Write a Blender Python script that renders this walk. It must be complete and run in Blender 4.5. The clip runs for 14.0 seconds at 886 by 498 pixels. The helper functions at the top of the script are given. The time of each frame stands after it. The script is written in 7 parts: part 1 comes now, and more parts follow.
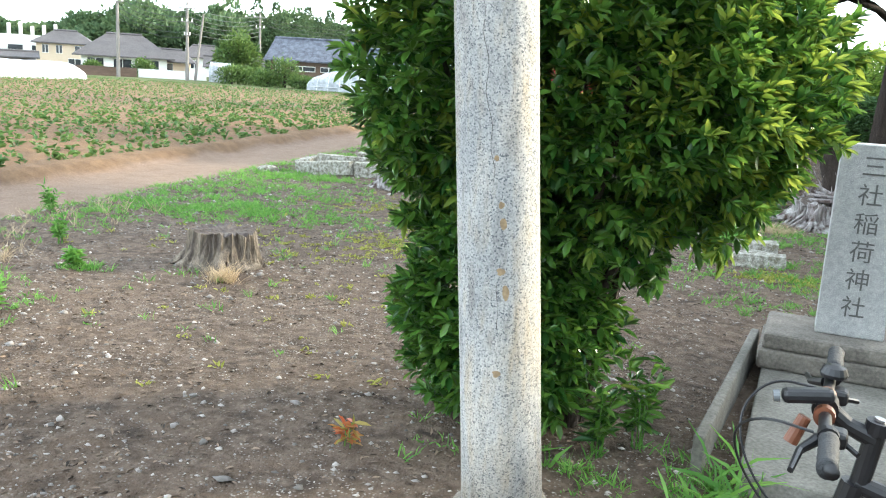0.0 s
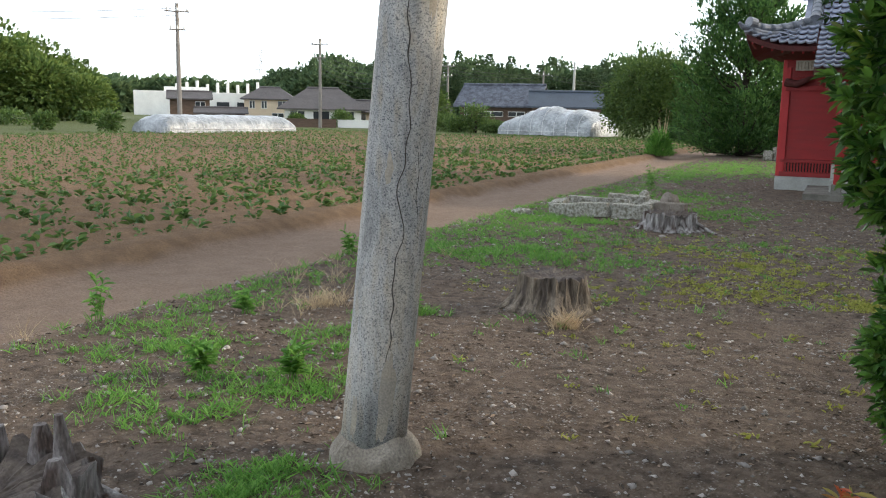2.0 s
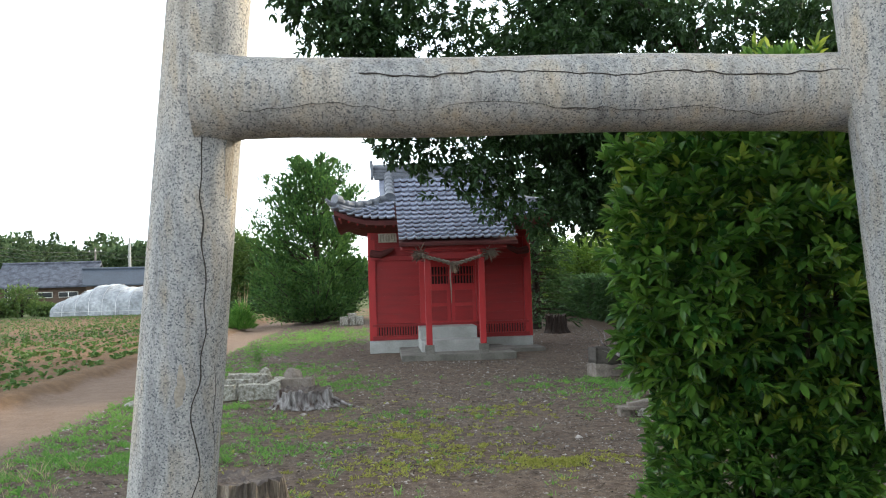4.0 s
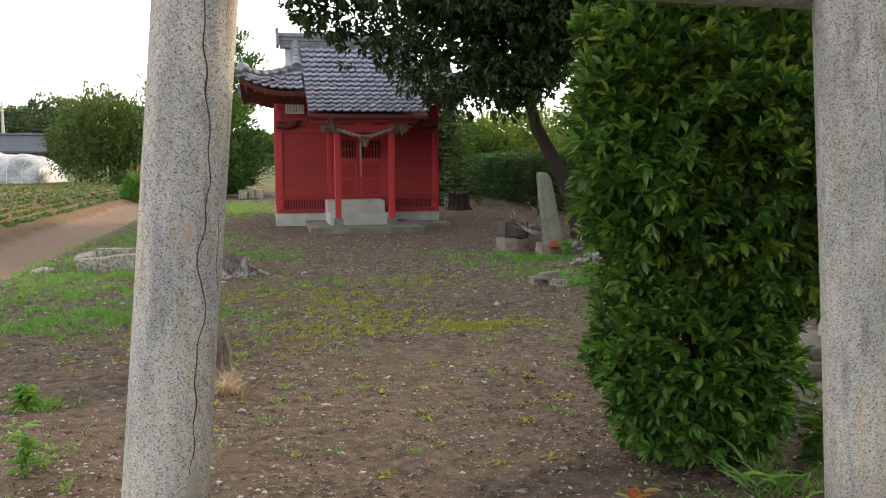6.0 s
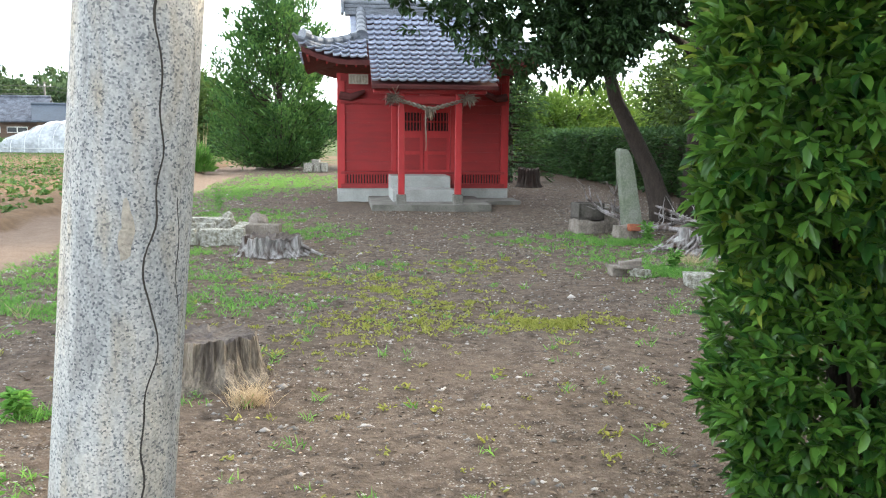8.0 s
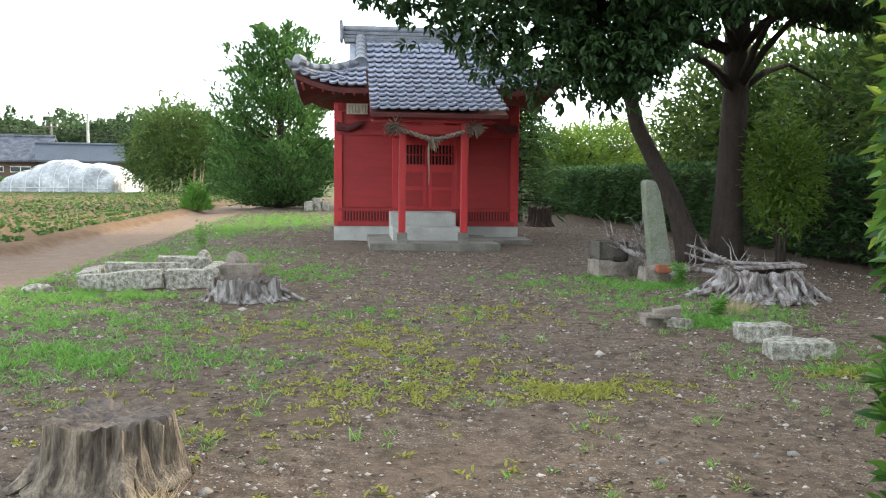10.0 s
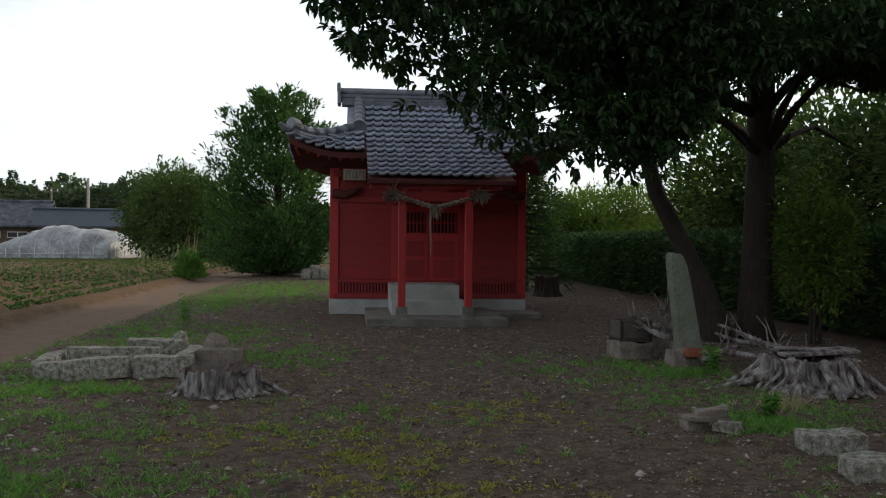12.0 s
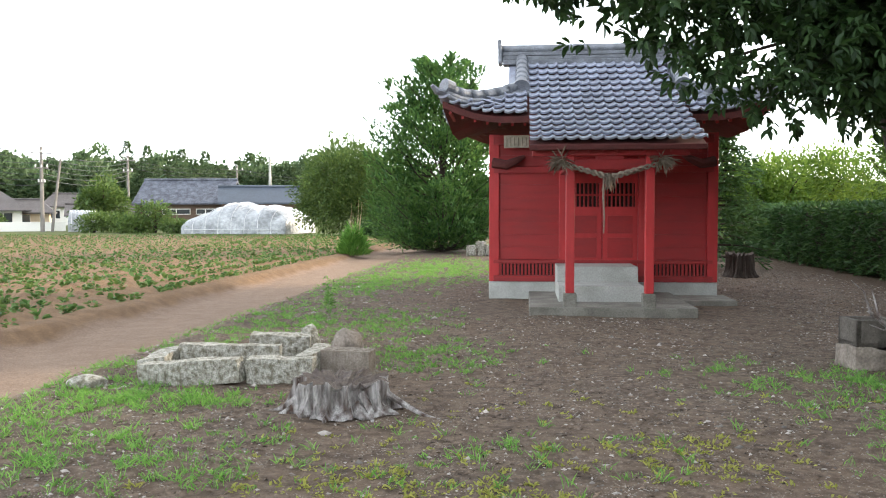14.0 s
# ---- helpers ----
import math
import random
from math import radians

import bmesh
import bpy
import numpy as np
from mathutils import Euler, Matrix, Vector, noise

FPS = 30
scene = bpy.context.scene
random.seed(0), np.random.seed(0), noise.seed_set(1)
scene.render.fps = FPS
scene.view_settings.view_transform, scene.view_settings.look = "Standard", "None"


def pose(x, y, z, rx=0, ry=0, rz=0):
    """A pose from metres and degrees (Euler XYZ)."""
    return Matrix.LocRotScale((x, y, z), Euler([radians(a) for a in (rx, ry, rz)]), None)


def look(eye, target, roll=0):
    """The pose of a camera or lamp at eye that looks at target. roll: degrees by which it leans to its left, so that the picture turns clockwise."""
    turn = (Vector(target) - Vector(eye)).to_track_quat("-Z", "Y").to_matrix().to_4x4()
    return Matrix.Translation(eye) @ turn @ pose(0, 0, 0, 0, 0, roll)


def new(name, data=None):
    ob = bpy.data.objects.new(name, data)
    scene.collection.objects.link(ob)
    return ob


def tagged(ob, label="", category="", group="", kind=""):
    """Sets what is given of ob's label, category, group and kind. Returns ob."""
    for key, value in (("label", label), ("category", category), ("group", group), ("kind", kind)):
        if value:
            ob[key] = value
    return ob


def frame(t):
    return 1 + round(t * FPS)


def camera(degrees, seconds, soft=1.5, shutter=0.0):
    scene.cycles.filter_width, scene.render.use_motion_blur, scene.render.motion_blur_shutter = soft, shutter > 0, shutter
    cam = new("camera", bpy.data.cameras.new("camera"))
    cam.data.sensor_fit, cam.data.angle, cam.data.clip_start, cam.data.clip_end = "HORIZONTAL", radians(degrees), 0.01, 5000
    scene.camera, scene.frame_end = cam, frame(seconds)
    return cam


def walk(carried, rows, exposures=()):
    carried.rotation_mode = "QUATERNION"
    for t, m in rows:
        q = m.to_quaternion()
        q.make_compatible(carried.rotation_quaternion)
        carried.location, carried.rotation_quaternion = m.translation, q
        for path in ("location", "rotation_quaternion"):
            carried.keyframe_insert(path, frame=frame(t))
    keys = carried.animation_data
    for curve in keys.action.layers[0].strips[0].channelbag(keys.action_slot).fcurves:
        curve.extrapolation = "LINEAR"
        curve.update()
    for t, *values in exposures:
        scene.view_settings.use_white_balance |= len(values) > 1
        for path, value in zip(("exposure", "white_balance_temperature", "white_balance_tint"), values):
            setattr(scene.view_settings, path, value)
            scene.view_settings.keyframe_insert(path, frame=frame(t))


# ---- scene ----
cam = camera(55.0, 14.0, soft=1.1)
PATH = [
    (0, (-0.046, 0.001, 1.587), (-0.483, 1.912, 1.19), 3.4),
    (0.5, (-0.318, -0.192, 1.517), (-1.028, 1.652, 1.207), 2.9),
    (1, (-0.595, -0.189, 1.515), (-1.457, 1.595, 1.24), 3.1),
    (1.5, (-0.941, -0.139, 1.536), (-1.895, 1.594, 1.238), 2.2),
    (2, (-1.303, -0.164, 1.509), (-2.134, 1.628, 1.193), 1.1),
    (2.5, (-1.629, -0.054, 1.493), (-2.255, 1.823, 1.205), 0.7),
    (3, (-1.899, 0.129, 1.51), (-2.214, 2.096, 1.328), -0.5),
    (3.5, (-2.141, 0.202, 1.568), (-2.178, 2.201, 1.573), -0.9),
    (3.7, (-2.217, 0.173, 1.589), (-2.172, 2.171, 1.669), -1.3),
    (5.8, (-2.661, -0.005, 1.535), (-2.261, 1.951, 1.411), -0.5),
    (6, (-2.681, 0.012, 1.519), (-2.291, 1.963, 1.308), -0.2),
    (6.5, (-2.703, 0.098, 1.464), (-2.371, 2.036, 1.1), 0.8),
    (7, (-2.55, 0.345, 1.458), (-2.255, 2.284, 1.066), 1.5),
    (7.5, (-2.477, 0.635, 1.439), (-2.202, 2.584, 1.085), 1.4),
    (8, (-2.494, 0.987, 1.496), (-2.261, 2.955, 1.227), 0.5),
    (8.2, (-2.475, 1.108, 1.488), (-2.236, 3.079, 1.244), 0.3),
    (10.3, (-2.244, 2.587, 1.3), (-2.035, 4.572, 1.165), 0.5),
    (10.5, (-2.246, 2.662, 1.292), (-2.052, 4.651, 1.212), 0.1),
    (11, (-2.3, 2.745, 1.323), (-2.138, 4.739, 1.317), 0.2),
    (11.5, (-2.216, 3.046, 1.391), (-2.044, 5.037, 1.47), -0.1),
    (12, (-2.158, 3.534, 1.434), (-1.948, 5.523, 1.411), 0.5),
    (12.5, (-2.028, 4.044, 1.438), (-1.787, 6.027, 1.331), 0.8),
    (13, (-1.982, 4.503, 1.519), (-1.691, 6.475, 1.357), 0.7),
    (13.5, (-2.032, 4.931, 1.484), (-1.771, 6.908, 1.338), 0.1),
    (14, (-1.978, 5.374, 1.474), (-2.172, 7.363, 1.386), -0.1),
]
EXPOSURE = [
    (0, 1.1, 5900, 2), (0.5, 0.58, 5800, 3), (1.0, -0.28, 6000, 5), (1.5, -0.32, 6400, 7), (2.0, -0.22, 6150, 7), (2.5, 0.08, 6150, 5), (3.0, -0.05, 6200, 5), (3.5, 0.18, 6050, 5),
    (6.0, 0.05, 7000, 11), (6.5, 0.64, 6900, 10), (7.0, 0.72, 6500, 8), (7.5, 0.84, 6250, 7), (8.0, 0.9, 6150, 5), (10.3, 0.65, 6300, 5), (10.5, 0.6, 6300, 5), (11.0, -0.55, 6400, 7), (11.5, -1.55, 6300, 6),
    (12.0, -1.42, 6400, 8), (12.5, -0.1, 7100, 11), (13.0, 0.4, 7300, 11), (13.5, 0.5, 7000, 10), (14.0, 0.66, 6450, 8),
]
walk(cam, [(t, look(eye, target, roll)) for t, eye, target, roll in PATH], EXPOSURE)

# ---- world and sun ----
world = bpy.data.worlds.new("world")
scene.world = world
world.use_nodes = True
wn, wl = world.node_tree.nodes, world.node_tree.links
SUN_AZ, SUN_EL = 58.0, 17.0          # degrees clockwise from +y, and above the horizon
bg = wn["Background"]
sky = wn.new("ShaderNodeTexSky")
sky.sky_type = "NISHITA"
sky.sun_disc = False
sky.sun_elevation, sky.sun_rotation = radians(SUN_EL), radians(SUN_AZ)
sky.air_density, sky.dust_density = 1.0, 2.0
wtc = wn.new("ShaderNodeTexCoord")
wmap = wn.new("ShaderNodeMapping")
wmap.inputs["Scale"].default_value = (1.0, 1.0, 3.5)
wnoise = wn.new("ShaderNodeTexNoise")
wnoise.inputs["Scale"].default_value = 1.6
wnoise.inputs["Detail"].default_value = 5
wramp = wn.new("ShaderNodeValToRGB")
wramp.color_ramp.elements[0].position, wramp.color_ramp.elements[0].color = 0.34, (0.35, 0.35, 0.35, 1)
wramp.color_ramp.elements[1].position, wramp.color_ramp.elements[1].color = 0.62, (0.97, 0.97, 0.97, 1)
wmix = wn.new("ShaderNodeMix")
wmix.data_type = "RGBA"
wmix.inputs["B"].default_value = (13.0, 13.4, 14.2, 1)
wl.new(wtc.outputs["Generated"], wmap.inputs["Vector"])
wl.new(wmap.outputs["Vector"], wnoise.inputs["Vector"])
wl.new(wnoise.outputs["Fac"], wramp.inputs["Fac"])
wl.new(wramp.outputs["Color"], wmix.inputs["Factor"])
wl.new(sky.outputs["Color"], wmix.inputs["A"])
# evening haze: the sky is brightest low down and dimmer overhead
wsep, wgrad, whaze = wn.new("ShaderNodeSeparateXYZ"), wn.new("ShaderNodeMapRange"), wn.new("ShaderNodeVectorMath")
wgrad.inputs["From Min"].default_value, wgrad.inputs["From Max"].default_value = 0.05, 0.75
wgrad.inputs["To Min"].default_value, wgrad.inputs["To Max"].default_value = 1.75, 0.72
whaze.operation = "SCALE"
wl.new(wtc.outputs["Generated"], wsep.inputs["Vector"])
wl.new(wsep.outputs["Z"], wgrad.inputs["Value"])
wl.new(wmix.outputs["Result"], whaze.inputs[0])
wl.new(wgrad.outputs["Result"], whaze.inputs["Scale"])
wl.new(whaze.outputs["Vector"], bg.inputs["Color"])
bg.inputs["Strength"].default_value = 0.15
sun = new("sun", bpy.data.lights.new("sun", "SUN"))
sun.data.energy, sun.data.angle, sun.data.color = 4.6, radians(4.0), (1.0, 0.83, 0.62)
a, e = radians(SUN_AZ), radians(SUN_EL)
sun.matrix_world = look((40 * math.sin(a), 40 * math.cos(a), 40 * math.tan(e)), (0, 0, 0))

# ---- helpers of this scene ----
RNG = np.random.default_rng(7)


def mat(name, col, rough=0.8, var=0.25, scale=8.0, bump=0.3, fine=60.0, col2=None, metal=0.0, spread=0.0, island=0.0, coat=0.0, bdist=0.01, stretch=(1, 1, 1), spec=0.5):
    """A surface with colour variation at two scales, a fine bump, and a shade of its own per object or per loose piece."""
    m = bpy.data.materials.new(name)
    m.use_nodes = True
    n, l = m.node_tree.nodes, m.node_tree.links
    b = n["Principled BSDF"]
    b.inputs["Roughness"].default_value = rough
    b.inputs["Metallic"].default_value = metal
    b.inputs["Coat Weight"].default_value = coat
    b.inputs["Specular IOR Level"].default_value = spec
    tc, mp = n.new("ShaderNodeTexCoord"), n.new("ShaderNodeMapping")
    mp.inputs["Scale"].default_value = stretch
    l.new(tc.outputs["Object"], mp.inputs["Vector"])
    n1, n2 = n.new("ShaderNodeTexNoise"), n.new("ShaderNodeTexNoise")
    n1.inputs["Scale"].default_value, n1.inputs["Detail"].default_value = scale, 6
    n2.inputs["Scale"].default_value, n2.inputs["Detail"].default_value = fine, 4
    for t in (n1, n2):
        l.new(mp.outputs["Vector"], t.inputs["Vector"])
    mx = n.new("ShaderNodeMix")
    mx.data_type = "RGBA"
    r = n.new("ShaderNodeMapRange")
    r.inputs["From Min"].default_value, r.inputs["From Max"].default_value = 0.35, 0.65
    l.new(n1.outputs["Fac"], r.inputs["Value"])
    l.new(r.outputs["Result"], mx.inputs["Factor"])
    mx.inputs["A"].default_value = (*col, 1)
    mx.inputs["B"].default_value = (*(col2 or [c * (1 - var) for c in col]), 1)
    hs = n.new("ShaderNodeHueSaturation")
    v = n.new("ShaderNodeMapRange")
    v.inputs["To Min"].default_value, v.inputs["To Max"].default_value = 1 - var * 0.8, 1 + var * 0.8
    v.inputs["From Min"].default_value, v.inputs["From Max"].default_value = 0.3, 0.7
    l.new(n2.outputs["Fac"], v.inputs["Value"])
    last = v.outputs["Result"]
    for amount, node, socket in ((spread, "ShaderNodeObjectInfo", "Random"), (island, "ShaderNodeNewGeometry", "Random Per Island")):
        if amount:
            o = n.new(node)
            q = n.new("ShaderNodeMapRange")
            q.inputs["To Min"].default_value, q.inputs["To Max"].default_value = 1 - amount, 1 + amount
            l.new(o.outputs[socket], q.inputs["Value"])
            k = n.new("ShaderNodeMath")
            k.operation = "MULTIPLY"
            l.new(last, k.inputs[0])
            l.new(q.outputs["Result"], k.inputs[1])
            last = k.outputs["Value"]
    l.new(last, hs.inputs["Value"])
    l.new(mx.outputs["Result"], hs.inputs["Color"])
    l.new(hs.outputs["Color"], b.inputs["Base Color"])
    if bump:
        bp = n.new("ShaderNodeBump")
        bp.inputs["Strength"].default_value, bp.inputs["Distance"].default_value = bump, bdist
        l.new(n2.outputs["Fac"], bp.inputs["Height"])
        l.new(bp.outputs["Normal"], b.inputs["Normal"])
    return m


def leafmat(name, dark, light, trans=0.35, rough=0.45, tint=None):
    """Leaves: each its own shade between two greens, glossy, letting some light through."""
    m = bpy.data.materials.new(name)
    m.use_nodes = True
    n, l = m.node_tree.nodes, m.node_tree.links
    b, out = n["Principled BSDF"], n["Material Output"]
    g, rp = n.new("ShaderNodeNewGeometry"), n.new("ShaderNodeValToRGB")
    rp.color_ramp.elements[0].color, rp.color_ramp.elements[1].color = (*dark, 1), (*light, 1)
    if tint:
        k = rp.color_ramp.elements.new(0.965)
        k.color = (*light, 1)
        rp.color_ramp.elements[-1].color = (*tint, 1)
    l.new(g.outputs["Random Per Island"], rp.inputs["Fac"])
    l.new(rp.outputs["Color"], b.inputs["Base Color"])
    b.inputs["Roughness"].default_value = rough
    b.inputs["Specular IOR Level"].default_value = 0.4
    t, mixer = n.new("ShaderNodeBsdfTranslucent"), n.new("ShaderNodeMixShader")
    br = n.new("ShaderNodeHueSaturation")
    br.inputs["Value"].default_value, br.inputs["Hue"].default_value = 1.7, 0.48
    l.new(rp.outputs["Color"], br.inputs["Color"])
    l.new(br.outputs["Color"], t.inputs["Color"])
    mixer.inputs["Fac"].default_value = trans
    l.new(b.outputs["BSDF"], mixer.inputs[1])
    l.new(t.outputs["BSDF"], mixer.inputs[2])
    l.new(mixer.outputs["Shader"], out.inputs["Surface"])
    return m


def part(name, bm, material, parent=None, label="", smooth=False):
    """Links a bmesh as one mesh object, under a thing or a part."""
    me = bpy.data.meshes.new(name)
    bmesh.ops.recalc_face_normals(bm, faces=bm.faces)
    bm.to_mesh(me)
    bm.free()
    return mesh_part(name, me, material, parent, label, smooth)


def mesh_part(name, me, material, parent=None, label="", smooth=False):
    if not me.materials:
        me.materials.append(material)
    if smooth:
        me.polygons.foreach_set("use_smooth", np.ones(len(me.polygons), bool))
    ob = new(name, me)
    ob.parent = parent
    if label:
        ob["label"] = label
    return ob


def thing(name, x, y, z=0.0, rz=0.0, label="", category="", group="", kind=""):
    """An Empty at the thing's base, that parents its parts."""
    ob = new(name)
    ob.empty_display_size = 0.1
    ob.matrix_basis = pose(x, y, z, 0, 0, rz)
    return tagged(ob, label, category, group, kind)


def box(bm, c, s, rot=(0, 0, 0), bevel=0.0, taper=1.0):
    """A box at centre c with size s, its edges rounded; taper narrows its top."""
    got = bmesh.ops.create_cube(bm, size=1.0)["verts"]
    for v in got:
        if v.co.z > 0:
            v.co.x *= taper
            v.co.y *= taper
    if bevel:
        bmesh.ops.transform(bm, matrix=Matrix.Diagonal((*s, 1)), verts=got)
        edges = {ed for v in got for ed in v.link_edges}
        out = bmesh.ops.bevel(bm, geom=list(edges), offset=bevel, segments=2, affect="EDGES", profile=0.5)
        got = list({v for f in out["faces"] for v in f.verts} | {v for v in got if v.is_valid})
        bmesh.ops.transform(bm, matrix=pose(*c, *rot), verts=got)
    else:
        bmesh.ops.transform(bm, matrix=pose(*c, *rot) @ Matrix.Diagonal((*s, 1)), verts=got)
    return got


def boxes(*rows, bevel=0.0):
    bm = bmesh.new()
    for r in rows:
        box(bm, r[0], r[1], r[2] if len(r) > 2 else (0, 0, 0), bevel)
    return bm


def tube(bm, pts, radii, n=10, caps=True, wobble=0.0, flat=1.0):
    """A round limb along points, with a radius at each."""
    pts = [Vector(p) for p in pts]
    if not hasattr(radii, "__len__"):
        radii = [radii] * len(pts)
    rings, side = [], None
    for i, p in enumerate(pts):
        d = (pts[min(i + 1, len(pts) - 1)] - pts[max(i - 1, 0)]).normalized()
        if side is None:
            side = d.orthogonal().normalized()
        side = (side - d * side.dot(d)).normalized()
        up = d.cross(side)
        ring = []
        for k in range(n):
            w = 2 * math.pi * k / n
            rr = radii[i] * (1 + wobble * noise.noise(Vector((math.cos(w) * 1.7 + p.x * 3, math.sin(w) * 1.7 + p.y * 3, p.z * 2.5))))
            ring.append(bm.verts.new(p + side * math.cos(w) * rr + up * math.sin(w) * rr * flat))
        rings.append(ring)
    for r1, r2 in zip(rings, rings[1:]):
        for k in range(n):
            bm.faces.new((r1[k], r1[(k + 1) % n], r2[(k + 1) % n], r2[k]))
    if caps:
        bm.faces.new(rings[0][::-1])
        bm.faces.new(rings[-1])
    return rings


def lathe(bm, profile, n=24, at=(0, 0, 0)):
    """A turned shape: rows of radius and height."""
    rings = [[bm.verts.new((at[0] + r * math.cos(2 * math.pi * k / n), at[1] + r * math.sin(2 * math.pi * k / n), at[2] + z)) for k in range(n)] for r, z in profile]
    for r1, r2 in zip(rings, rings[1:]):
        for k in range(n):
            bm.faces.new((r1[k], r1[(k + 1) % n], r2[(k + 1) % n], r2[k]))
    bm.faces.new(rings[0][::-1])
    bm.faces.new(rings[-1])


def raw_mesh(name, verts, faces):
    """A mesh from arrays, all faces with the same number of corners."""
    me = bpy.data.meshes.new(name)
    k = faces.shape[1]
    me.vertices.add(len(verts))
    me.vertices.foreach_set("co", np.ascontiguousarray(verts, np.float32).ravel())
    me.loops.add(faces.size)
    me.loops.foreach_set("vertex_index", np.ascontiguousarray(faces, np.int32).ravel())
    me.polygons.add(len(faces))
    me.polygons.foreach_set("loop_start", np.arange(0, faces.size, k, dtype=np.int32))
    me.update(calc_edges=True)
    me.validate()
    return me


def unit(v):
    return v / np.maximum(np.linalg.norm(v, axis=-1, keepdims=True), 1e-9)


def leaves(name, P, D, L, W, fold=0.25, droop=0.15):
    """Many leaves: base P, way D, length L, width W; each two quads folded along its rib."""
    k = len(P)
    D = unit(D)
    S = unit(np.cross(D, unit(RNG.normal(size=(k, 3)) * 0.35 + np.array([0, 0, 1.0]))))
    U = np.cross(S, D)
    L, W = np.broadcast_to(L, k)[:, None], np.broadcast_to(W, k)[:, None]
    tip = P + D * L - U * L * droop
    v = np.stack([P, P + D * L * 0.35 + S * W * 0.5 + U * W * fold, P + D * L * 0.7 + S * W * 0.42 + U * W * fold - U * L * droop * 0.4, tip,
                  P + D * L * 0.7 - S * W * 0.42 + U * W * fold - U * L * droop * 0.4, P + D * L * 0.35 - S * W * 0.5 + U * W * fold], 1).reshape(-1, 3)
    i = np.arange(k)[:, None] * 6
    f = np.concatenate([i + np.array([0, 1, 2, 3]), i + np.array([0, 3, 4, 5])])
    return raw_mesh(name, v, f)


def thin_blades(name, P, D, L, W, droop=0.25):
    """Grass blades: base P, way D, length L, width W; narrow strips that bend over towards their tips."""
    k = len(P)
    D = unit(D)
    S = unit(np.cross(D, unit(RNG.normal(size=(k, 3)))))
    L, W = np.broadcast_to(L, k)[:, None], np.broadcast_to(W, k)[:, None]
    down = unit(D * np.array([1, 1, 0])) * 0.8 - np.array([0, 0, 0.6])
    rows = []
    for u, w in ((0, 0.7), (0.5, 1.0), (1.0, 0.12)):
        c = P + D * L * u + down * L * droop * u * u
        rows += [c - S * W * w * 0.5, c + S * W * w * 0.5]
    i = np.arange(k)[:, None] * 6
    return raw_mesh(name, np.stack(rows, 1).reshape(-1, 3), np.concatenate([i + np.array([0, 1, 3, 2]), i + np.array([2, 3, 5, 4])]))


def rosettes(C, N, per, spread, L, W):
    """Leaves round shoot tips C that point along N: arrays for leaves()."""
    k = len(C)
    N = unit(N)
    A = unit(np.cross(N, unit(RNG.normal(size=(k, 3)))))
    B = np.cross(N, A)
    w = (np.arange(per)[None, :] * 2.4 + RNG.uniform(0, 6.3, (k, 1)) + RNG.normal(0, 0.25, (k, per)))[..., None]
    tilt = np.broadcast_to(np.linspace(spread, 0.25, per)[None, :, None], (k, per, 1)) + RNG.normal(0, 0.15, (k, per, 1))
    D = N[:, None] * np.cos(tilt) + (A[:, None] * np.cos(w) + B[:, None] * np.sin(w)) * np.sin(tilt)
    back = np.linspace(0.5, 0.0, per)[None, :, None] * L
    P = C[:, None] - N[:, None] * back
    ll = L * RNG.uniform(0.65, 1.15, (k, per))
    return P.reshape(-1, 3), D.reshape(-1, 3), ll.ravel(), (ll * W / L).ravel()


def shell(center, radii, k, inner=0.75, low=-1.0, high=1.0, lump=0.18, seed=0):
    """k places in the outer layer of a lumpy ellipsoid, and the ways outward."""
    d = unit(RNG.normal(size=(k * 3, 3)))
    d = d[(d[:, 2] > low) & (d[:, 2] < high)][:k]
    r = RNG.uniform(inner, 1.0, (len(d), 1)) ** 0.6
    bumps = np.array([noise.noise(Vector((*(x * 2.3 + seed * 7.1),))) + 0.5 * noise.noise(Vector((*(x * 5.1 + seed * 3.3),))) for x in d])[:, None]
    p = np.array(center) + d * np.array(radii) * (r + lump * bumps)
    return p, unit(d / np.array(radii))


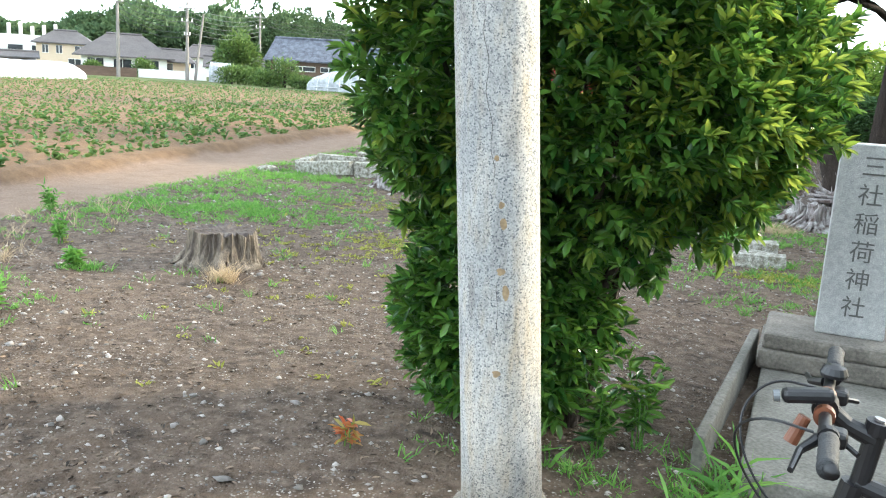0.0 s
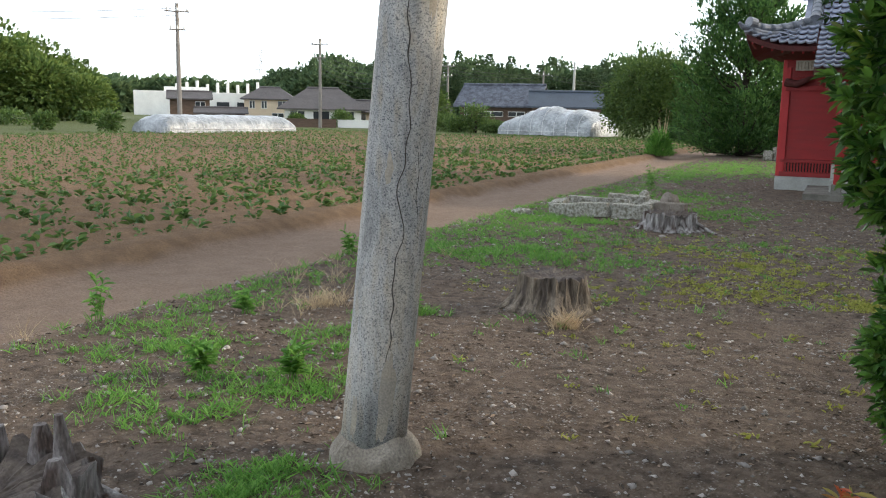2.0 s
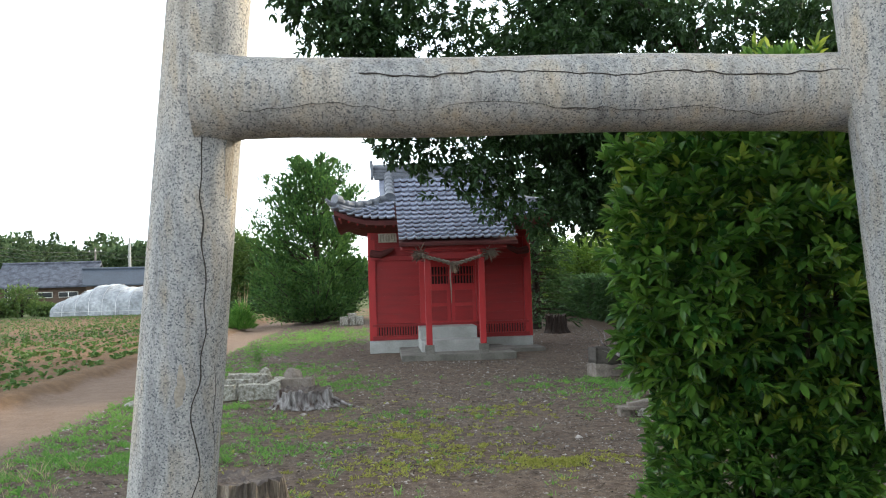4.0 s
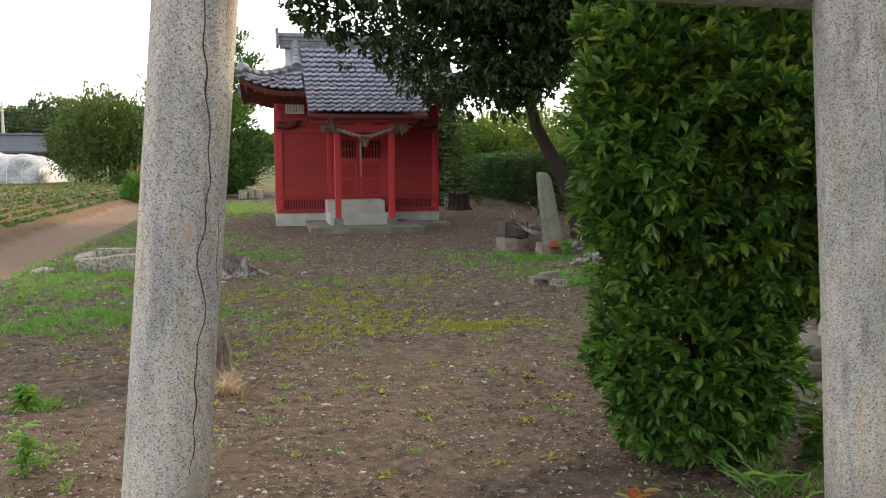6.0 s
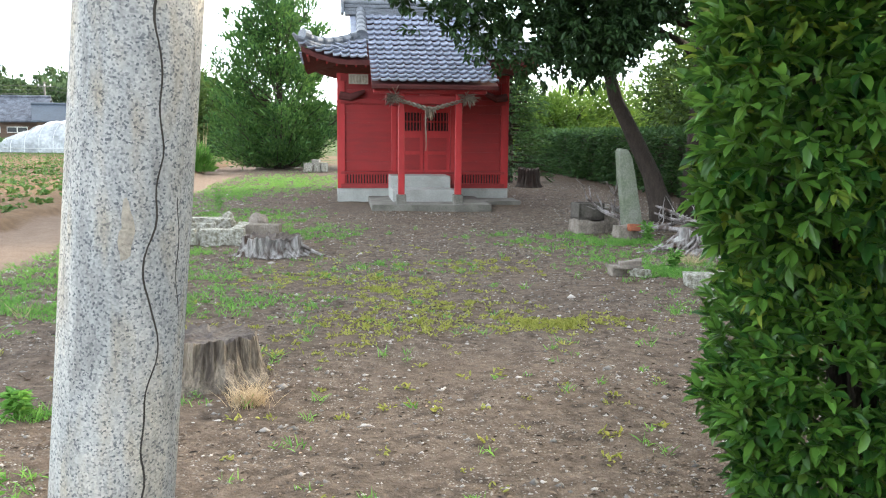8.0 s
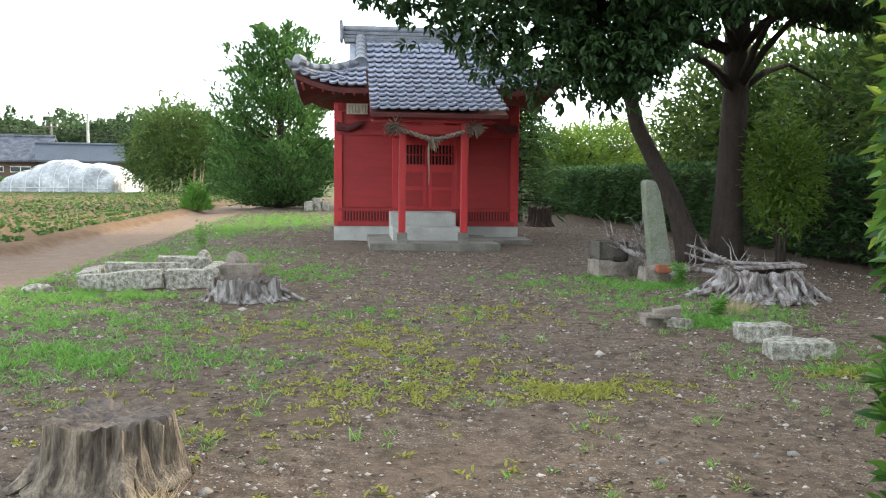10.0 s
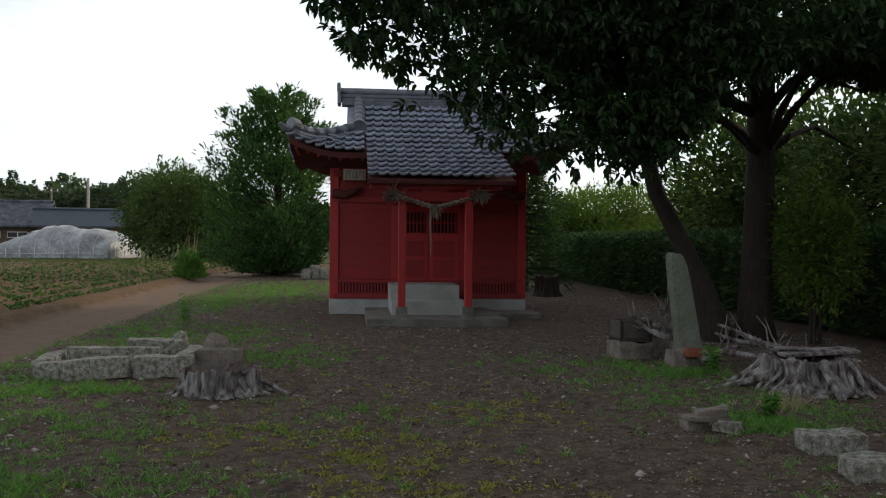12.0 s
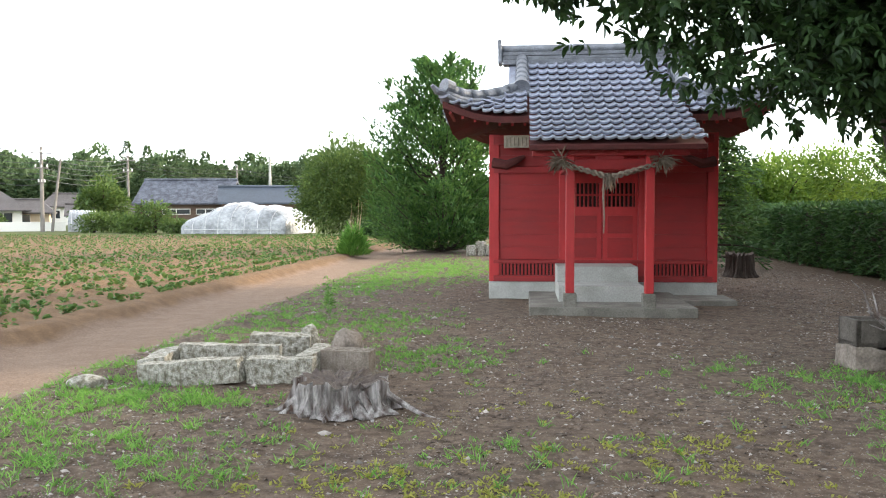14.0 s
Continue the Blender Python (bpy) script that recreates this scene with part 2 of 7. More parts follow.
def speckled(name):
    """Cast granite aggregate: pale stone grain with dark specks, grey runs and brown stains down its length."""
    m = bpy.data.materials.new(name)
    m.use_nodes = True
    n, l = m.node_tree.nodes, m.node_tree.links
    b = n["Principled BSDF"]
    b.inputs["Roughness"].default_value = 0.9
    tc, mp = n.new("ShaderNodeTexCoord"), n.new("ShaderNodeMapping")
    mp.inputs["Scale"].default_value = (3.0, 3.0, 0.7)
    l.new(tc.outputs["Object"], mp.inputs["Vector"])

    def ramp(src, rows):
        r = n.new("ShaderNodeValToRGB")
        r.color_ramp.elements[0].position, r.color_ramp.elements[0].color = rows[0][0], (*rows[0][1], 1)
        r.color_ramp.elements[1].position, r.color_ramp.elements[1].color = rows[-1][0], (*rows[-1][1], 1)
        for p, c in rows[1:-1]:
            r.color_ramp.elements.new(p).color = (*c, 1)
        l.new(src, r.inputs["Fac"])
        return r.outputs["Color"]

    def noisy(scale, detail, vec):
        t = n.new("ShaderNodeTexNoise")
        t.inputs["Scale"].default_value, t.inputs["Detail"].default_value = scale, detail
        l.new(vec, t.inputs["Vector"])
        return t.outputs["Fac"]

    vor = n.new("ShaderNodeTexVoronoi")
    vor.inputs["Scale"].default_value = 215
    l.new(tc.outputs["Object"], vor.inputs["Vector"])
    grain = ramp(vor.outputs["Color"], [(0.15, (0.16, 0.165, 0.175)), (0.34, (0.40, 0.395, 0.38)), (0.9, (0.60, 0.585, 0.55))])
    runs = ramp(noisy(2.2, 6, mp.outputs["Vector"]), [(0.36, (0.70, 0.72, 0.75)), (0.5, (0.95, 0.95, 0.95)), (0.66, (1.05, 0.98, 0.88))])
    worn = ramp(noisy(7, 5, mp.outputs["Vector"]), [(0.3, (0.7, 0.68, 0.66)), (0.5, (1, 1, 1)), (0.75, (0.92, 0.82, 0.68))])
    k = grain
    for other in (runs, worn):
        x = n.new("ShaderNodeMix")
        x.data_type, x.blend_type = "RGBA", "MULTIPLY"
        x.inputs["Factor"].default_value = 1.0
        l.new(k, x.inputs["A"])
        l.new(other, x.inputs["B"])
        k = x.outputs["Result"]
    l.new(k, b.inputs["Base Color"])
    bp = n.new("ShaderNodeBump")
    bp.inputs["Strength"].default_value, bp.inputs["Distance"].default_value = 0.6, 0.004
    l.new(vor.outputs["Color"], bp.inputs["Height"])
    l.new(bp.outputs["Normal"], b.inputs["Normal"])
    return m


# ---- materials ----
M_CONC = speckled("granite concrete")
M_FOOT = mat("soil-stained concrete", (0.30, 0.265, 0.22), 0.95, 0.4, 7.0, 0.8, 90.0, col2=(0.20, 0.17, 0.135))
M_SPALL = mat("tan spalled concrete", (0.40, 0.35, 0.28), 0.95, 0.3, 9.0, 0.8, 120.0, col2=(0.34, 0.31, 0.265))
M_CRACK = mat("crack", (0.05, 0.042, 0.035), 0.95, 0.2)
M_STAIN = mat("lichen stain", (0.36, 0.26, 0.15), 0.9, 0.3, 20)
M_RED = mat("red painted wood", (0.30, 0.012, 0.014), 0.55, 0.16, 2.0, 0.35, 45.0, col2=(0.235, 0.012, 0.014), stretch=(1, 1, 4), spread=0.06)
M_REDB = mat("bright red paint", (0.42, 0.018, 0.022), 0.5, 0.15, 3.0, 0.3, 50.0, stretch=(4, 4, 1), spread=0.06)
M_UNLIT = mat("black for unlit insides", (0.015, 0.012, 0.012), 0.9, 0.2)
M_WHITE = mat("pale concrete", (0.44, 0.45, 0.43), 0.85, 0.22, 2.5, 0.4, 70.0, col2=(0.34, 0.345, 0.32))
M_STEP = mat("grey concrete step", (0.21, 0.20, 0.175), 0.9, 0.35, 3.5, 0.5, 60.0, col2=(0.125, 0.118, 0.10))
M_TILE = mat("glazed grey roof tile", (0.36, 0.39, 0.49), 0.27, 0.25, 6.0, 0.2, 60.0, spread=0.18, coat=0.15)
M_TILE2 = mat("worn silver ridge tile", (0.19, 0.205, 0.235), 0.36, 0.4, 5.0, 0.25, 50.0, spread=0.12)
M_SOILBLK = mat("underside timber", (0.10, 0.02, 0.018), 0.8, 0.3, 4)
M_STUMP = mat("grey weathered stump", (0.26, 0.215, 0.165), 0.95, 0.4, 6.0, 1.0, 40.0, col2=(0.07, 0.055, 0.045), stretch=(2.5, 2.5, 0.5), bdist=0.02)
M_CUT = mat("sawn stump top", (0.13, 0.105, 0.085), 0.95, 0.3, 14.0, 0.8, 70.0, col2=(0.07, 0.055, 0.05))
M_ROOT = mat("silver dead root wood", (0.34, 0.315, 0.31), 0.95, 0.45, 7.0, 1.0, 50.0, col2=(0.09, 0.065, 0.055), stretch=(2, 2, 0.6), bdist=0.02)
M_SPLIT = mat("silver and brown split stump wood", (0.46, 0.44, 0.43), 0.95, 0.5, 5.0, 1.0, 40.0, col2=(0.06, 0.035, 0.025), stretch=(3, 3, 0.4), bdist=0.03)
M_LICHEN = mat("lichened cut stone", (0.43, 0.42, 0.375), 0.95, 0.5, 22.0, 1.0, 80.0, col2=(0.15, 0.138, 0.10), bdist=0.02)
M_ROCK = mat("brown grey rock", (0.24, 0.205, 0.175), 0.95, 0.35, 6.0, 0.8, 40.0, col2=(0.12, 0.10, 0.082))
M_GRANITE = mat("engraved grey granite", (0.46, 0.46, 0.45), 0.7, 0.3, 40.0, 0.4, 220.0, col2=(0.36, 0.36, 0.36))
M_INK = mat("dark carved letters", (0.13, 0.13, 0.125), 0.9, 0.2)
M_BARK = mat("dark tree bark", (0.052, 0.038, 0.03), 0.95, 0.35, 7.0, 1.0, 35.0, stretch=(2.5, 2.5, 0.6), bdist=0.03)
M_ROPE = mat("old straw rope", (0.33, 0.27, 0.215), 0.95, 0.35, 20.0, 1.0, 90.0, bdist=0.02)
M_BLACK = mat("black alloy", (0.015, 0.015, 0.017), 0.35, 0.2, 20, 0.1)
M_RUBBER = mat("dark rubber grip", (0.035, 0.037, 0.04), 0.75, 0.2, 40, 0.5, 200)
M_BROWN = mat("copper brown clamp", (0.17, 0.06, 0.028), 0.45, 0.2, 30, 0.1)
M_STEEL = mat("brushed silver metal", (0.6, 0.6, 0.6), 0.3, 0.15, 30, 0.1, metal=1.0)
M_LENS = mat("clear lamp lens", (0.16, 0.17, 0.18), 0.1, 0.1, 30, 0.0)
M_VINYL = mat("cloudy greenhouse film", (0.44, 0.46, 0.48), 0.3, 0.25, 1.0, 0.8, 5.0, col2=(0.21, 0.225, 0.235), bdist=0.12)
M_PLASTER = mat("white plaster wall", (0.78, 0.77, 0.73), 0.85, 0.12, 0.6, 0.1)
M_CREAM = mat("cream house wall", (0.62, 0.50, 0.36), 0.85, 0.12, 0.6, 0.1)
M_BROWNW = mat("brown board wall", (0.13, 0.085, 0.06), 0.85, 0.3, 1.5, 0.3, stretch=(1, 1, 5))
M_ROOFG = mat("old grey tile roof", (0.055, 0.06, 0.078), 0.75, 0.4, 2.2, 0.8, 9.0, col2=(0.13, 0.14, 0.17), bdist=0.1)
M_ROOFB = mat("brown grey roof", (0.095, 0.085, 0.085), 0.7, 0.25, 1.0, 0.5, 8.0, bdist=0.1)
M_ROOFM = mat("blue grey metal roof", (0.06, 0.075, 0.10), 0.5, 0.2, 0.7, 0.2, 8)
M_GLASS = mat("dark window glass", (0.03, 0.035, 0.04), 0.08, 0.2, 2, 0.0)
M_POLE = mat("weathered pole", (0.22, 0.20, 0.18), 0.85, 0.2, 2)
M_POLEC = mat("pale concrete pole", (0.45, 0.44, 0.42), 0.85, 0.2, 2)
M_WIRE = mat("cable", (0.05, 0.05, 0.055), 0.6, 0.1, 2, 0)
L_BUSH = leafmat("evergreen shrub leaves", (0.016, 0.068, 0.014), (0.125, 0.26, 0.042), 0.32, 0.28, tint=(0.11, 0.13, 0.03))
L_SUNTIP = leafmat("yellow green sunlit shoot tips", (0.11, 0.20, 0.03), (0.24, 0.32, 0.05), 0.4, 0.4)
L_TREE = leafmat("dark broad leaves", (0.012, 0.034, 0.010), (0.036, 0.082, 0.02), 0.25, 0.6)
L_CONIF = leafmat("conifer sprays", (0.024, 0.075, 0.022), (0.10, 0.21, 0.05), 0.35, 0.6)
L_ROUND = leafmat("orchard tree leaves", (0.04, 0.085, 0.022), (0.115, 0.18, 0.045), 0.35, 0.5)
L_HEDGE = leafmat("hedge leaves", (0.022, 0.062, 0.02), (0.06, 0.125, 0.035), 0.25, 0.5)
L_BACK = leafmat("shaded tree leaves", (0.022, 0.056, 0.014), (0.095, 0.155, 0.032), 0.35, 0.5)
L_LIME = leafmat("sunlit leaves", (0.06, 0.13, 0.02), (0.14, 0.23, 0.04), 0.45, 0.45)
L_GRASS = leafmat("green weeds", (0.06, 0.175, 0.03), (0.17, 0.35, 0.07), 0.38, 0.6)
L_YGRASS = leafmat("yellow green weeds", (0.18, 0.21, 0.04), (0.34, 0.35, 0.09), 0.35, 0.7)
L_STRAW = leafmat("dry straw", (0.31, 0.24, 0.14), (0.52, 0.43, 0.28), 0.3, 0.8)
L_CROP = leafmat("field crop leaves", (0.045, 0.12, 0.03), (0.13, 0.205, 0.055), 0.3, 0.6)
L_WOOD = leafmat("sunlit wood leaves", (0.05, 0.10, 0.022), (0.15, 0.21, 0.052), 0.35, 0.6)
L_FOREST = leafmat("distant wood leaves", (0.05, 0.095, 0.045), (0.125, 0.18, 0.078), 0.3, 0.7)


def ground_material():
    """Earth of the yard, the trodden path, the tilled field and rough grass, divided by their place on the plan."""
    m = bpy.data.materials.new("earth")
    m.use_nodes = True
    n, l = m.node_tree.nodes, m.node_tree.links
    b = n["Principled BSDF"]
    b.inputs["Roughness"].default_value = 0.97
    b.inputs["Specular IOR Level"].default_value = 0.2
    tc, sep = n.new("ShaderNodeTexCoord"), n.new("ShaderNodeSeparateXYZ")
    l.new(tc.outputs["Object"], sep.inputs["Vector"])

    def tex(scale, detail=5, kind="ShaderNodeTexNoise"):
        t = n.new(kind)
        t.inputs["Scale"].default_value = scale
        if kind == "ShaderNodeTexNoise":
            t.inputs["Detail"].default_value = detail
        l.new(tc.outputs["Object"], t.inputs["Vector"])
        return t

    def calc(op, a, c):
        k = n.new("ShaderNodeMath")
        k.operation = op
        for s, v in zip(k.inputs, (a, c)):
            if isinstance(v, (int, float)):
                s.default_value = v
            else:
                l.new(v, s)
        return k.outputs["Value"]

    def step(v, lo, hi):
        k = n.new("ShaderNodeMapRange")
        k.inputs["From Min"].default_value, k.inputs["From Max"].default_value = lo, hi
        l.new(v, k.inputs["Value"])
        return k.outputs["Result"]

    def mixed(f, A, B):
        k = n.new("ShaderNodeMix")
        k.data_type = "RGBA"
        l.new(f, k.inputs["Factor"])
        for s, v in (("A", A), ("B", B)):
            if isinstance(v, tuple):
                k.inputs[s].default_value = (*v, 1)
            else:
                l.new(v, k.inputs[s])
        return k.outputs["Result"]

    wob = tex(0.9, 4).outputs["Fac"]
    x = calc("ADD", sep.outputs["X"], calc("MULTIPLY", calc("SUBTRACT", wob, 0.5), 0.4))
    y = calc("ADD", sep.outputs["Y"], calc("MULTIPLY", calc("SUBTRACT", wob, 0.5), 2.0))
    big, mid, fin = tex(0.55, 6).outputs["Fac"], tex(5.0, 6).outputs["Fac"], tex(38, 5).outputs["Fac"]
    yard = mixed(step(big, 0.38, 0.62), (0.172, 0.122, 0.086), (0.150, 0.113, 0.086))
    yard = mixed(step(mid, 0.4, 0.68), yard, (0.070, 0.052, 0.040))
    chips = tex(55, kind="ShaderNodeTexVoronoi")
    pale = calc("MULTIPLY", step(chips.outputs["Distance"], 0.36, 0.2), step(tex(1.3, 3).outputs["Fac"], 0.36, 0.58))
    pale = calc("MULTIPLY", pale, step(tex(17, 4).outputs["Fac"], 0.44, 0.6))
    yard = mixed(step(tex(14, 5).outputs["Fac"], 0.42, 0.66), yard, (0.208, 0.156, 0.118))
    yard = mixed(pale, yard, (0.46, 0.42, 0.38))
    path = mixed(step(mid, 0.35, 0.7), (0.34, 0.245, 0.18), (0.285, 0.20, 0.145))
    field = mixed(step(mid, 0.35, 0.65), (0.285, 0.182, 0.104), (0.21, 0.133, 0.078))
    grass = mixed(step(mid, 0.35, 0.65), (0.10, 0.14, 0.045), (0.14, 0.15, 0.06))
    litter = mixed(step(fin, 0.4, 0.62), (0.075, 0.052, 0.036), (0.115, 0.076, 0.05))
    c = mixed(step(x, 3.6, 5.2), yard, litter)
    c = mixed(step(x, -5.95, -6.25), c, path)
    c = mixed(step(x, -7.6, -7.72), c, field)
    # beyond the yard: a worn earth track bears round to the farm, the rest is rough grass
    far = mixed(step(calc("ADD", y, calc("MULTIPLY", sep.outputs["X"], 0.35)), 37.0, 42.0), c, mixed(step(big, 0.45, 0.6), (0.24, 0.16, 0.095), grass))
    c = mixed(step(x, -9.5, -8.5), c, far)
    c = mixed(step(y, 56.0, 58.0), c, grass)
    c = mixed(step(x, -37.0, -40.0), c, grass)
    c = mixed(calc("MULTIPLY", step(fin, 0.3, 0.7), 0.35), c, (0.05, 0.037, 0.028))
    l.new(c, b.inputs["Base Color"])
    bp = n.new("ShaderNodeBump")
    bp.inputs["Strength"].default_value, bp.inputs["Distance"].default_value = 1.0, 0.04
    l.new(calc("ADD", fin, calc("MULTIPLY", tex(130, 3).outputs["Fac"], 0.5)), bp.inputs["Height"])
    l.new(bp.outputs["Normal"], b.inputs["Normal"])
    return m


M_EARTH = ground_material()

# ---- ground ----
def steps(near0, near1, fine, lo, hi, grow=1.18):
    a = list(np.arange(near0, near1, fine))
    s, v = fine, a[-1]
    while v < hi:
        s *= grow
        v += s
        a.append(v)
    s, v = fine, a[0]
    while v > lo:
        s *= grow
        v -= s
        a.insert(0, v)
    return np.array(a)


def smooth(v, lo, hi):
    k = np.clip((v - lo) / (hi - lo), 0, 1)
    return k * k * (3 - 2 * k)


def lie(x, y):
    """The height of the ground."""
    x, y = np.asarray(x, float), np.asarray(y, float)
    bumps = 0.012 * np.sin(x * 2.1 + 1.3 * np.sin(y * 1.7)) * np.sin(y * 1.9 + np.sin(x * 1.3)) + 0.006 * np.sin(x * 7.3 + y * 3.1) * np.sin(y * 6.1 - x * 2.2)
    path = smooth(x, -7.75, -7.55) * (1 - smooth(x, -6.35, -6.0))
    field = (1 - smooth(x, -7.9, -7.68)) * smooth(x, -40, -38) * (1 - smooth(y, 54, 56))
    rows = 0.035 * np.sin((x + 8.3) * 2 * np.pi / 0.8) * smooth(x, -15, -12)
    bank = 0.045 * np.exp(-((x + 7.80 + 0.12 * np.sin(y * 0.9) * np.sin(y * 2.17 + 1)) / 0.2) ** 2) * (1 + 0.3 * np.sin(y * 1.31) * np.sin(y * 3.7 + 2))
    return bumps - 0.06 * path + field * (0.08 + rows) + bank * (1 - smooth(y, 33, 36)) - 0.02


def ground():
    xs, ys = steps(-10.5, 5.0, 0.11, -2500, 2500), steps(-1.0, 21.0, 0.11, -2500, 2500)
    X, Y = np.meshgrid(xs, ys)
    v = np.stack([X, Y, lie(X, Y)], -1).reshape(-1, 3)
    w = len(xs)
    i = (np.arange(len(ys) - 1)[:, None] * w + np.arange(w - 1)[None]).ravel()
    me = raw_mesh("ground", v, np.stack([i, i + 1, i + w + 1, i + w], 1))
    ob = mesh_part("ground", me, M_EARTH, smooth=True)
    tagged(ob, "bare brown earth yard, trodden path and tilled field", "ground", kind="structure")


ground()


# ---- torii ----
def torii():
    t = thing("torii_gate", -1.82, 2.95, 0, 0, "weathered grey granite-concrete torii gate with cracked round pillars", "torii gate")
    for side, x, y, lean in ((-1, -1.285, 0.06, 0.092), (1, 1.405, -0.11, -0.082)):
        bm = bmesh.new()
        pts = [(x + lean * z, y, z) for z in (0.0, 0.4, 0.8, 1.2, 1.6, 2.0, 2.4, 2.75)]
        tube(bm, pts, [0.148, 0.144, 0.142, 0.141, 0.140, 0.139, 0.138, 0.137], 40, wobble=0.012)
        p = part("pillar", bm, M_CONC, t, smooth=True)
        bm = bmesh.new()
        lathe(bm, [(0.21, -0.06), (0.205, -0.02), (0.195, 0.02), (0.175, 0.05), (0.158, 0.075), (0.138, 0.10)], 26, (x, y, 0))
        for v in bm.verts:
            v.co += Vector((0.045 * noise.noise(v.co * 8), 0.045 * noise.noise(v.co * 8 + Vector((5, 0, 0))), 0.05 * noise.noise(v.co * 7 + Vector((0, 9, 0)))))
        part("pillar_base", bm, M_FOOT, t, "soil-stained broken concrete collar")
        bm = bmesh.new()
        # a long wandering crack down the side that faces the approach
        for off, z0, z1, wid in ((0.03, 0.12, 2.3, 0.0037), (0.10, 0.95, 1.35, 0.0022)) if side < 0 else ((0.02, 0.75, 2.1, 0.0014), (-0.06, 0.1, 0.5, 0.0016)):
            pts = []
            k = int((z1 - z0) / 0.022)
            for q in range(k + 1):
                z = z0 + (z1 - z0) * q / k
                u = off + 0.05 * (1 - smooth(z, 1.2, 2.0)) + 0.036 * noise.noise(Vector((off * 50, 0, z * 2.6))) + 0.022 * noise.noise(Vector((off * 20, 3, z * 9)))
                w = -math.pi / 2 + u / 0.14 + (0.10 if side < 0 else -0.35)
                r = 0.1425 - 0.002 * z
                pts.append((x + lean * z + r * math.cos(w), y + r * math.sin(w), z))
            tube(bm, pts, [wid * (0.6 + 0.6 * abs(noise.noise(Vector((q * 0.21, off * 9, 0))))) for q in range(len(pts))], 5)
        part("crack", bm, M_CRACK, p, "dark wandering crack")
        if side < 0:
            # skin broken away at the foot and beside the crack
            for z, u, h, w in ((0.30, 0.105, 0.20, 0.030), (1.28, 0.03, 0.06, 0.016), (0.20, -0.03, 0.10, 0.018), (2.0, 0.15, 0.13, 0.022)):
                bm = bmesh.new()
                rings = []
                for f in (0.05, 0.4, 0.7, 1.0):
                    ring = []
                    for k in range(22):
                        a1 = 2 * math.pi * k / 22
                        rr = f * (1 + 0.55 * noise.noise(Vector((math.cos(a1) * 2.2, math.sin(a1) * 2.2, z * 9))))
                        zz, uu = z + h * rr * math.sin(a1), u + w * rr * math.cos(a1)
                        ang, rad = -math.pi / 2 + uu / 0.143, 0.1468 - 0.0035 * zz + 0.002 * (1 - f)
                        ring.append(bm.verts.new((x + lean * zz + rad * math.cos(ang), y + rad * math.sin(ang), zz)))
                    rings.append(ring)
                bm.faces.new(rings[0])
                for r1, r2 in zip(rings, rings[1:]):
                    for k in range(22):
                        bm.faces.new((r1[k], r1[(k + 1) % 22], r2[(k + 1) % 22], r2[k]))
                part("spalled_patch", bm, M_SPALL, p, "tan patch of broken concrete skin", smooth=True)
    # brown lichen spots on the pillar beside the shrub
    for z, u, h, w in ((1.19, 0.035, 0.012, 0.010), (1.13, 0.04, 0.02, 0.012), (0.97, 0.03, 0.012, 0.014), (0.90, 0.045, 0.024, 0.012), (0.62, 0.012, 0.014, 0.014), (1.34, 0.02, 0.010, 0.008)):
        bm = bmesh.new()
        ring = []
        for k in range(11):
            a1 = 2 * math.pi * k / 11
            rr = 1 + 0.45 * noise.noise(Vector((math.cos(a1) * 2, math.sin(a1) * 2, z * 9)))
            zz, uu = z + h * rr * math.sin(a1), u + w * rr * math.cos(a1)
            ang = -math.pi / 2 + uu / 0.141
            ring.append(bm.verts.new((1.405 - 0.082 * zz + 0.1438 * math.cos(ang), -0.11 + 0.1438 * math.sin(ang), zz)))
        bm.faces.new(ring)
        part("lichen_spot", bm, M_STAIN, p, "brown lichen spot")
    bm = bmesh.new()
    xs = np.linspace(-1.08, 1.26, 17)
    tube(bm, [(q, 0.0, 2.212 + 0.004 * math.sin(q * 5)) for q in xs], [0.16 if q in (xs[0], xs[-1]) else 0.136 if q in (xs[1], xs[-2]) else 0.132 for q in xs], 36, wobble=0.015)
    beam = part("crossbeam", bm, M_CONC, t, smooth=True)
    for x0, x1, lift, wid in ((-0.55, 1.15, 0.045, 0.0028), (-0.95, 0.2, -0.06, 0.0012), (0.1, 0.9, -0.075, 0.0014)):
        bm = bmesh.new()
        k = int((x1 - x0) / 0.014)
        pts = []
        for q in range(k + 1):
            xx = x0 + (x1 - x0) * q / k
            h = lift + 0.03 * noise.noise(Vector((xx * 3.1, lift * 40, 0))) + 0.009 * noise.noise(Vector((xx * 22, lift * 30, 3)))
            pts.append((xx, 0.0 - math.sqrt(0.1335 ** 2 - h * h), 2.212 + h))
        tube(bm, pts, [wid * (0.6 + 0.7 * abs(noise.noise(Vector((q * 0.2, lift, 0))))) for q in range(k + 1)], 5)
        part("crack", bm, M_CRACK, beam, "dark wandering crack")
    bm = bmesh.new()
    for z, w, h, over in ((2.80, 0.26, 0.14, 1.62), (2.95, 0.34, 0.15, 1.78)):
        rows = []
        for q in np.linspace(-over, over, 13):
            lift = 0.10 * (abs(q) / over) ** 3
            rows.append([bm.verts.new((q, sy * w / 2, z + lift + sz * h / 2)) for sy, sz in ((-1, -1), (1, -1), (1, 1), (-1, 1))])
        for a1, b1 in zip(rows, rows[1:]):
            for k in range(4):
                bm.faces.new((a1[k], a1[(k + 1) % 4], b1[(k + 1) % 4], b1[k]))
        bm.faces.new(rows[0][::-1])
        bm.faces.new(rows[-1])
    part("lintel", bm, M_CONC, t)


torii()


# ---- shrine ----
SX = -0.70          # middle of the shrine
FRONT, BACK = 19.96, 23.4
RIDGE = (FRONT + BACK) / 2


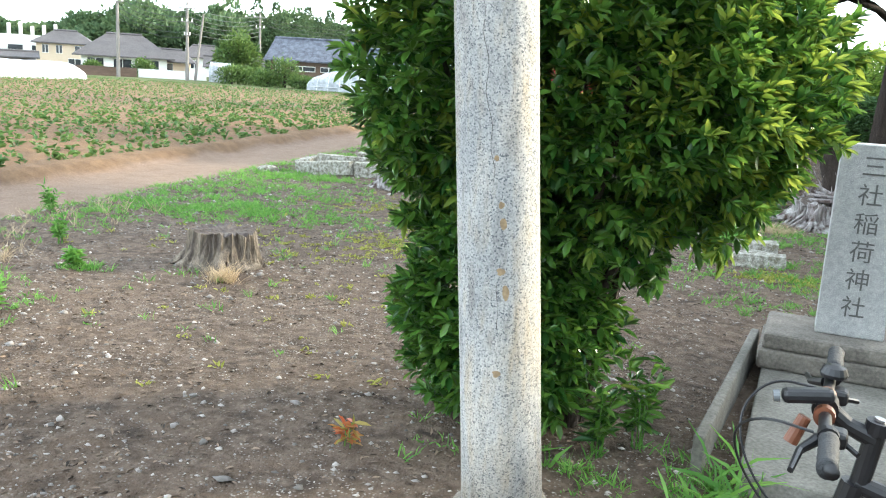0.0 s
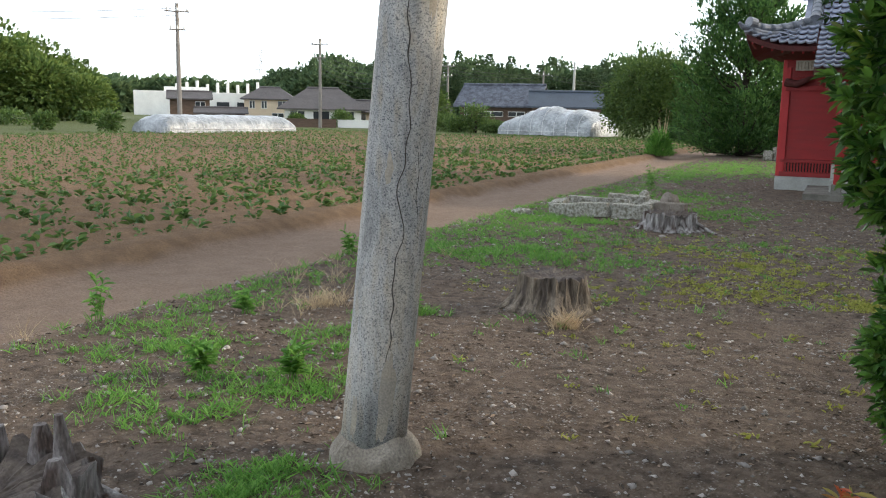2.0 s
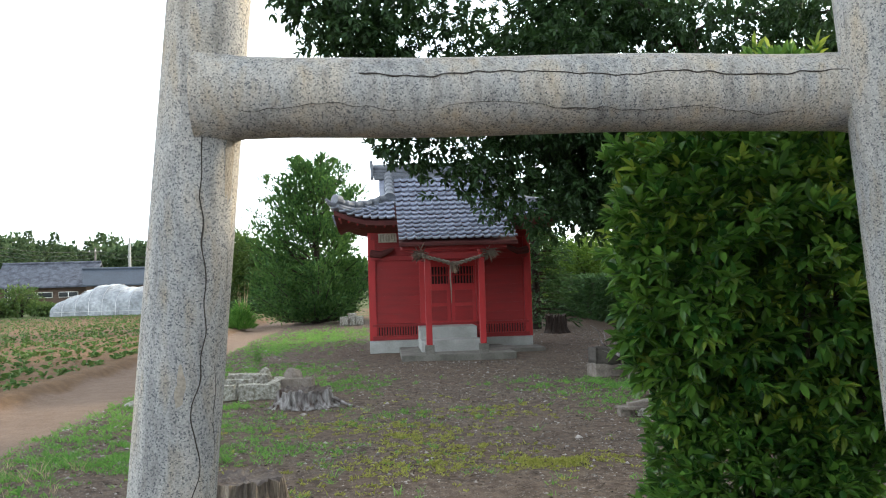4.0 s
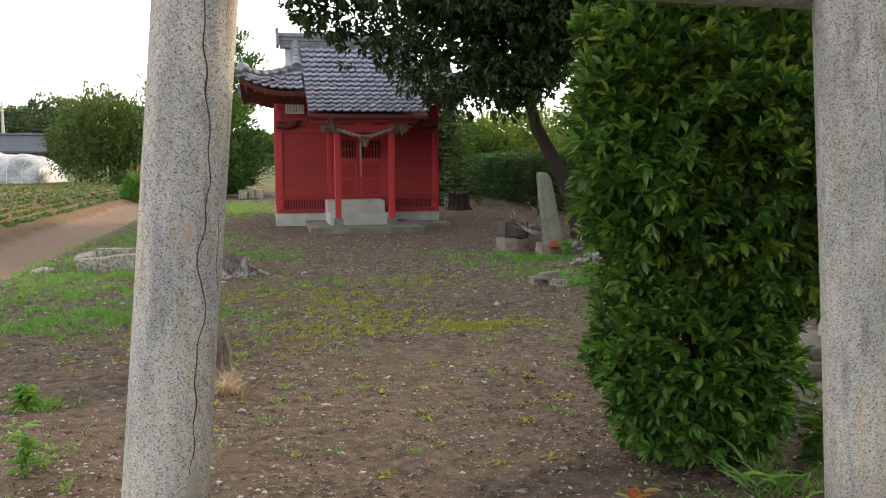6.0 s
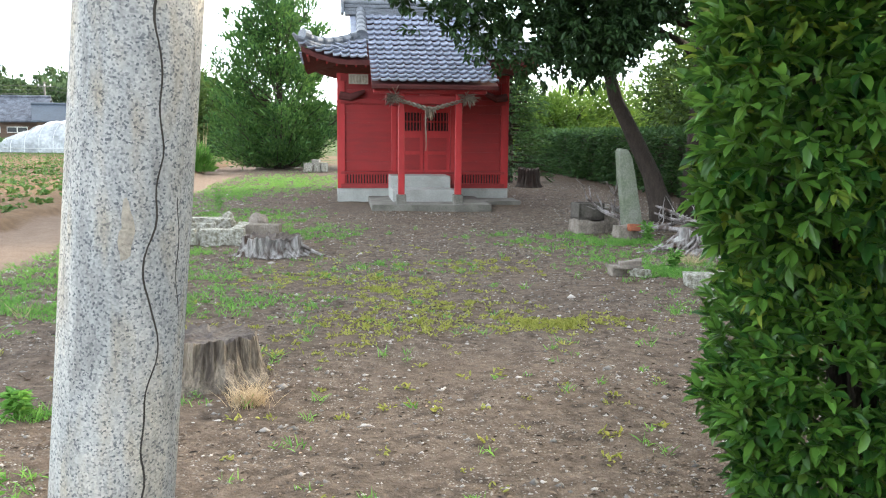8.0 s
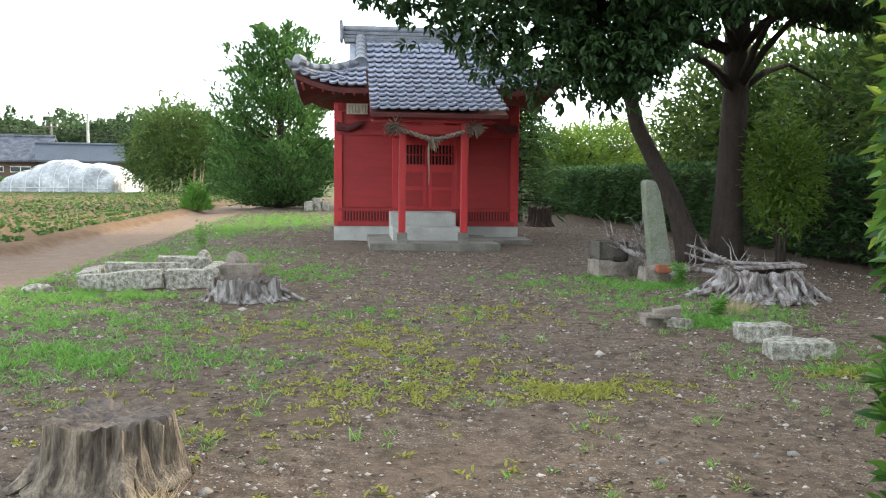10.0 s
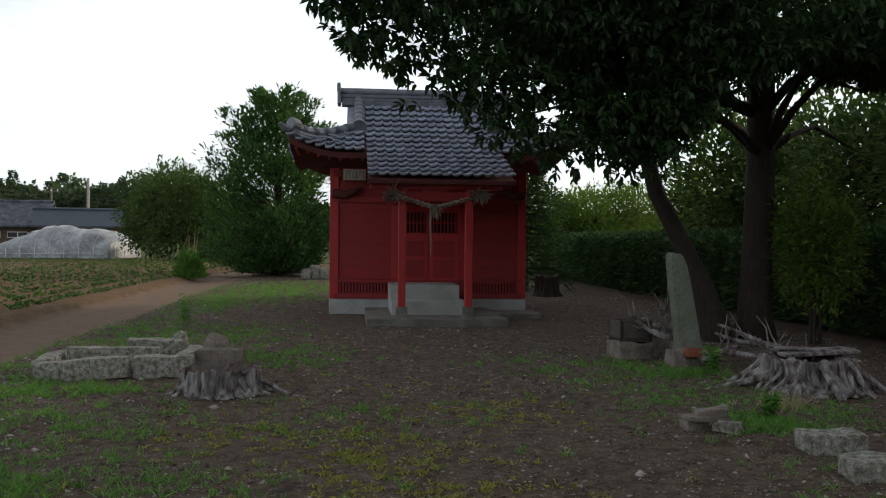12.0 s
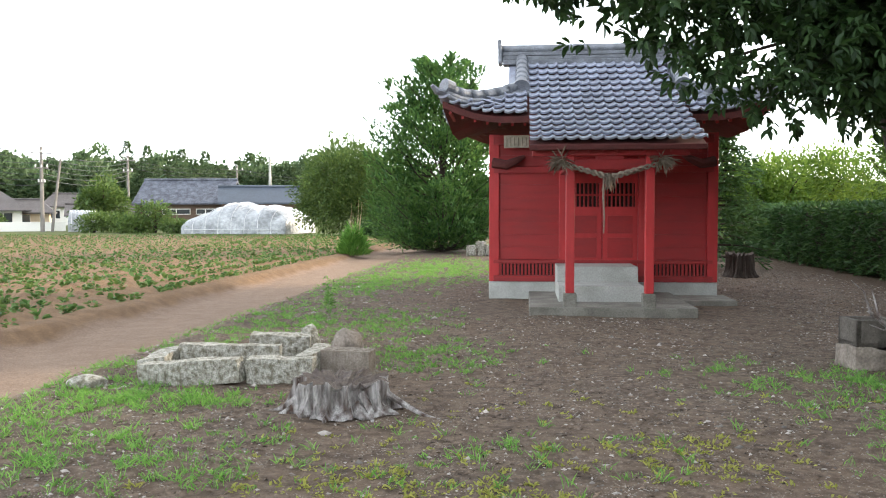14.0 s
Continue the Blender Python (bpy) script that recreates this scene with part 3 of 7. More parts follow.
def roof_z(y):
    """The hollow curve of the front slope, from the ridge down to the porch's edge."""
    k = (RIDGE - y) / (RIDGE - 17.5)
    return 4.28 - 2.35 * k + 0.50 * k * k


def tile_mesh(name, w, length):
    """One pan tile: an S across, with a thick upright lip at its foot and a shadow gap under it."""
    prof = [(-0.5, 0.004), (-0.38, -0.006), (-0.22, -0.010), (-0.04, -0.009), (0.14, -0.002), (0.28, 0.016), (0.39, 0.024), (0.48, 0.018), (0.55, 0.002)]
    rows = [(0.0, 0.0), (-length, 0.066), (-length, 0.066), (-length - 0.014, 0.056), (-length - 0.014, 0.056), (-length - 0.008, 0.024), (-length - 0.008, 0.024), (-length + 0.05, 0.020)]
    v, f, k = [], [], len(prof)
    for y, dz in rows:
        v += [(a * w, y, b + dz) for a, b in prof]
    for r in range(0, len(rows), 2):
        for c in range(k - 1):
            f.append((r * k + c, r * k + c + 1, (r + 1) * k + c + 1, (r + 1) * k + c))
    me = raw_mesh(name, np.array(v, float), np.array(f))
    me.polygons.foreach_set("use_smooth", np.ones(len(f), bool))
    me.materials.append(M_TILE)
    return me


def lapped(bm, pts, r, lip, count):
    """A run of round ridge tiles along points, each lapping over the next one's head."""
    pts = [Vector(p) for p in pts]
    for k in range(count):
        u0, u1 = k * (len(pts) - 1) / count, (k + 1.12) * (len(pts) - 1) / count
        row = []
        for u in np.linspace(u0, min(u1, len(pts) - 1), 4):
            i = min(int(u), len(pts) - 2)
            row.append(pts[i].lerp(pts[i + 1], u - i))
        tube(bm, row, [r, r, r + lip * 0.5, r + lip], 12)


def shrine():
    s = thing("shrine", SX, FRONT, 0, 0, "small red-painted wooden shrine with grey tiled roof on pale footing", "shrine")
    hw, d = 1.9, BACK - FRONT
    bm = boxes(((0, d / 2, 0.10), (2 * hw + 0.02, d + 0.02, 0.36)), bevel=0.01)
    part("footing", bm, M_WHITE, s, "pale concrete footing")
    bm = boxes(((-0.05, -1.22, 0.03), (2.36, 2.4, 0.16)), ((1.58, -0.45, 0.0), (0.9, 0.9, 0.13)), bevel=0.012)
    part("step", bm, M_STEP, s, "grey concrete step slab")
    part("stair", boxes(((-0.15, -1.3, 0.225), (1.27, 0.7, 0.25)), bevel=0.008), M_WHITE, s, "pale concrete lower stair")
    part("stair", boxes(((-0.15, -0.48, 0.345), (1.27, 0.94, 0.50)), bevel=0.008), M_WHITE, s, "pale concrete upper stair before the door")
    # walls: corner and door posts, boards between, vents at their foot
    bm = boxes(((0, d / 2 + 0.02, 1.53), (2 * hw - 0.12, d - 0.06, 2.5)))
    part("wall_core", bm, M_RED, s)
    for x in (-1.82, 1.82):
        for y in (0.06, d - 0.06):
            part("corner_post", boxes(((x, y, 1.53), (0.17, 0.17, 2.5)), bevel=0.008), M_REDB, s)
    for x in (-0.66, 0.66):
        part("door_post", boxes(((x, 0.05, 1.53), (0.12, 0.14, 2.5)), bevel=0.006), M_REDB, s)
    for z, h in ((0.33, 0.10), (2.18, 0.11), (2.68, 0.14), (0.62, 0.06)):
        part("rail", boxes(((0, 0.03, z), (3.66, 0.13, h)), bevel=0.006), M_RED, s)
    for sx in (-1, 1):
        for k in range(7):
            z0 = 0.66 + k * 0.212
            part("wall_board", boxes(((sx * 1.22, 0.035, z0 + 0.104), (1.02, 0.03, 0.2095)), bevel=0.0015), M_RED, s)
        for k in range(2):
            part("wall_board", boxes(((sx * 1.22, 0.035, 2.24 + k * 0.19 + 0.095), (1.02, 0.03, 0.1885)), bevel=0.0015), M_RED, s)
        # black sheet before the solid wall, painting the shade behind the vent slats
        part("vent", boxes(((sx * 1.22, 0.012, 0.485), (1.02, 0.02, 0.19))), M_UNLIT, s, "black sheet as shade behind the vent slats under the wall boards")
        for k in range(17):
            part("vent_slat", boxes(((sx * 1.22 - 0.49 + k * 0.061, -0.008, 0.485), (0.034, 0.03, 0.20))), M_RED, s)
    part("name_plate", boxes(((-1.44, -0.16, 2.645), (0.42, 0.03, 0.21)), bevel=0.004), mat("pale old board", (0.50, 0.45, 0.37), 0.9, 0.3, 9), s, "pale weathered wooden name board")
    for k in range(6):
        part("name_plate_line", boxes(((-1.60 + k * 0.065, -0.1775, 2.645), (0.012, 0.004, 0.14))), M_ROCK, s)
    # doors with a lattice in their upper half
    for sx in (-1, 1):
        dr = part("door", boxes(((sx * 0.30, 0.005, 1.05), (0.585, 0.05, 1.0)), ((sx * 0.30, 0.005, 2.03), (0.585, 0.05, 0.16)), ((sx * 0.57, 0.005, 1.75), (0.05, 0.044, 0.39)), ((sx * 0.03, 0.005, 1.75), (0.05, 0.044, 0.39))), M_REDB, s, "red panelled lattice door")
        # no real hole: a black sheet gives the unlit inside behind the lattice
        part("door_shade", boxes(((sx * 0.30, 0.024, 1.75), (0.5, 0.01, 0.5))), M_UNLIT, dr)
        for k in range(7):
            part("lattice_bar", boxes(((sx * 0.30 - 0.21 + k * 0.07, 0.0, 1.75), (0.024, 0.03, 0.46))), M_RED, dr)
        part("lattice_rail", boxes(((sx * 0.30, -0.006, 1.75), (0.5, 0.03, 0.03))), M_RED, dr)
        part("door_panel", boxes(((sx * 0.30, -0.022, 1.25), (0.42, 0.012, 0.30)), ((sx * 0.30, -0.022, 0.86), (0.42, 0.012, 0.34)), bevel=0.004), M_RED, dr)
    # porch posts, their feet, beam with carved ends
    for x in (-0.65, 0.47):
        part("porch_post", boxes(((x, -2.25, 1.28), (0.125, 0.125, 1.96)), bevel=0.012), M_REDB, s)
        part("post_foot", boxes(((x, -2.25, 0.20), (0.19, 0.19, 0.20)), bevel=0.015), M_STEP, s, "grey stone post foot")
    part("porch_beam", boxes(((-0.09, -2.25, 2.14), (1.75, 0.11, 0.16)), ((-0.09, -2.25, 2.32), (2.2, 0.13, 0.12)), bevel=0.012), M_RED, s)
    for x in (-0.65, 0.47):
        part("tie_beam", boxes(((x, -1.1, 2.16), (0.10, 2.2, 0.14)), bevel=0.01), M_RED, s)
    part("carving", boxes(((-0.09, -2.26, 2.235), (0.42, 0.07, 0.14)), bevel=0.03), M_RED, s, "small red carved strut")
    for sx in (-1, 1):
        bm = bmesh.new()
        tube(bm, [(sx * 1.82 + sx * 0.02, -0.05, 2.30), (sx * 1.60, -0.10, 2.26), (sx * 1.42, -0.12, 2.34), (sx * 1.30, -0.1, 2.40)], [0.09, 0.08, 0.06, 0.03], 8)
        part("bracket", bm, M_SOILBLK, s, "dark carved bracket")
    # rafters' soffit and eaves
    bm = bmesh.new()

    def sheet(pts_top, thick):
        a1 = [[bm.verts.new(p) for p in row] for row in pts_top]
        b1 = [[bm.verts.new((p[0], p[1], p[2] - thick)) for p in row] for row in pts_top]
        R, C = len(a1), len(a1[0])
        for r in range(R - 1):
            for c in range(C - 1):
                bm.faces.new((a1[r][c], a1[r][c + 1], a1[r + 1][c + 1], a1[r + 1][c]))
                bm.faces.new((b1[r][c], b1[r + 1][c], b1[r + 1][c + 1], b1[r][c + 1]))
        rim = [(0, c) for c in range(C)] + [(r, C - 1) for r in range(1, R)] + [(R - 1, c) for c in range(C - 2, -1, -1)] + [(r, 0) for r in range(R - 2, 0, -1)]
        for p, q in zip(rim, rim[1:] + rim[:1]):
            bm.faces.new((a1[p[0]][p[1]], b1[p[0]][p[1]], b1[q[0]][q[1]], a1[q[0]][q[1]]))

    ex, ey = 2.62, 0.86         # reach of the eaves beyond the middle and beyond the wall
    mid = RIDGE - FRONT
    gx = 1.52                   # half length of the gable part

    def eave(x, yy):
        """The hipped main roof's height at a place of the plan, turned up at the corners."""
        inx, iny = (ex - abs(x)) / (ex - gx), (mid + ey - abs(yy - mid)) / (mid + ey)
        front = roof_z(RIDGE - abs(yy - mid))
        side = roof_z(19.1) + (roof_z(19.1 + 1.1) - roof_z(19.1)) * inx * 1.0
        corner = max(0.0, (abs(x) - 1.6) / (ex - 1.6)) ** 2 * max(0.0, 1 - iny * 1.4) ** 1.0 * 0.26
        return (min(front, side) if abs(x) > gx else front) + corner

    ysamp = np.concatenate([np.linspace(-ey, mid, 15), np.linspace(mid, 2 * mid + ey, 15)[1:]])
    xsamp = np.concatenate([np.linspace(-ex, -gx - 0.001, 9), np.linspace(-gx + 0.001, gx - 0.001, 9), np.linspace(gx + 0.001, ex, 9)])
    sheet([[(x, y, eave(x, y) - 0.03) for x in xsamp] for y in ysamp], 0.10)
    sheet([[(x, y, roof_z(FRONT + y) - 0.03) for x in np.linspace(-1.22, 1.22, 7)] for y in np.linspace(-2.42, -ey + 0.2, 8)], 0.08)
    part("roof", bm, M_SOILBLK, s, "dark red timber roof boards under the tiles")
    for k in range(26):
        x = -2.5 + k * 0.2
        bm = bmesh.new()
        z0, z1 = eave(x, -ey) - 0.155, eave(x, 0.0) - 0.155
        tube(bm, [(x, -ey + 0.03, z0), (x, 0.0, min(z1, z0 + 0.45))], 0.028, 4)
        part("rafter", bm, M_RED, s)
    for k in range(13):
        x = -1.14 + k * 0.19
        bm = bmesh.new()
        tube(bm, [(x, -2.38, roof_z(FRONT - 2.38) - 0.135), (x, -ey, roof_z(FRONT - ey) - 0.135)], 0.026, 4)
        part("rafter", bm, M_RED, s)
    # tiles of the front slope, porch and main roof in one run, then the corners
    w, ln = 0.176, 0.292
    me = tile_mesh("roof_tile", w, ln + 0.03)

    def lay(x, y0, zf, turn=0.0):
        y1 = y0 - ln
        za, zb = zf(x, y0), zf(x, y1)
        ob = new("roof_tile", me)
        ob.parent = s
        ob.matrix_basis = pose(x, y0, za + 0.012 + RNG.uniform(-0.002, 0.002), math.degrees(math.atan2(za - zb, ln)), RNG.uniform(-0.6, 0.6), turn)

    for c in range(14):
        for r in range(14):
            y0 = mid - 0.05 - r * ln * 0.985
            if y0 > -2.3:
                lay(-1.14 + c * 0.1755, y0, lambda x, y: roof_z(FRONT + y))
    for sx in (-1, 1):
        for c in range(8):
            for r in range(6):
                x, y0 = sx * (1.36 + c * 0.176), -ey + ln * (r + 1) * 0.985
                if eave(x, y0) < roof_z(FRONT + y0) + 0.28 and abs(x) - gx < (mid + ey - abs(y0 - mid)) * 0 + 1.25 - r * 0.30:
                    lay(x, y0, eave)
        # side slope
        for c in range(9):
            for r in range(4):
                y, x = -0.45 + c * 0.21, sx * (ex - 0.02 - r * 0.23)
                if abs(x) - 1.5 < (y + ey) * 1.0 + 0.1:
                    ob = new("roof_tile", me)
                    ob.parent = s
                    za, zb = eave(x - sx * 0.23, y), eave(x, y)
                    ob.matrix_basis = pose(x - sx * 0.23, y, za + 0.02, 0, 0, 90 * sx) @ pose(0, 0, 0, math.degrees(math.atan2(za - zb, 0.23)), 0, 0)
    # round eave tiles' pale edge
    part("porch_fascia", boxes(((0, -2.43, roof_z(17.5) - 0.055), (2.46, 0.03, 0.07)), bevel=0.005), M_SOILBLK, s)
    # ridges
    bm = bmesh.new()
    for k, (h, wd) in enumerate(((0.09, 0.30), (0.07, 0.26), (0.07, 0.23))):
        box(bm, (0, mid, 4.27 + 0.08 * k), (3.44 + 0.02 * k, wd, h), bevel=0.012)
    part("ridge_course", bm, M_TILE2, s, "stacked grey ridge tiles")
    bm = bmesh.new()
    tube(bm, [(q, mid, 4.53) for q in np.linspace(-1.76, 1.76, 12)], 0.085, 12)
    part("ridge_cap", bm, M_TILE2, s, "rounded silver-grey ridge cap", smooth=True)
    for sx in (-1, 1):
        bm = bmesh.new()
        box(bm, (sx * 1.77, mid, 4.42), (0.08, 0.42, 0.36), bevel=0.03)
        box(bm, (sx * 1.78, mid, 4.62), (0.09, 0.2, 0.2), bevel=0.04)
        part("ridge_end_tile", bm, M_TILE2, s, "carved ridge end tile")
        # descending ridge down the edge of the front slope
        bm = bmesh.new()
        pts = [(sx * 1.36, y, roof_z(FRONT + y) + 0.12) for y in np.linspace(mid - 0.12, 0.28, 8)]
        lapped(bm, pts, 0.10, 0.016, 6)
        for drop, rr in ((0.06, 0.135), (0.11, 0.155), (0.16, 0.17)):
            tube(bm, [(q[0], q[1], q[2] - drop) for q in pts], rr, 12, flat=0.42)
        part("descending_ridge", bm, M_TILE2, s, "silver-grey descending ridge", smooth=True)
        bm = bmesh.new()
        tube(bm, [(sx * 1.36, 0.30, roof_z(FRONT + 0.28) + 0.10), (sx * 1.36, 0.19, roof_z(FRONT + 0.2) + 0.09)], [0.15, 0.155], 14)
        box(bm, (sx * 1.36, 0.2, roof_z(FRONT + 0.2) - 0.03), (0.34, 0.08, 0.14), bevel=0.03)
        part("ridge_face_tile", bm, M_TILE2, s, "dark round ridge face tile")
        # corner ridge, swept up at its end
        bm = bmesh.new()
        ks = np.linspace(0, 1, 12)
        pts = [(sx * (1.40 + 1.18 * k), 0.30 - 1.12 * k, eave(sx * (1.40 + 1.18 * k), 0.30 - 1.12 * k) + 0.10 + 0.10 * k ** 3) for k in ks]
        lapped(bm, pts, 0.085, 0.014, 6)
        for drop, rr in ((0.055, 0.115), (0.10, 0.13)):
            tube(bm, [(p[0], p[1], p[2] - drop) for p in pts], rr, 12, flat=0.42)
        part("corner_ridge", bm, M_TILE2, s, "silver-grey swept corner ridge", smooth=True)
        bm = bmesh.new()
        p = pts[-1]
        tube(bm, [(p[0] - sx * 0.1, p[1] + 0.1, p[2] + 0.0), (p[0] + sx * 0.02, p[1] - 0.02, p[2] + 0.03)], [0.115, 0.12], 12)
        tube(bm, [(p[0], p[1], p[2] - 0.1), (p[0] + sx * 0.12, p[1] - 0.1, p[2] - 0.07), (p[0] + sx * 0.2, p[1] - 0.16, p[2] + 0.02)], [0.07, 0.06, 0.03], 8)
        part("corner_end_tile", bm, M_TILE2, s, "upturned corner end tile")
        # gable boards
        bm = bmesh.new()
        q = [bm.verts.new((sx * 1.60, yy, zz)) for yy, zz in ((mid - 1.25, roof_z(RIDGE - 1.25) - 0.02), (mid + 1.25, roof_z(RIDGE - 1.25) - 0.02), (mid, 4.26))]
        q2 = [bm.verts.new((sx * 1.46, v.co.y, v.co.z)) for v in q]
        bm.faces.new(q)
        bm.faces.new(q2[::-1])
        for k in range(3):
            bm.faces.new((q[k], q2[k], q2[(k + 1) % 3], q[(k + 1) % 3]))
        part("gable", bm, M_TILE, s, "dark gable boards")
    return s


shrine()


def straw_rope():
    t = thing("straw_rope", SX - 0.09, FRONT - 2.36, 2.14, 0, "old twisted straw rope with hanging tassels tied to the porch beam", "rope")
    for turn in (0, math.pi):
        bm = bmesh.new()
        pts = []
        for k in range(60):
            u = -0.82 + 1.64 * k / 59
            sag = -0.24 * (1 - (abs(u) / 0.82)) ** 1.0 if abs(u) < 0.82 else 0
            pts.append((u, 0.028 * math.cos(u * 34 + turn), 0.05 + sag + 0.028 * math.sin(u * 34 + turn)))
        tube(bm, pts, [0.011 + 0.014 * (1 - abs(q[0]) / 0.82) for q in pts], 7)
        part("strand", bm, M_ROPE, t)
    for u, k, label in ((0.0, 70, "frayed straw knot in the middle"), (-0.7, 70, "frayed straw tuft"), (0.7, 70, "frayed straw tuft")):
        P = np.stack([u + RNG.normal(0, 0.035, k), RNG.normal(0, 0.03, k), (-0.14 if u == 0 else 0.06) + RNG.normal(0, 0.02, k)], 1)
        D = np.stack([RNG.normal(0, 0.15, k) + (math.copysign(0.8, u) * RNG.uniform(-0.6, 1.2, k) if u else 0), RNG.normal(0, 0.2, k), (np.full(k, -1.0) if u == 0 else -0.25 + RNG.normal(0, 0.3, k))], 1)
        mesh_part("straw_tuft", leaves("straw_tuft", P, D, RNG.uniform(0.12, 0.26, k), 0.018), M_ROPE, t, label)
    bm = bmesh.new()
    tube(bm, [(-0.09, -0.01, -0.15), (-0.10, -0.02, -0.45), (-0.085, 0, -0.75), (-0.09, 0, -0.98)], [0.013, 0.014, 0.011, 0.006], 7, wobble=0.5)
    part("bell_cord", bm, M_ROPE, t, "pale hanging cord")


straw_rope()


# ---- trees and bushes ----
def grown(name, x, y, label, category):
    return thing(name, x, y, 0, 0, label, category)


def shrub():
    t = grown("evergreen_shrub", -0.36, 3.98, "dense glossy evergreen shrub beside the torii pillar", "shrub")
    bm = bmesh.new()
    for k in range(9):
        w = k * 0.7
        tube(bm, [(0.12 * math.cos(w), 0.12 * math.sin(w), -0.05), (0.25 * math.cos(w), 0.22 * math.sin(w), 0.7), (0.7 * math.cos(w + 0.2), 0.55 * math.sin(w + 0.2), 1.7)], [0.035, 0.025, 0.01], 7)
    part("stem", bm, M_BARK, t)
    P, N = [], []
    for c, r, k, lo in (((0.06, 0.1, 1.62), (1.05, 0.80, 0.95), 2600, -1), ((-0.55, -0.2, 1.7), (0.5, 0.5, 0.75), 700, -1), ((0.42, 0.0, 1.5), (0.62, 0.55, 0.60), 700, -1), ((-0.24, -0.05, 0.58), (0.54, 0.5, 0.66), 1200, -0.85)):
        p, q = shell(c, r, int(k * 1.08), 0.5, lo, lump=0.23, seed=len(P))
        P.append(p)
        N.append(q + np.array([0, 0, 0.35]) + RNG.normal(0, 0.35, q.shape))
    P, N = np.concatenate(P), np.concatenate(N)
    ok = P[:, 2] > 0.05
    ok &= P[:, 0] > -1.02 + (P[:, 1] + 0.28) * 0.66
    P, N, ok = P[ok], N[ok], ok[ok]
    mesh_part("foliage", leaves("foliage", *rosettes(P, N, 10, 1.3, 0.078, 0.031), droop=0.08), L_BUSH, t)
    # pale shoot tips, denser up and right: low sunlight put into leaf colour
    i = RNG.choice(len(P), 1900, replace=False)
    i = i[(P[i, 2] > 0.9) & (P[i, 0] > RNG.uniform(-1.4, 0.75, len(i)))]
    mesh_part("sunlit_tips", leaves("sunlit_tips", *rosettes(P[i] + unit(N[i]) * 0.04, N[i], 7, 1.0, 0.085, 0.026)), L_SUNTIP, t, "bright yellow-green shoot tips, coloured as sunlit on the right")


shrub()


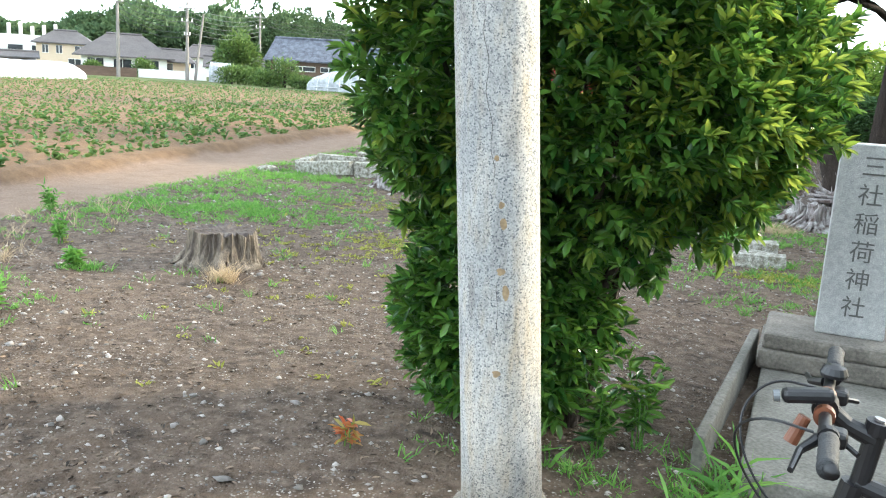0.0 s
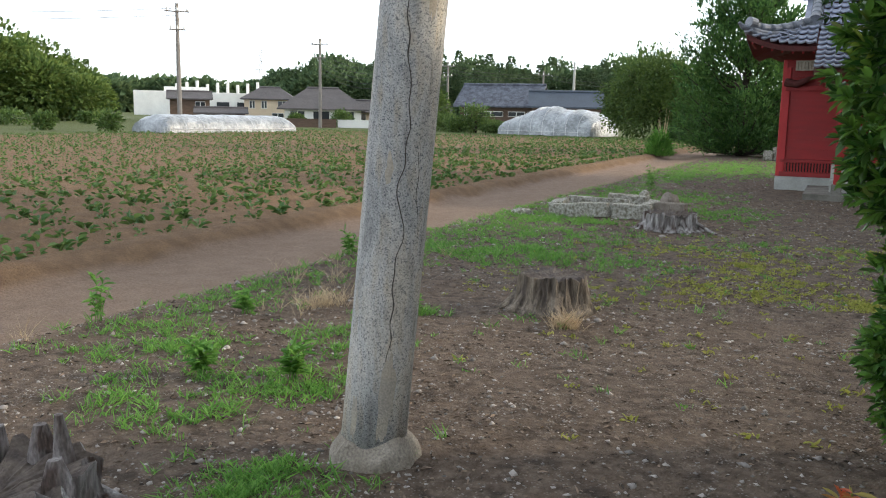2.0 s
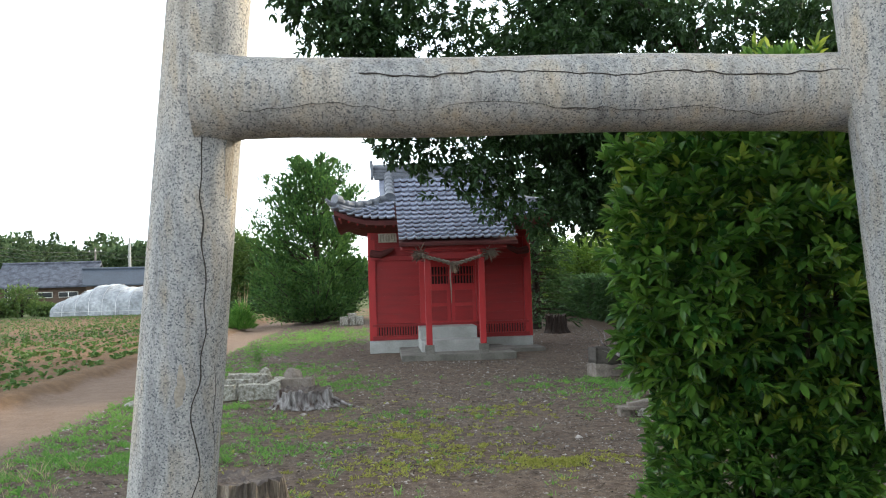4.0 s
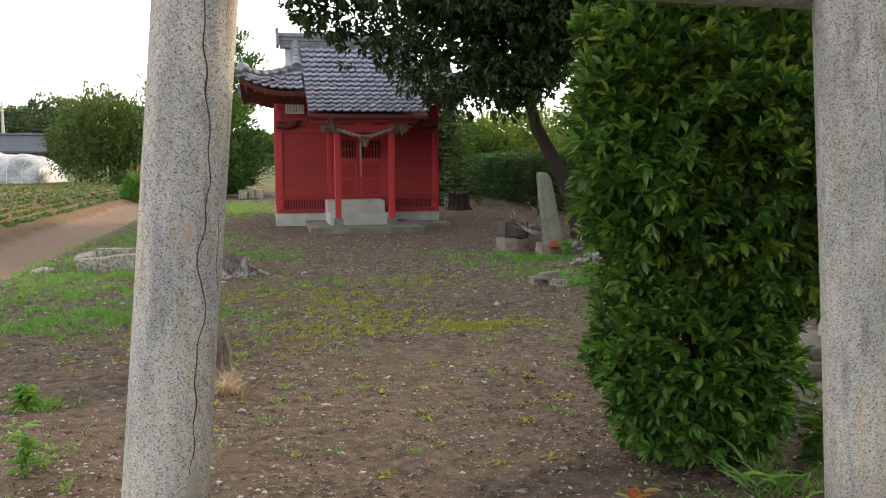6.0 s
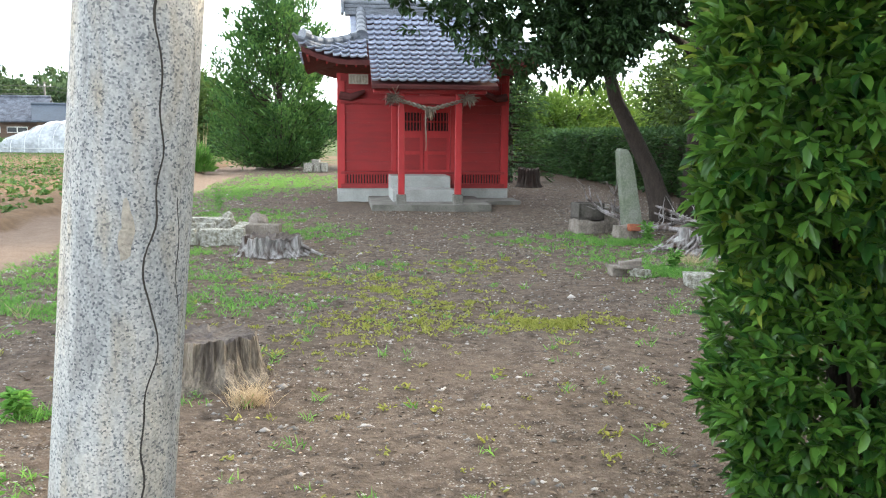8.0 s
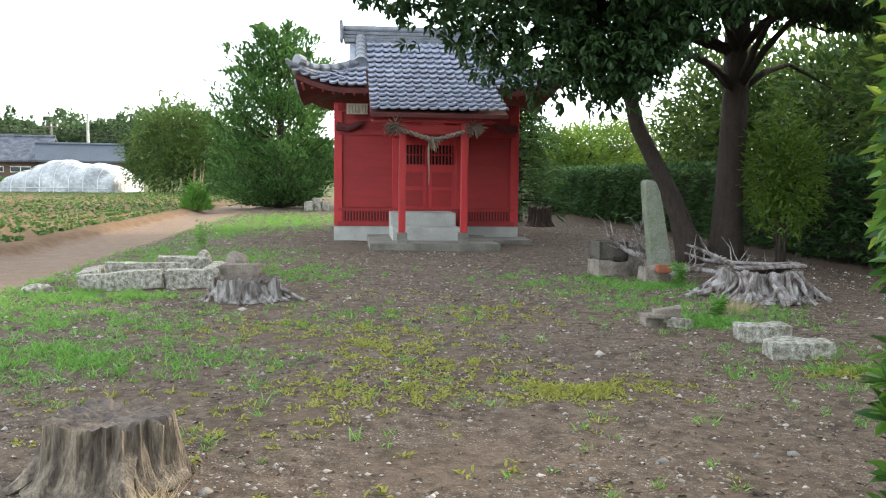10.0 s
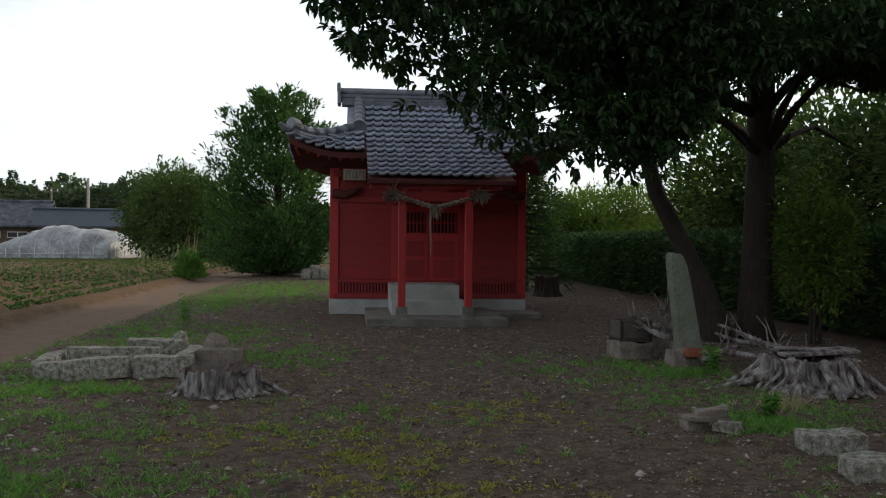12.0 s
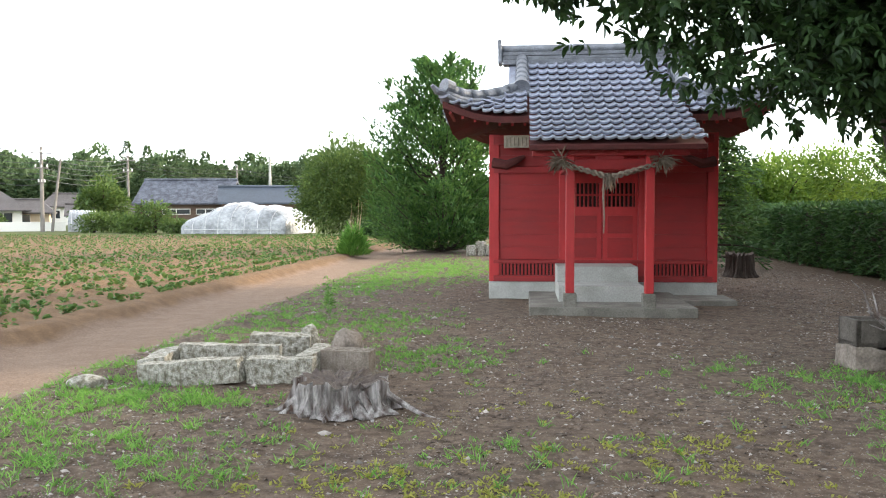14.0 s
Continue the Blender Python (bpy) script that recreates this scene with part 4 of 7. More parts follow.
def big_tree():
    t = grown("shade_tree", 3.4, 15.6, "large dark broadleaved tree with two trunks over the yard", "tree")
    bm = bmesh.new()
    tube(bm, [(-0.14, 0, -0.1), (-0.26, 0, 0.25), (-0.46, 0, 0.8), (-0.90, -0.1, 1.6), (-1.22, -0.2, 2.1), (-1.45, -0.3, 2.8), (-1.7, -0.6, 3.9), (-2.2, -1.2, 5.0)], [0.30, 0.21, 0.155, 0.125, 0.115, 0.10, 0.08, 0.04], 14, wobble=0.25)
    tube(bm, [(0.42, 0.1, -0.1), (0.42, 0.1, 0.3), (0.45, 0.1, 1.2), (0.5, 0.1, 2.6), (0.42, 0, 3.8), (0.3, -0.1, 5.2), (0.2, -0.1, 6.4)], [0.34, 0.26, 0.22, 0.205, 0.18, 0.14, 0.05], 14, wobble=0.25)
    part("trunk", bm, M_BARK, t, smooth=True)
    tips = []
    starts = [((-1.42, -0.3, 2.7), 0.06), ((-1.66, -0.55, 3.7), 0.06), ((0.5, 0.1, 2.7), 0.075), ((0.45, 0, 3.3), 0.075), ((0.4, 0, 4.0), 0.08), ((0.3, -0.1, 5.0), 0.07), ((-1.7, -1.0, 4.7), 0.06)]
    for k in range(34):
        (sx, sy, sz), r0 = starts[k % len(starts)]
        w = k * 2.399
        reach = RNG.uniform(2.0, 4.6)
        ex, ey = reach * math.cos(w), reach * 0.85 * math.sin(w)
        if k % 3 == 0:
            ex, ey = -RNG.uniform(1.4, 3.0), -RNG.uniform(0.6, 3.0)
        end = (sx * 0.4 + ex, sy * 0.4 + ey, sz + RNG.uniform(0.2, 2.2) - 0.12 * reach)
        midp = (sx * 0.7 + ex * 0.5, sy * 0.7 + ey * 0.5, (sz + end[2]) / 2 + 0.45)
        bm = bmesh.new()
        tube(bm, [(sx, sy, sz), tuple((np.array((sx, sy, sz)) + midp) / 2 + (0, 0, 0.1)), midp, tuple((np.array(midp) + end) / 2), end], [r0, r0 * 0.75, r0 * 0.5, r0 * 0.32, 0.012], 7, wobble=0.2)
        part("limb", bm, M_BARK, t, smooth=True)
        tips += [np.array(end), np.array(midp) * 0.4 + np.array(end) * 0.6, np.array(midp)]
    # crown: lumps hung round the limbs, lower on the side of the yard
    lumps = [(c, RNG.uniform(0.55, 0.95)) for c in tips]
    for c in ((-5.9, -3.0, 4.7), (-6.1, -3.0, 5.6), (-5.6, -2.8, 6.3), (-5.3, -3.1, 4.1), (-5.6, -3.2, 5.2), (-6.4, -2.8, 6.3), (-4.9, -3.0, 5.6), (-5.0, -2.6, 6.8), (-5.2, -2.7, 3.6), (-4.2, -2.9, 3.0), (-3.6, -2.8, 2.55), (-4.5, -2.9, 4.3), (-3.9, -2.6, 3.3), (-3.2, -2.6, 2.8), (-2.9, -2.4, 2.35), (-3.4, -2.9, 3.9), (-2.3, -2.4, 2.9), (-3.8, -2.4, 5.0), (-2.6, -2.2, 4.4), (-2.5, -2.5, 3.5), (-1.4, -2.6, 3.7), (-0.4, -2.6, 3.9), (0.9, -2.6, 4.0), (2.2, -2.2, 4.0), (3.3, -1.6, 3.9), (1.5, -2.4, 3.7), (2.6, -2.2, 4.2), (3.6, -2.0, 4.8), (4.2, -1.0, 3.9), (2.0, -1.0, 4.6), (0.8, -1.8, 4.6), (3.2, -0.5, 5.6), (5.0, -1.5, 5.0), (4.5, -2.5, 5.8), (1.0, -2.8, 5.6), (5.4, -0.5, 4.2), (-1.8, -2.0, 5.6), (0.2, -2.2, 5.4), (1.8, -1.6, 5.4), (-3.3, -1.2, 5.7), (3.6, 0.2, 4.6), (-1.0, -0.4, 6.4), (0.8, 0, 6.9), (2.4, 0.2, 6.0), (-2.6, 0.4, 5.2), (-4.4, -1.6, 4.7), (-2.1, -2.3, 2.6), (-1.7, -2.4, 3.0), (-1.8, -2.2, 3.5), (-1.2, -2.3, 3.2), (-0.7, -2.4, 3.5), (-2.0, -2.0, 4.0), (-1.4, -2.0, 3.9), (-0.3, -2.2, 3.5), (-2.4, -2.2, 3.0), (-2.6, -2.0, 2.6), (-2.0, -2.5, 3.1), (-1.6, -2.1, 2.7), (-6.9, -3.0, 6.5), (-6.6, -3.2, 5.9), (-7.1, -2.8, 7.0), (-6.2, -3.0, 6.9), (-6.0, -3.2, 5.2), (-5.7, -3.0, 4.4), (1.5, 1.0, 4.2), (2.5, 0.8, 3.8), (3.2, 1.0, 4.5), (0.2, 1.2, 4.6), (-0.6, 1.0, 4.3), (4.0, 0.6, 3.7), (2.8, 0.5, 3.5), (1.6, 0.8, 3.6), (3.6, 1.4, 5.2), (2.2, 1.2, 5.0), (0.9, 1.3, 5.4), (4.8, 1.0, 4.6), (5.2, 0.8, 3.8), (-1.2, 1.2, 5.0), (-2.0, 0.9, 4.5), (1.9, -0.6, 3.7), (3.0, -1.0, 3.5), (-2.0, -1.9, 2.9), (-1.7, -1.8, 3.3), (-2.5, -1.8, 3.3), (-1.3, -1.9, 3.5), (-2.9, -1.7, 3.6), (-2.2, -1.4, 3.8)):
        lumps.append((np.array(c), RNG.uniform(0.6, 0.95)))
    P, N = [], []
    for i, (c, r) in enumerate(lumps):
        p, q = shell(c, (r * 1.15, r * 1.1, r * 0.75), int((185 if c[0] > -3.2 else 270) * r), 0.25, lump=0.35, seed=i)
        P.append(p)
        N.append(q * 0.5 + np.array([0, 0, -0.35]) + RNG.normal(0, 0.4, q.shape))
    P, N = np.concatenate(P), np.concatenate(N)
    # the crown's underside: high over the yard's open side, drooping low before the porch, high again by the trunks
    under = np.interp(P[:, 0], (-5.6, -4.6, -4.2, -3.0, -2.4, -1.9, -1.3, -0.4, 0.9, 2.2, 4.0), (3.05, 3.05, 2.5, 2.1, 2.1, 2.4, 3.1, 3.6, 3.5, 2.9, 2.7)) + RNG.normal(0, 0.08, len(P))
    back = smooth(P[:, 1], -1.6, -0.8)
    under = under + back * np.maximum(0, 3.3 - under) + 0.17 * np.maximum(0, P[:, 1] + 2.6)
    side = -5.3 - 0.85 * (P[:, 2] - 3.0)
    ok = (P[:, 2] > under) & (P[:, 0] > side) & (RNG.uniform(0, 1, len(P)) < np.where((P[:, 0] < -2.3) & (P[:, 0] > -4.9), np.interp(P[:, 2], (2.2, 3.0, 3.7), (0.32, 0.6, 1.0)), 1.0)) & ((P[:, 1] > -3.7) | (P[:, 2] > 4.5))
    gap = np.array([noise.noise(Vector(p) * 1.1) + 0.6 * noise.noise(Vector(p) * 2.6) for p in P])
    ok &= (gap > np.where(P[:, 0] > RNG.uniform(0.3, 1.4, len(P)), -0.26, np.where(P[:, 0] > -3.6, -0.38, -0.45)))
    P, N = P[ok], N[ok]
    mesh_part("crown", leaves("crown", *rosettes(P, N, 6, 1.2, 0.125, 0.052)), L_TREE, t)


big_tree()


def conifer(x, y, h, r, label, k=5200, leafy=None, low=0.06, name="conifer", full=0.72):
    t = grown(name, x, y, label, "tree")
    bm = bmesh.new()
    tube(bm, [(0, 0, -0.1), (0, 0, h * 0.5), (0.05, 0, h * 0.97)], [r * 0.09, r * 0.06, 0.015], 9)
    part("trunk", bm, M_BARK, t)
    P, D = [], []
    limbs = 110 if h < 7 else 170
    per = k // limbs
    for q in range(limbs):
        u = low + (1 - low) * ((q + RNG.uniform(0, 1)) / limbs) ** 0.9
        w = q * 2.399 + RNG.uniform(-0.3, 0.3)
        ln = r * max(0.05, 1.02 - u) ** full * RNG.uniform(0.55, 1.2) * (0.75 if u < 0.08 else 1)
        along = RNG.uniform(0.12, 1.0, per) ** 0.7
        fan = RNG.normal(0, 0.20, per) * (1.25 - along * 0.6)
        rad = along * ln
        z = u * h + 0.10 * ln * along - 0.22 * ln * along ** 2 + RNG.normal(0, 0.05 * h / 8 * 2, per)
        ww = w + fan
        P.append(np.stack([rad * np.cos(ww), rad * np.sin(ww), np.maximum(z, 0.05)], 1))
        D.append(np.stack([np.cos(ww + fan), np.sin(ww + fan), RNG.uniform(-0.5, 0.5, per)], 1) + RNG.normal(0, 0.35, (per, 3)))
        bm = bmesh.new()
        tube(bm, [(0, 0, u * h), (0.5 * ln * math.cos(w), 0.5 * ln * math.sin(w), u * h - 0.01 * ln), (0.9 * ln * math.cos(w), 0.9 * ln * math.sin(w), u * h - 0.1 * ln)], [0.035, 0.02, 0.006], 5)
        part("limb", bm, M_BARK, t)
    P, D = np.concatenate(P), np.concatenate(D)
    k, s = len(P), h / 8
    mesh_part("crown", leaves("crown", P, D, RNG.uniform(0.14, 0.34, k) * s, RNG.uniform(0.06, 0.12, k) * s), leafy or L_CONIF, t)
    return t




def tall_evergreen(x, y, h, r, label, plumes=130, per=230):
    """A broad evergreen of many upswept plumes, ragged against the sky, with gaps between them."""
    t = grown("tall_evergreen", x, y, label, "tree")
    bm = bmesh.new()
    tube(bm, [(0, 0, -0.1), (0.05, 0, h * 0.45), (-0.05, 0, h * 0.93)], [0.24, 0.15, 0.02], 9)
    part("trunk", bm, M_BARK, t)
    P, D = [], []
    for q in range(plumes):
        u = ((q + 0.5) / plumes) ** 1.1
        w = q * 2.399 + RNG.uniform(-0.4, 0.4)
        wide = r * float(np.interp(u, (0, 0.12, 0.3, 0.55, 0.75, 0.9, 1.0), (0.60, 0.92, 1.0, 0.98, 0.86, 0.66, 0.30))) * RNG.uniform(0.55, 1.12)
        base = np.array([0.15 * wide * math.cos(w), 0.15 * wide * math.sin(w), max(0.05, u * h * 0.93 - 0.30 * wide)])
        tip = np.array([wide * math.cos(w), wide * math.sin(w), u * h * 0.90 + RNG.uniform(0.0, 1.0)])
        bm = bmesh.new()
        tube(bm, [tuple(base), tuple(base * 0.5 + tip * 0.5 + np.array([0, 0, -0.08 * wide])), tuple(tip)], [0.04, 0.025, 0.006], 5)
        part("limb", bm, M_BARK, t)
        a = RNG.uniform(0.25, 1.0, per) ** 0.8
        fat = (0.10 + 0.30 * np.sin(np.pi * np.clip(a, 0, 1)) ** 0.8) * (0.28 + 0.55 * min(1.0, wide / r))
        off = RNG.normal(0, 1, (per, 3)) * fat[:, None] * np.array([1.1, 1.1, 0.8])
        p = base + (tip - base) * a[:, None] + off
        P.append(p)
        D.append((tip - base) / np.linalg.norm(tip - base) * 0.6 + off * 1.2 + np.array([0, 0, 0.5]) + RNG.normal(0, 0.4, (per, 3)))
    P, D = np.concatenate(P), np.concatenate(D)
    ok = P[:, 2] > 0.05
    P, D = P[ok], D[ok]
    mesh_part("crown", leaves("crown", P, D, RNG.uniform(0.10, 0.26, len(P)), RNG.uniform(0.04, 0.09, len(P))), L_CONIF, t)


tall_evergreen(-5.1, 37.0, 7.15, 2.9, "tall dark green evergreen behind the shrine")
conifer(2.7, 27.5, 5.0, 1.7, "dark evergreen beside the shrine", 8000, L_HEDGE)


def round_tree(x, y, h, r, label, k=5000, size=0.24, leafy=None, low=0.0, trunk=True, name="round_tree", flat=1.0):
    t = grown(name, x, y, label, "tree" if trunk else "shrub")
    if trunk or k > 800:
        bm = bmesh.new()
        for q in range(5):
            w = q * 1.3
            tube(bm, [(0.06 * math.cos(w), 0.06 * math.sin(w), -0.1), (0.3 * r * math.cos(w) * 0.4, 0.3 * r * math.sin(w) * 0.4, h * 0.35), (0.7 * r * math.cos(w), 0.7 * r * math.sin(w), h * 0.72)], [0.05 * r, 0.035 * r, 0.01 * r], 7)
        part("trunk" if trunk else "stem", bm, M_BARK, t)
    P, N = [], []
    for q in range(9):
        w, rr = q * 2.4, r * (0.55 if q else 0)
        zc = low + (h - low) * (0.62 if q == 0 else RNG.uniform(0.3, 0.66))
        p, d = shell((rr * math.cos(w), rr * math.sin(w) * flat, zc), (r * 0.55, r * 0.55 * flat, (h - low) * 0.37), k // 9, 0.4, lump=0.4, seed=q + x)
        P.append(p)
        N.append(d + RNG.normal(0, 0.45, d.shape) + np.array([0, 0, 0.2]))
    P, N = np.concatenate(P), np.concatenate(N)
    ok = P[:, 2] > 0.02
    P, N = P[ok], N[ok]
    mesh_part("crown", leaves("crown", P, N, RNG.uniform(0.7, 1.3, len(P)) * size, RNG.uniform(0.35, 0.55, len(P)) * size), leafy or L_ROUND, t)
    return t


round_tree(-12.6, 58.0, 5.8, 3.5, "broad round orchard tree behind the field", 20000, 0.24)
round_tree(-8.6, 60.0, 4.4, 3.0, "dark leafy tree at the edge of the farm track", 9000, 0.24)


def hedge():
    t = thing("clipped_hedge", 6.2, 27.0, 0, 0, "tall dark clipped evergreen hedge along the yard", "hedge")
    bm = boxes(((0, 0, 0.72), (0.8, 37.6, 1.4)))
    part("core", bm, M_BARK, t, "dark inner twigs")
    k = 30000
    y = RNG.uniform(-19, 19, k)
    top = RNG.uniform(0, 1, k) < 0.3
    z = np.where(top, 1.55 + RNG.normal(0, 0.04, k), RNG.uniform(0.02, 1.55, k))
    x = np.where(top, RNG.uniform(-0.5, 0.5, k), -0.52 + RNG.normal(0, 0.05, k) + 0.06 * np.sin(y * 1.9) + 0.05 * np.sin(y * 5.1 + z * 3))
    D = np.where(top[:, None], np.array([0, 0, 1.0]), np.array([-1.0, 0, 0.3])) + RNG.normal(0, 0.5, (k, 3))
    mesh_part("foliage", leaves("foliage", np.stack([x, y, z], 1), D, RNG.uniform(0.09, 0.19, k), RNG.uniform(0.04, 0.08, k)), L_HEDGE, t)


hedge()
# first four back the hedge; the other eight are unseen, added to shade the yard
for q in ((9.3, 16.0, 4.8, 2.6), (10.5, 21.0, 5.6, 3.0), (9.4, 26.5, 5.6, 2.6), (14.5, 26.0, 6.8, 3.5), (9.5, -3.0, 8.0, 3.4), (11.5, 2.0, 7.5, 3.4), (5.0, -9.5, 9.0, 3.8), (-3.0, -13.0, 9.0, 3.8), (12.5, 17.0, 5.0, 3.0), (12.8, 11.5, 4.7, 3.2), (12.5, 6.0, 4.6, 3.2), (12.8, 0.5, 4.8, 3.2)):
    round_tree(*q, "leafy green tree standing behind the hedge", 12000, 0.21, L_BACK, low=0.5)
round_tree(4.45, 15.1, 2.6, 0.6, "bright green young shrub beside the trunks", 4000, 0.10, L_LIME, 0.4, False, "shrub")
round_tree(3.4, 33.0, 1.5, 0.8, "sunlit green shrub behind the shrine", 900, 0.16, L_LIME, 0, False, "shrub")
for q in ((8.2, 42.0, 3.8, 2.0), (10.6, 44.0, 4.3, 2.2), (13.2, 40.0, 5.0, 2.6)):
    round_tree(*q, "sunlit yellow-green tree beyond the hedge", 6000, 0.2, L_LIME, 0.3)
round_tree(3.2, 40.0, 5.4, 2.2, "sunlit green tree behind the shrine", 2500, 0.26, L_LIME, 0.3)
round_tree(5.6, 46.0, 5.6, 2.6, "sunlit green tree behind the shrine", 2500, 0.26, L_LIME, 0.3)


# ---- stumps, stones and other things in the yard ----
def stump(name, x, y, r, h, flare, label, seed, split=0.05, roots=(), wood=None, dish=0.03, ragged=0.06):
    """A sawn stump: a fluted, flared trunk with a ragged rim, and roots that run out from it."""
    t = thing(name, x, y, 0, 0, label, "tree stump")
    bm = bmesh.new()
    n, rings = 84, []
    levels = [(-0.06, 1.0), (0.0, 0.92), (0.10, 0.55), (0.25, 0.28), (0.5, 0.10), (0.8, 0.02), (0.97, 0.0), (1.0, -0.03)]
    for u, f in levels:
        ring = []
        for k in range(n):
            w = 2 * math.pi * k / n
            c, s = math.cos(w), math.sin(w)
            flute = 0.14 * noise.noise(Vector((c * 2.2 + seed, s * 2.2, u * 0.6))) + 1.6 * split * noise.noise(Vector((c * 6 + seed, s * 6, u * 0.9))) + 1.1 * split * noise.noise(Vector((c * 17 + seed, s * 17, u * 1.2)))
            toe = f * flare * (0.7 + 0.7 * max(0.0, noise.noise(Vector((c * 1.6 + seed * 2, s * 1.6, 4)))) + 0.4 * noise.noise(Vector((c * 4, s * 4 + seed, 1))))
            rr = r * (1 + flute) + toe
            rag = h * ragged * (noise.noise(Vector((c * 5 + seed, s * 5, 8))) + 0.7 * noise.noise(Vector((c * 15, s * 15 + seed, 2)))) if u > 0.9 else 0
            ring.append(bm.verts.new((c * rr, s * rr, u * h + rag)))
        rings.append(ring)
    for a1, b1 in zip(rings, rings[1:]):
        for k in range(n):
            bm.faces.new((a1[k], a1[(k + 1) % n], b1[(k + 1) % n], b1[k]))
    bm.faces.new(rings[0][::-1])
    rim = [v.co.copy() for v in rings[-1]]
    part("trunk", bm, wood or M_STUMP, t, smooth=False)
    bm = bmesh.new()
    prev = [bm.verts.new(c) for c in rim]
    for q in (0.9, 0.78, 0.64, 0.5, 0.36, 0.22, 0.1):
        ring = [bm.verts.new((c.x * q, c.y * q, h - dish * (1 - q) + (c.z - h) * q ** 3 + 0.02 * noise.noise(Vector((c.x * q * 14, c.y * q * 14, seed))) + 0.016 * noise.noise(Vector((c.x * q * 31, c.y * q * 31, seed))))) for c in rim]
        for k in range(n):
            bm.faces.new((prev[k], prev[(k + 1) % n], ring[(k + 1) % n], ring[k]))
        prev = ring
    bm.faces.new(prev)
    part("cut_top", bm, M_CUT, t, "dark cracked sawn top")
    for w, ln, rr in roots:
        c, s = math.cos(radians(w)), math.sin(radians(w))
        bm = bmesh.new()
        pts = [(c * (r * 0.8 + ln * q) - s * 0.12 * ln * math.sin(q * 4 + w), s * (r * 0.8 + ln * q) + c * 0.12 * ln * math.sin(q * 4 + w), (0.55 * h * (1 - q) ** 2.2) + 0.02 - 0.05 * q) for q in np.linspace(0, 1, 9)]
        tube(bm, pts, [rr * (1 - 0.72 * q) for q in np.linspace(0, 1, 9)], 9, wobble=0.5)
        part("root", bm, wood or M_STUMP, t)
    return t


stump("tree_stump", -3.31, 6.22, 0.255, 0.265, 0.12, "sawn grey stump with fluted bark in the yard", 3, 0.10, ((-60, 0.3, 0.05), (200, 0.25, 0.05)), ragged=0.13)
stump("tree_stump", -3.36, 11.68, 0.33, 0.215, 0.13, "silver and brown weathered stump beside the lichened stones", 11, 0.22, ((-12, 0.5, 0.03), (195, 0.3, 0.045), (-50, 0.25, 0.03)), M_SPLIT, 0.10, 0.30)
stump("tree_stump", 2.85, 25.2, 0.27, 0.50, 0.14, "dark stump behind the shrine", 23, 0.16, wood=M_BARK, ragged=0.2)
broken = stump("tree_stump", -3.80, 1.62, 0.31, 0.28, 0.16, "broken dark stump with pale split bark", 31, 0.16, ((8, 0.62, 0.055), (52, 0.6, 0.05), (-30, 0.5, 0.05)), M_SPLIT, 0.09, 0.22)
for w, h, k in ((70, 0.16, 0.035), (96, 0.10, 0.05), (20, 0.08, 0.05), (130, 0.09, 0.04)):
    bm = bmesh.new()
    c, q = math.cos(radians(w)), math.sin(radians(w))
    tube(bm, [(0.27 * c, 0.27 * q, 0.18), (0.26 * c, 0.26 * q, 0.28), (0.255 * c, 0.255 * q, 0.28 + h)], [k, k * 0.9, k * 0.45], 7, wobble=0.6)
    part("splinter", bm, M_ROOT, broken, "upright splinter of split wood")


def root_stump():
    t = stump("root_stump", 2.37, 11.62, 0.40, 0.30, 0.24, "silver-grey stump with splayed roots under loose boards", 47, 0.17, ((184, 0.75, 0.06), (-20, 0.5, 0.04)), M_SPLIT, 0.12, 0.14)
    for k in range(44):
        w = k * 2.4 + RNG.uniform(-0.2, 0.2)
        c, s = math.cos(w), math.sin(w)
        r0, r1, thick = RNG.uniform(0.30, 0.40), RNG.uniform(0.55, 0.78), RNG.uniform(0.022, 0.05)
        bm = bmesh.new()
        q = np.linspace(0, 1, 8)
        bend = RNG.uniform(-0.06, 0.06)
        pts = [((r0 + (r1 - r0) * u) * c - s * bend * math.sin(u * 5 + k), (r0 + (r1 - r0) * u) * s + c * bend * math.sin(u * 5 + k), 0.30 * (1 - u) ** 1.1 - 0.02) for u in q]
        tube(bm, pts, [thick * (1 - 0.55 * u) for u in q], 8, wobble=0.6)
        part("root", bm, M_SPLIT if k % 3 else M_ROOT, t)
    for c, sz, rot in (((0.10, -0.05, 0.335), (0.82, 0.16, 0.03), (3, -2, 4)), ((0.14, 0.14, 0.345), (0.74, 0.15, 0.03), (-3, -2, -6)), ((-0.08, 0.02, 0.368), (0.60, 0.12, 0.025), (0, 2, -10))):
        part("board", boxes((c, sz, rot), bevel=0.006), M_ROOT, t, "flat grey board on the roots")


root_stump()


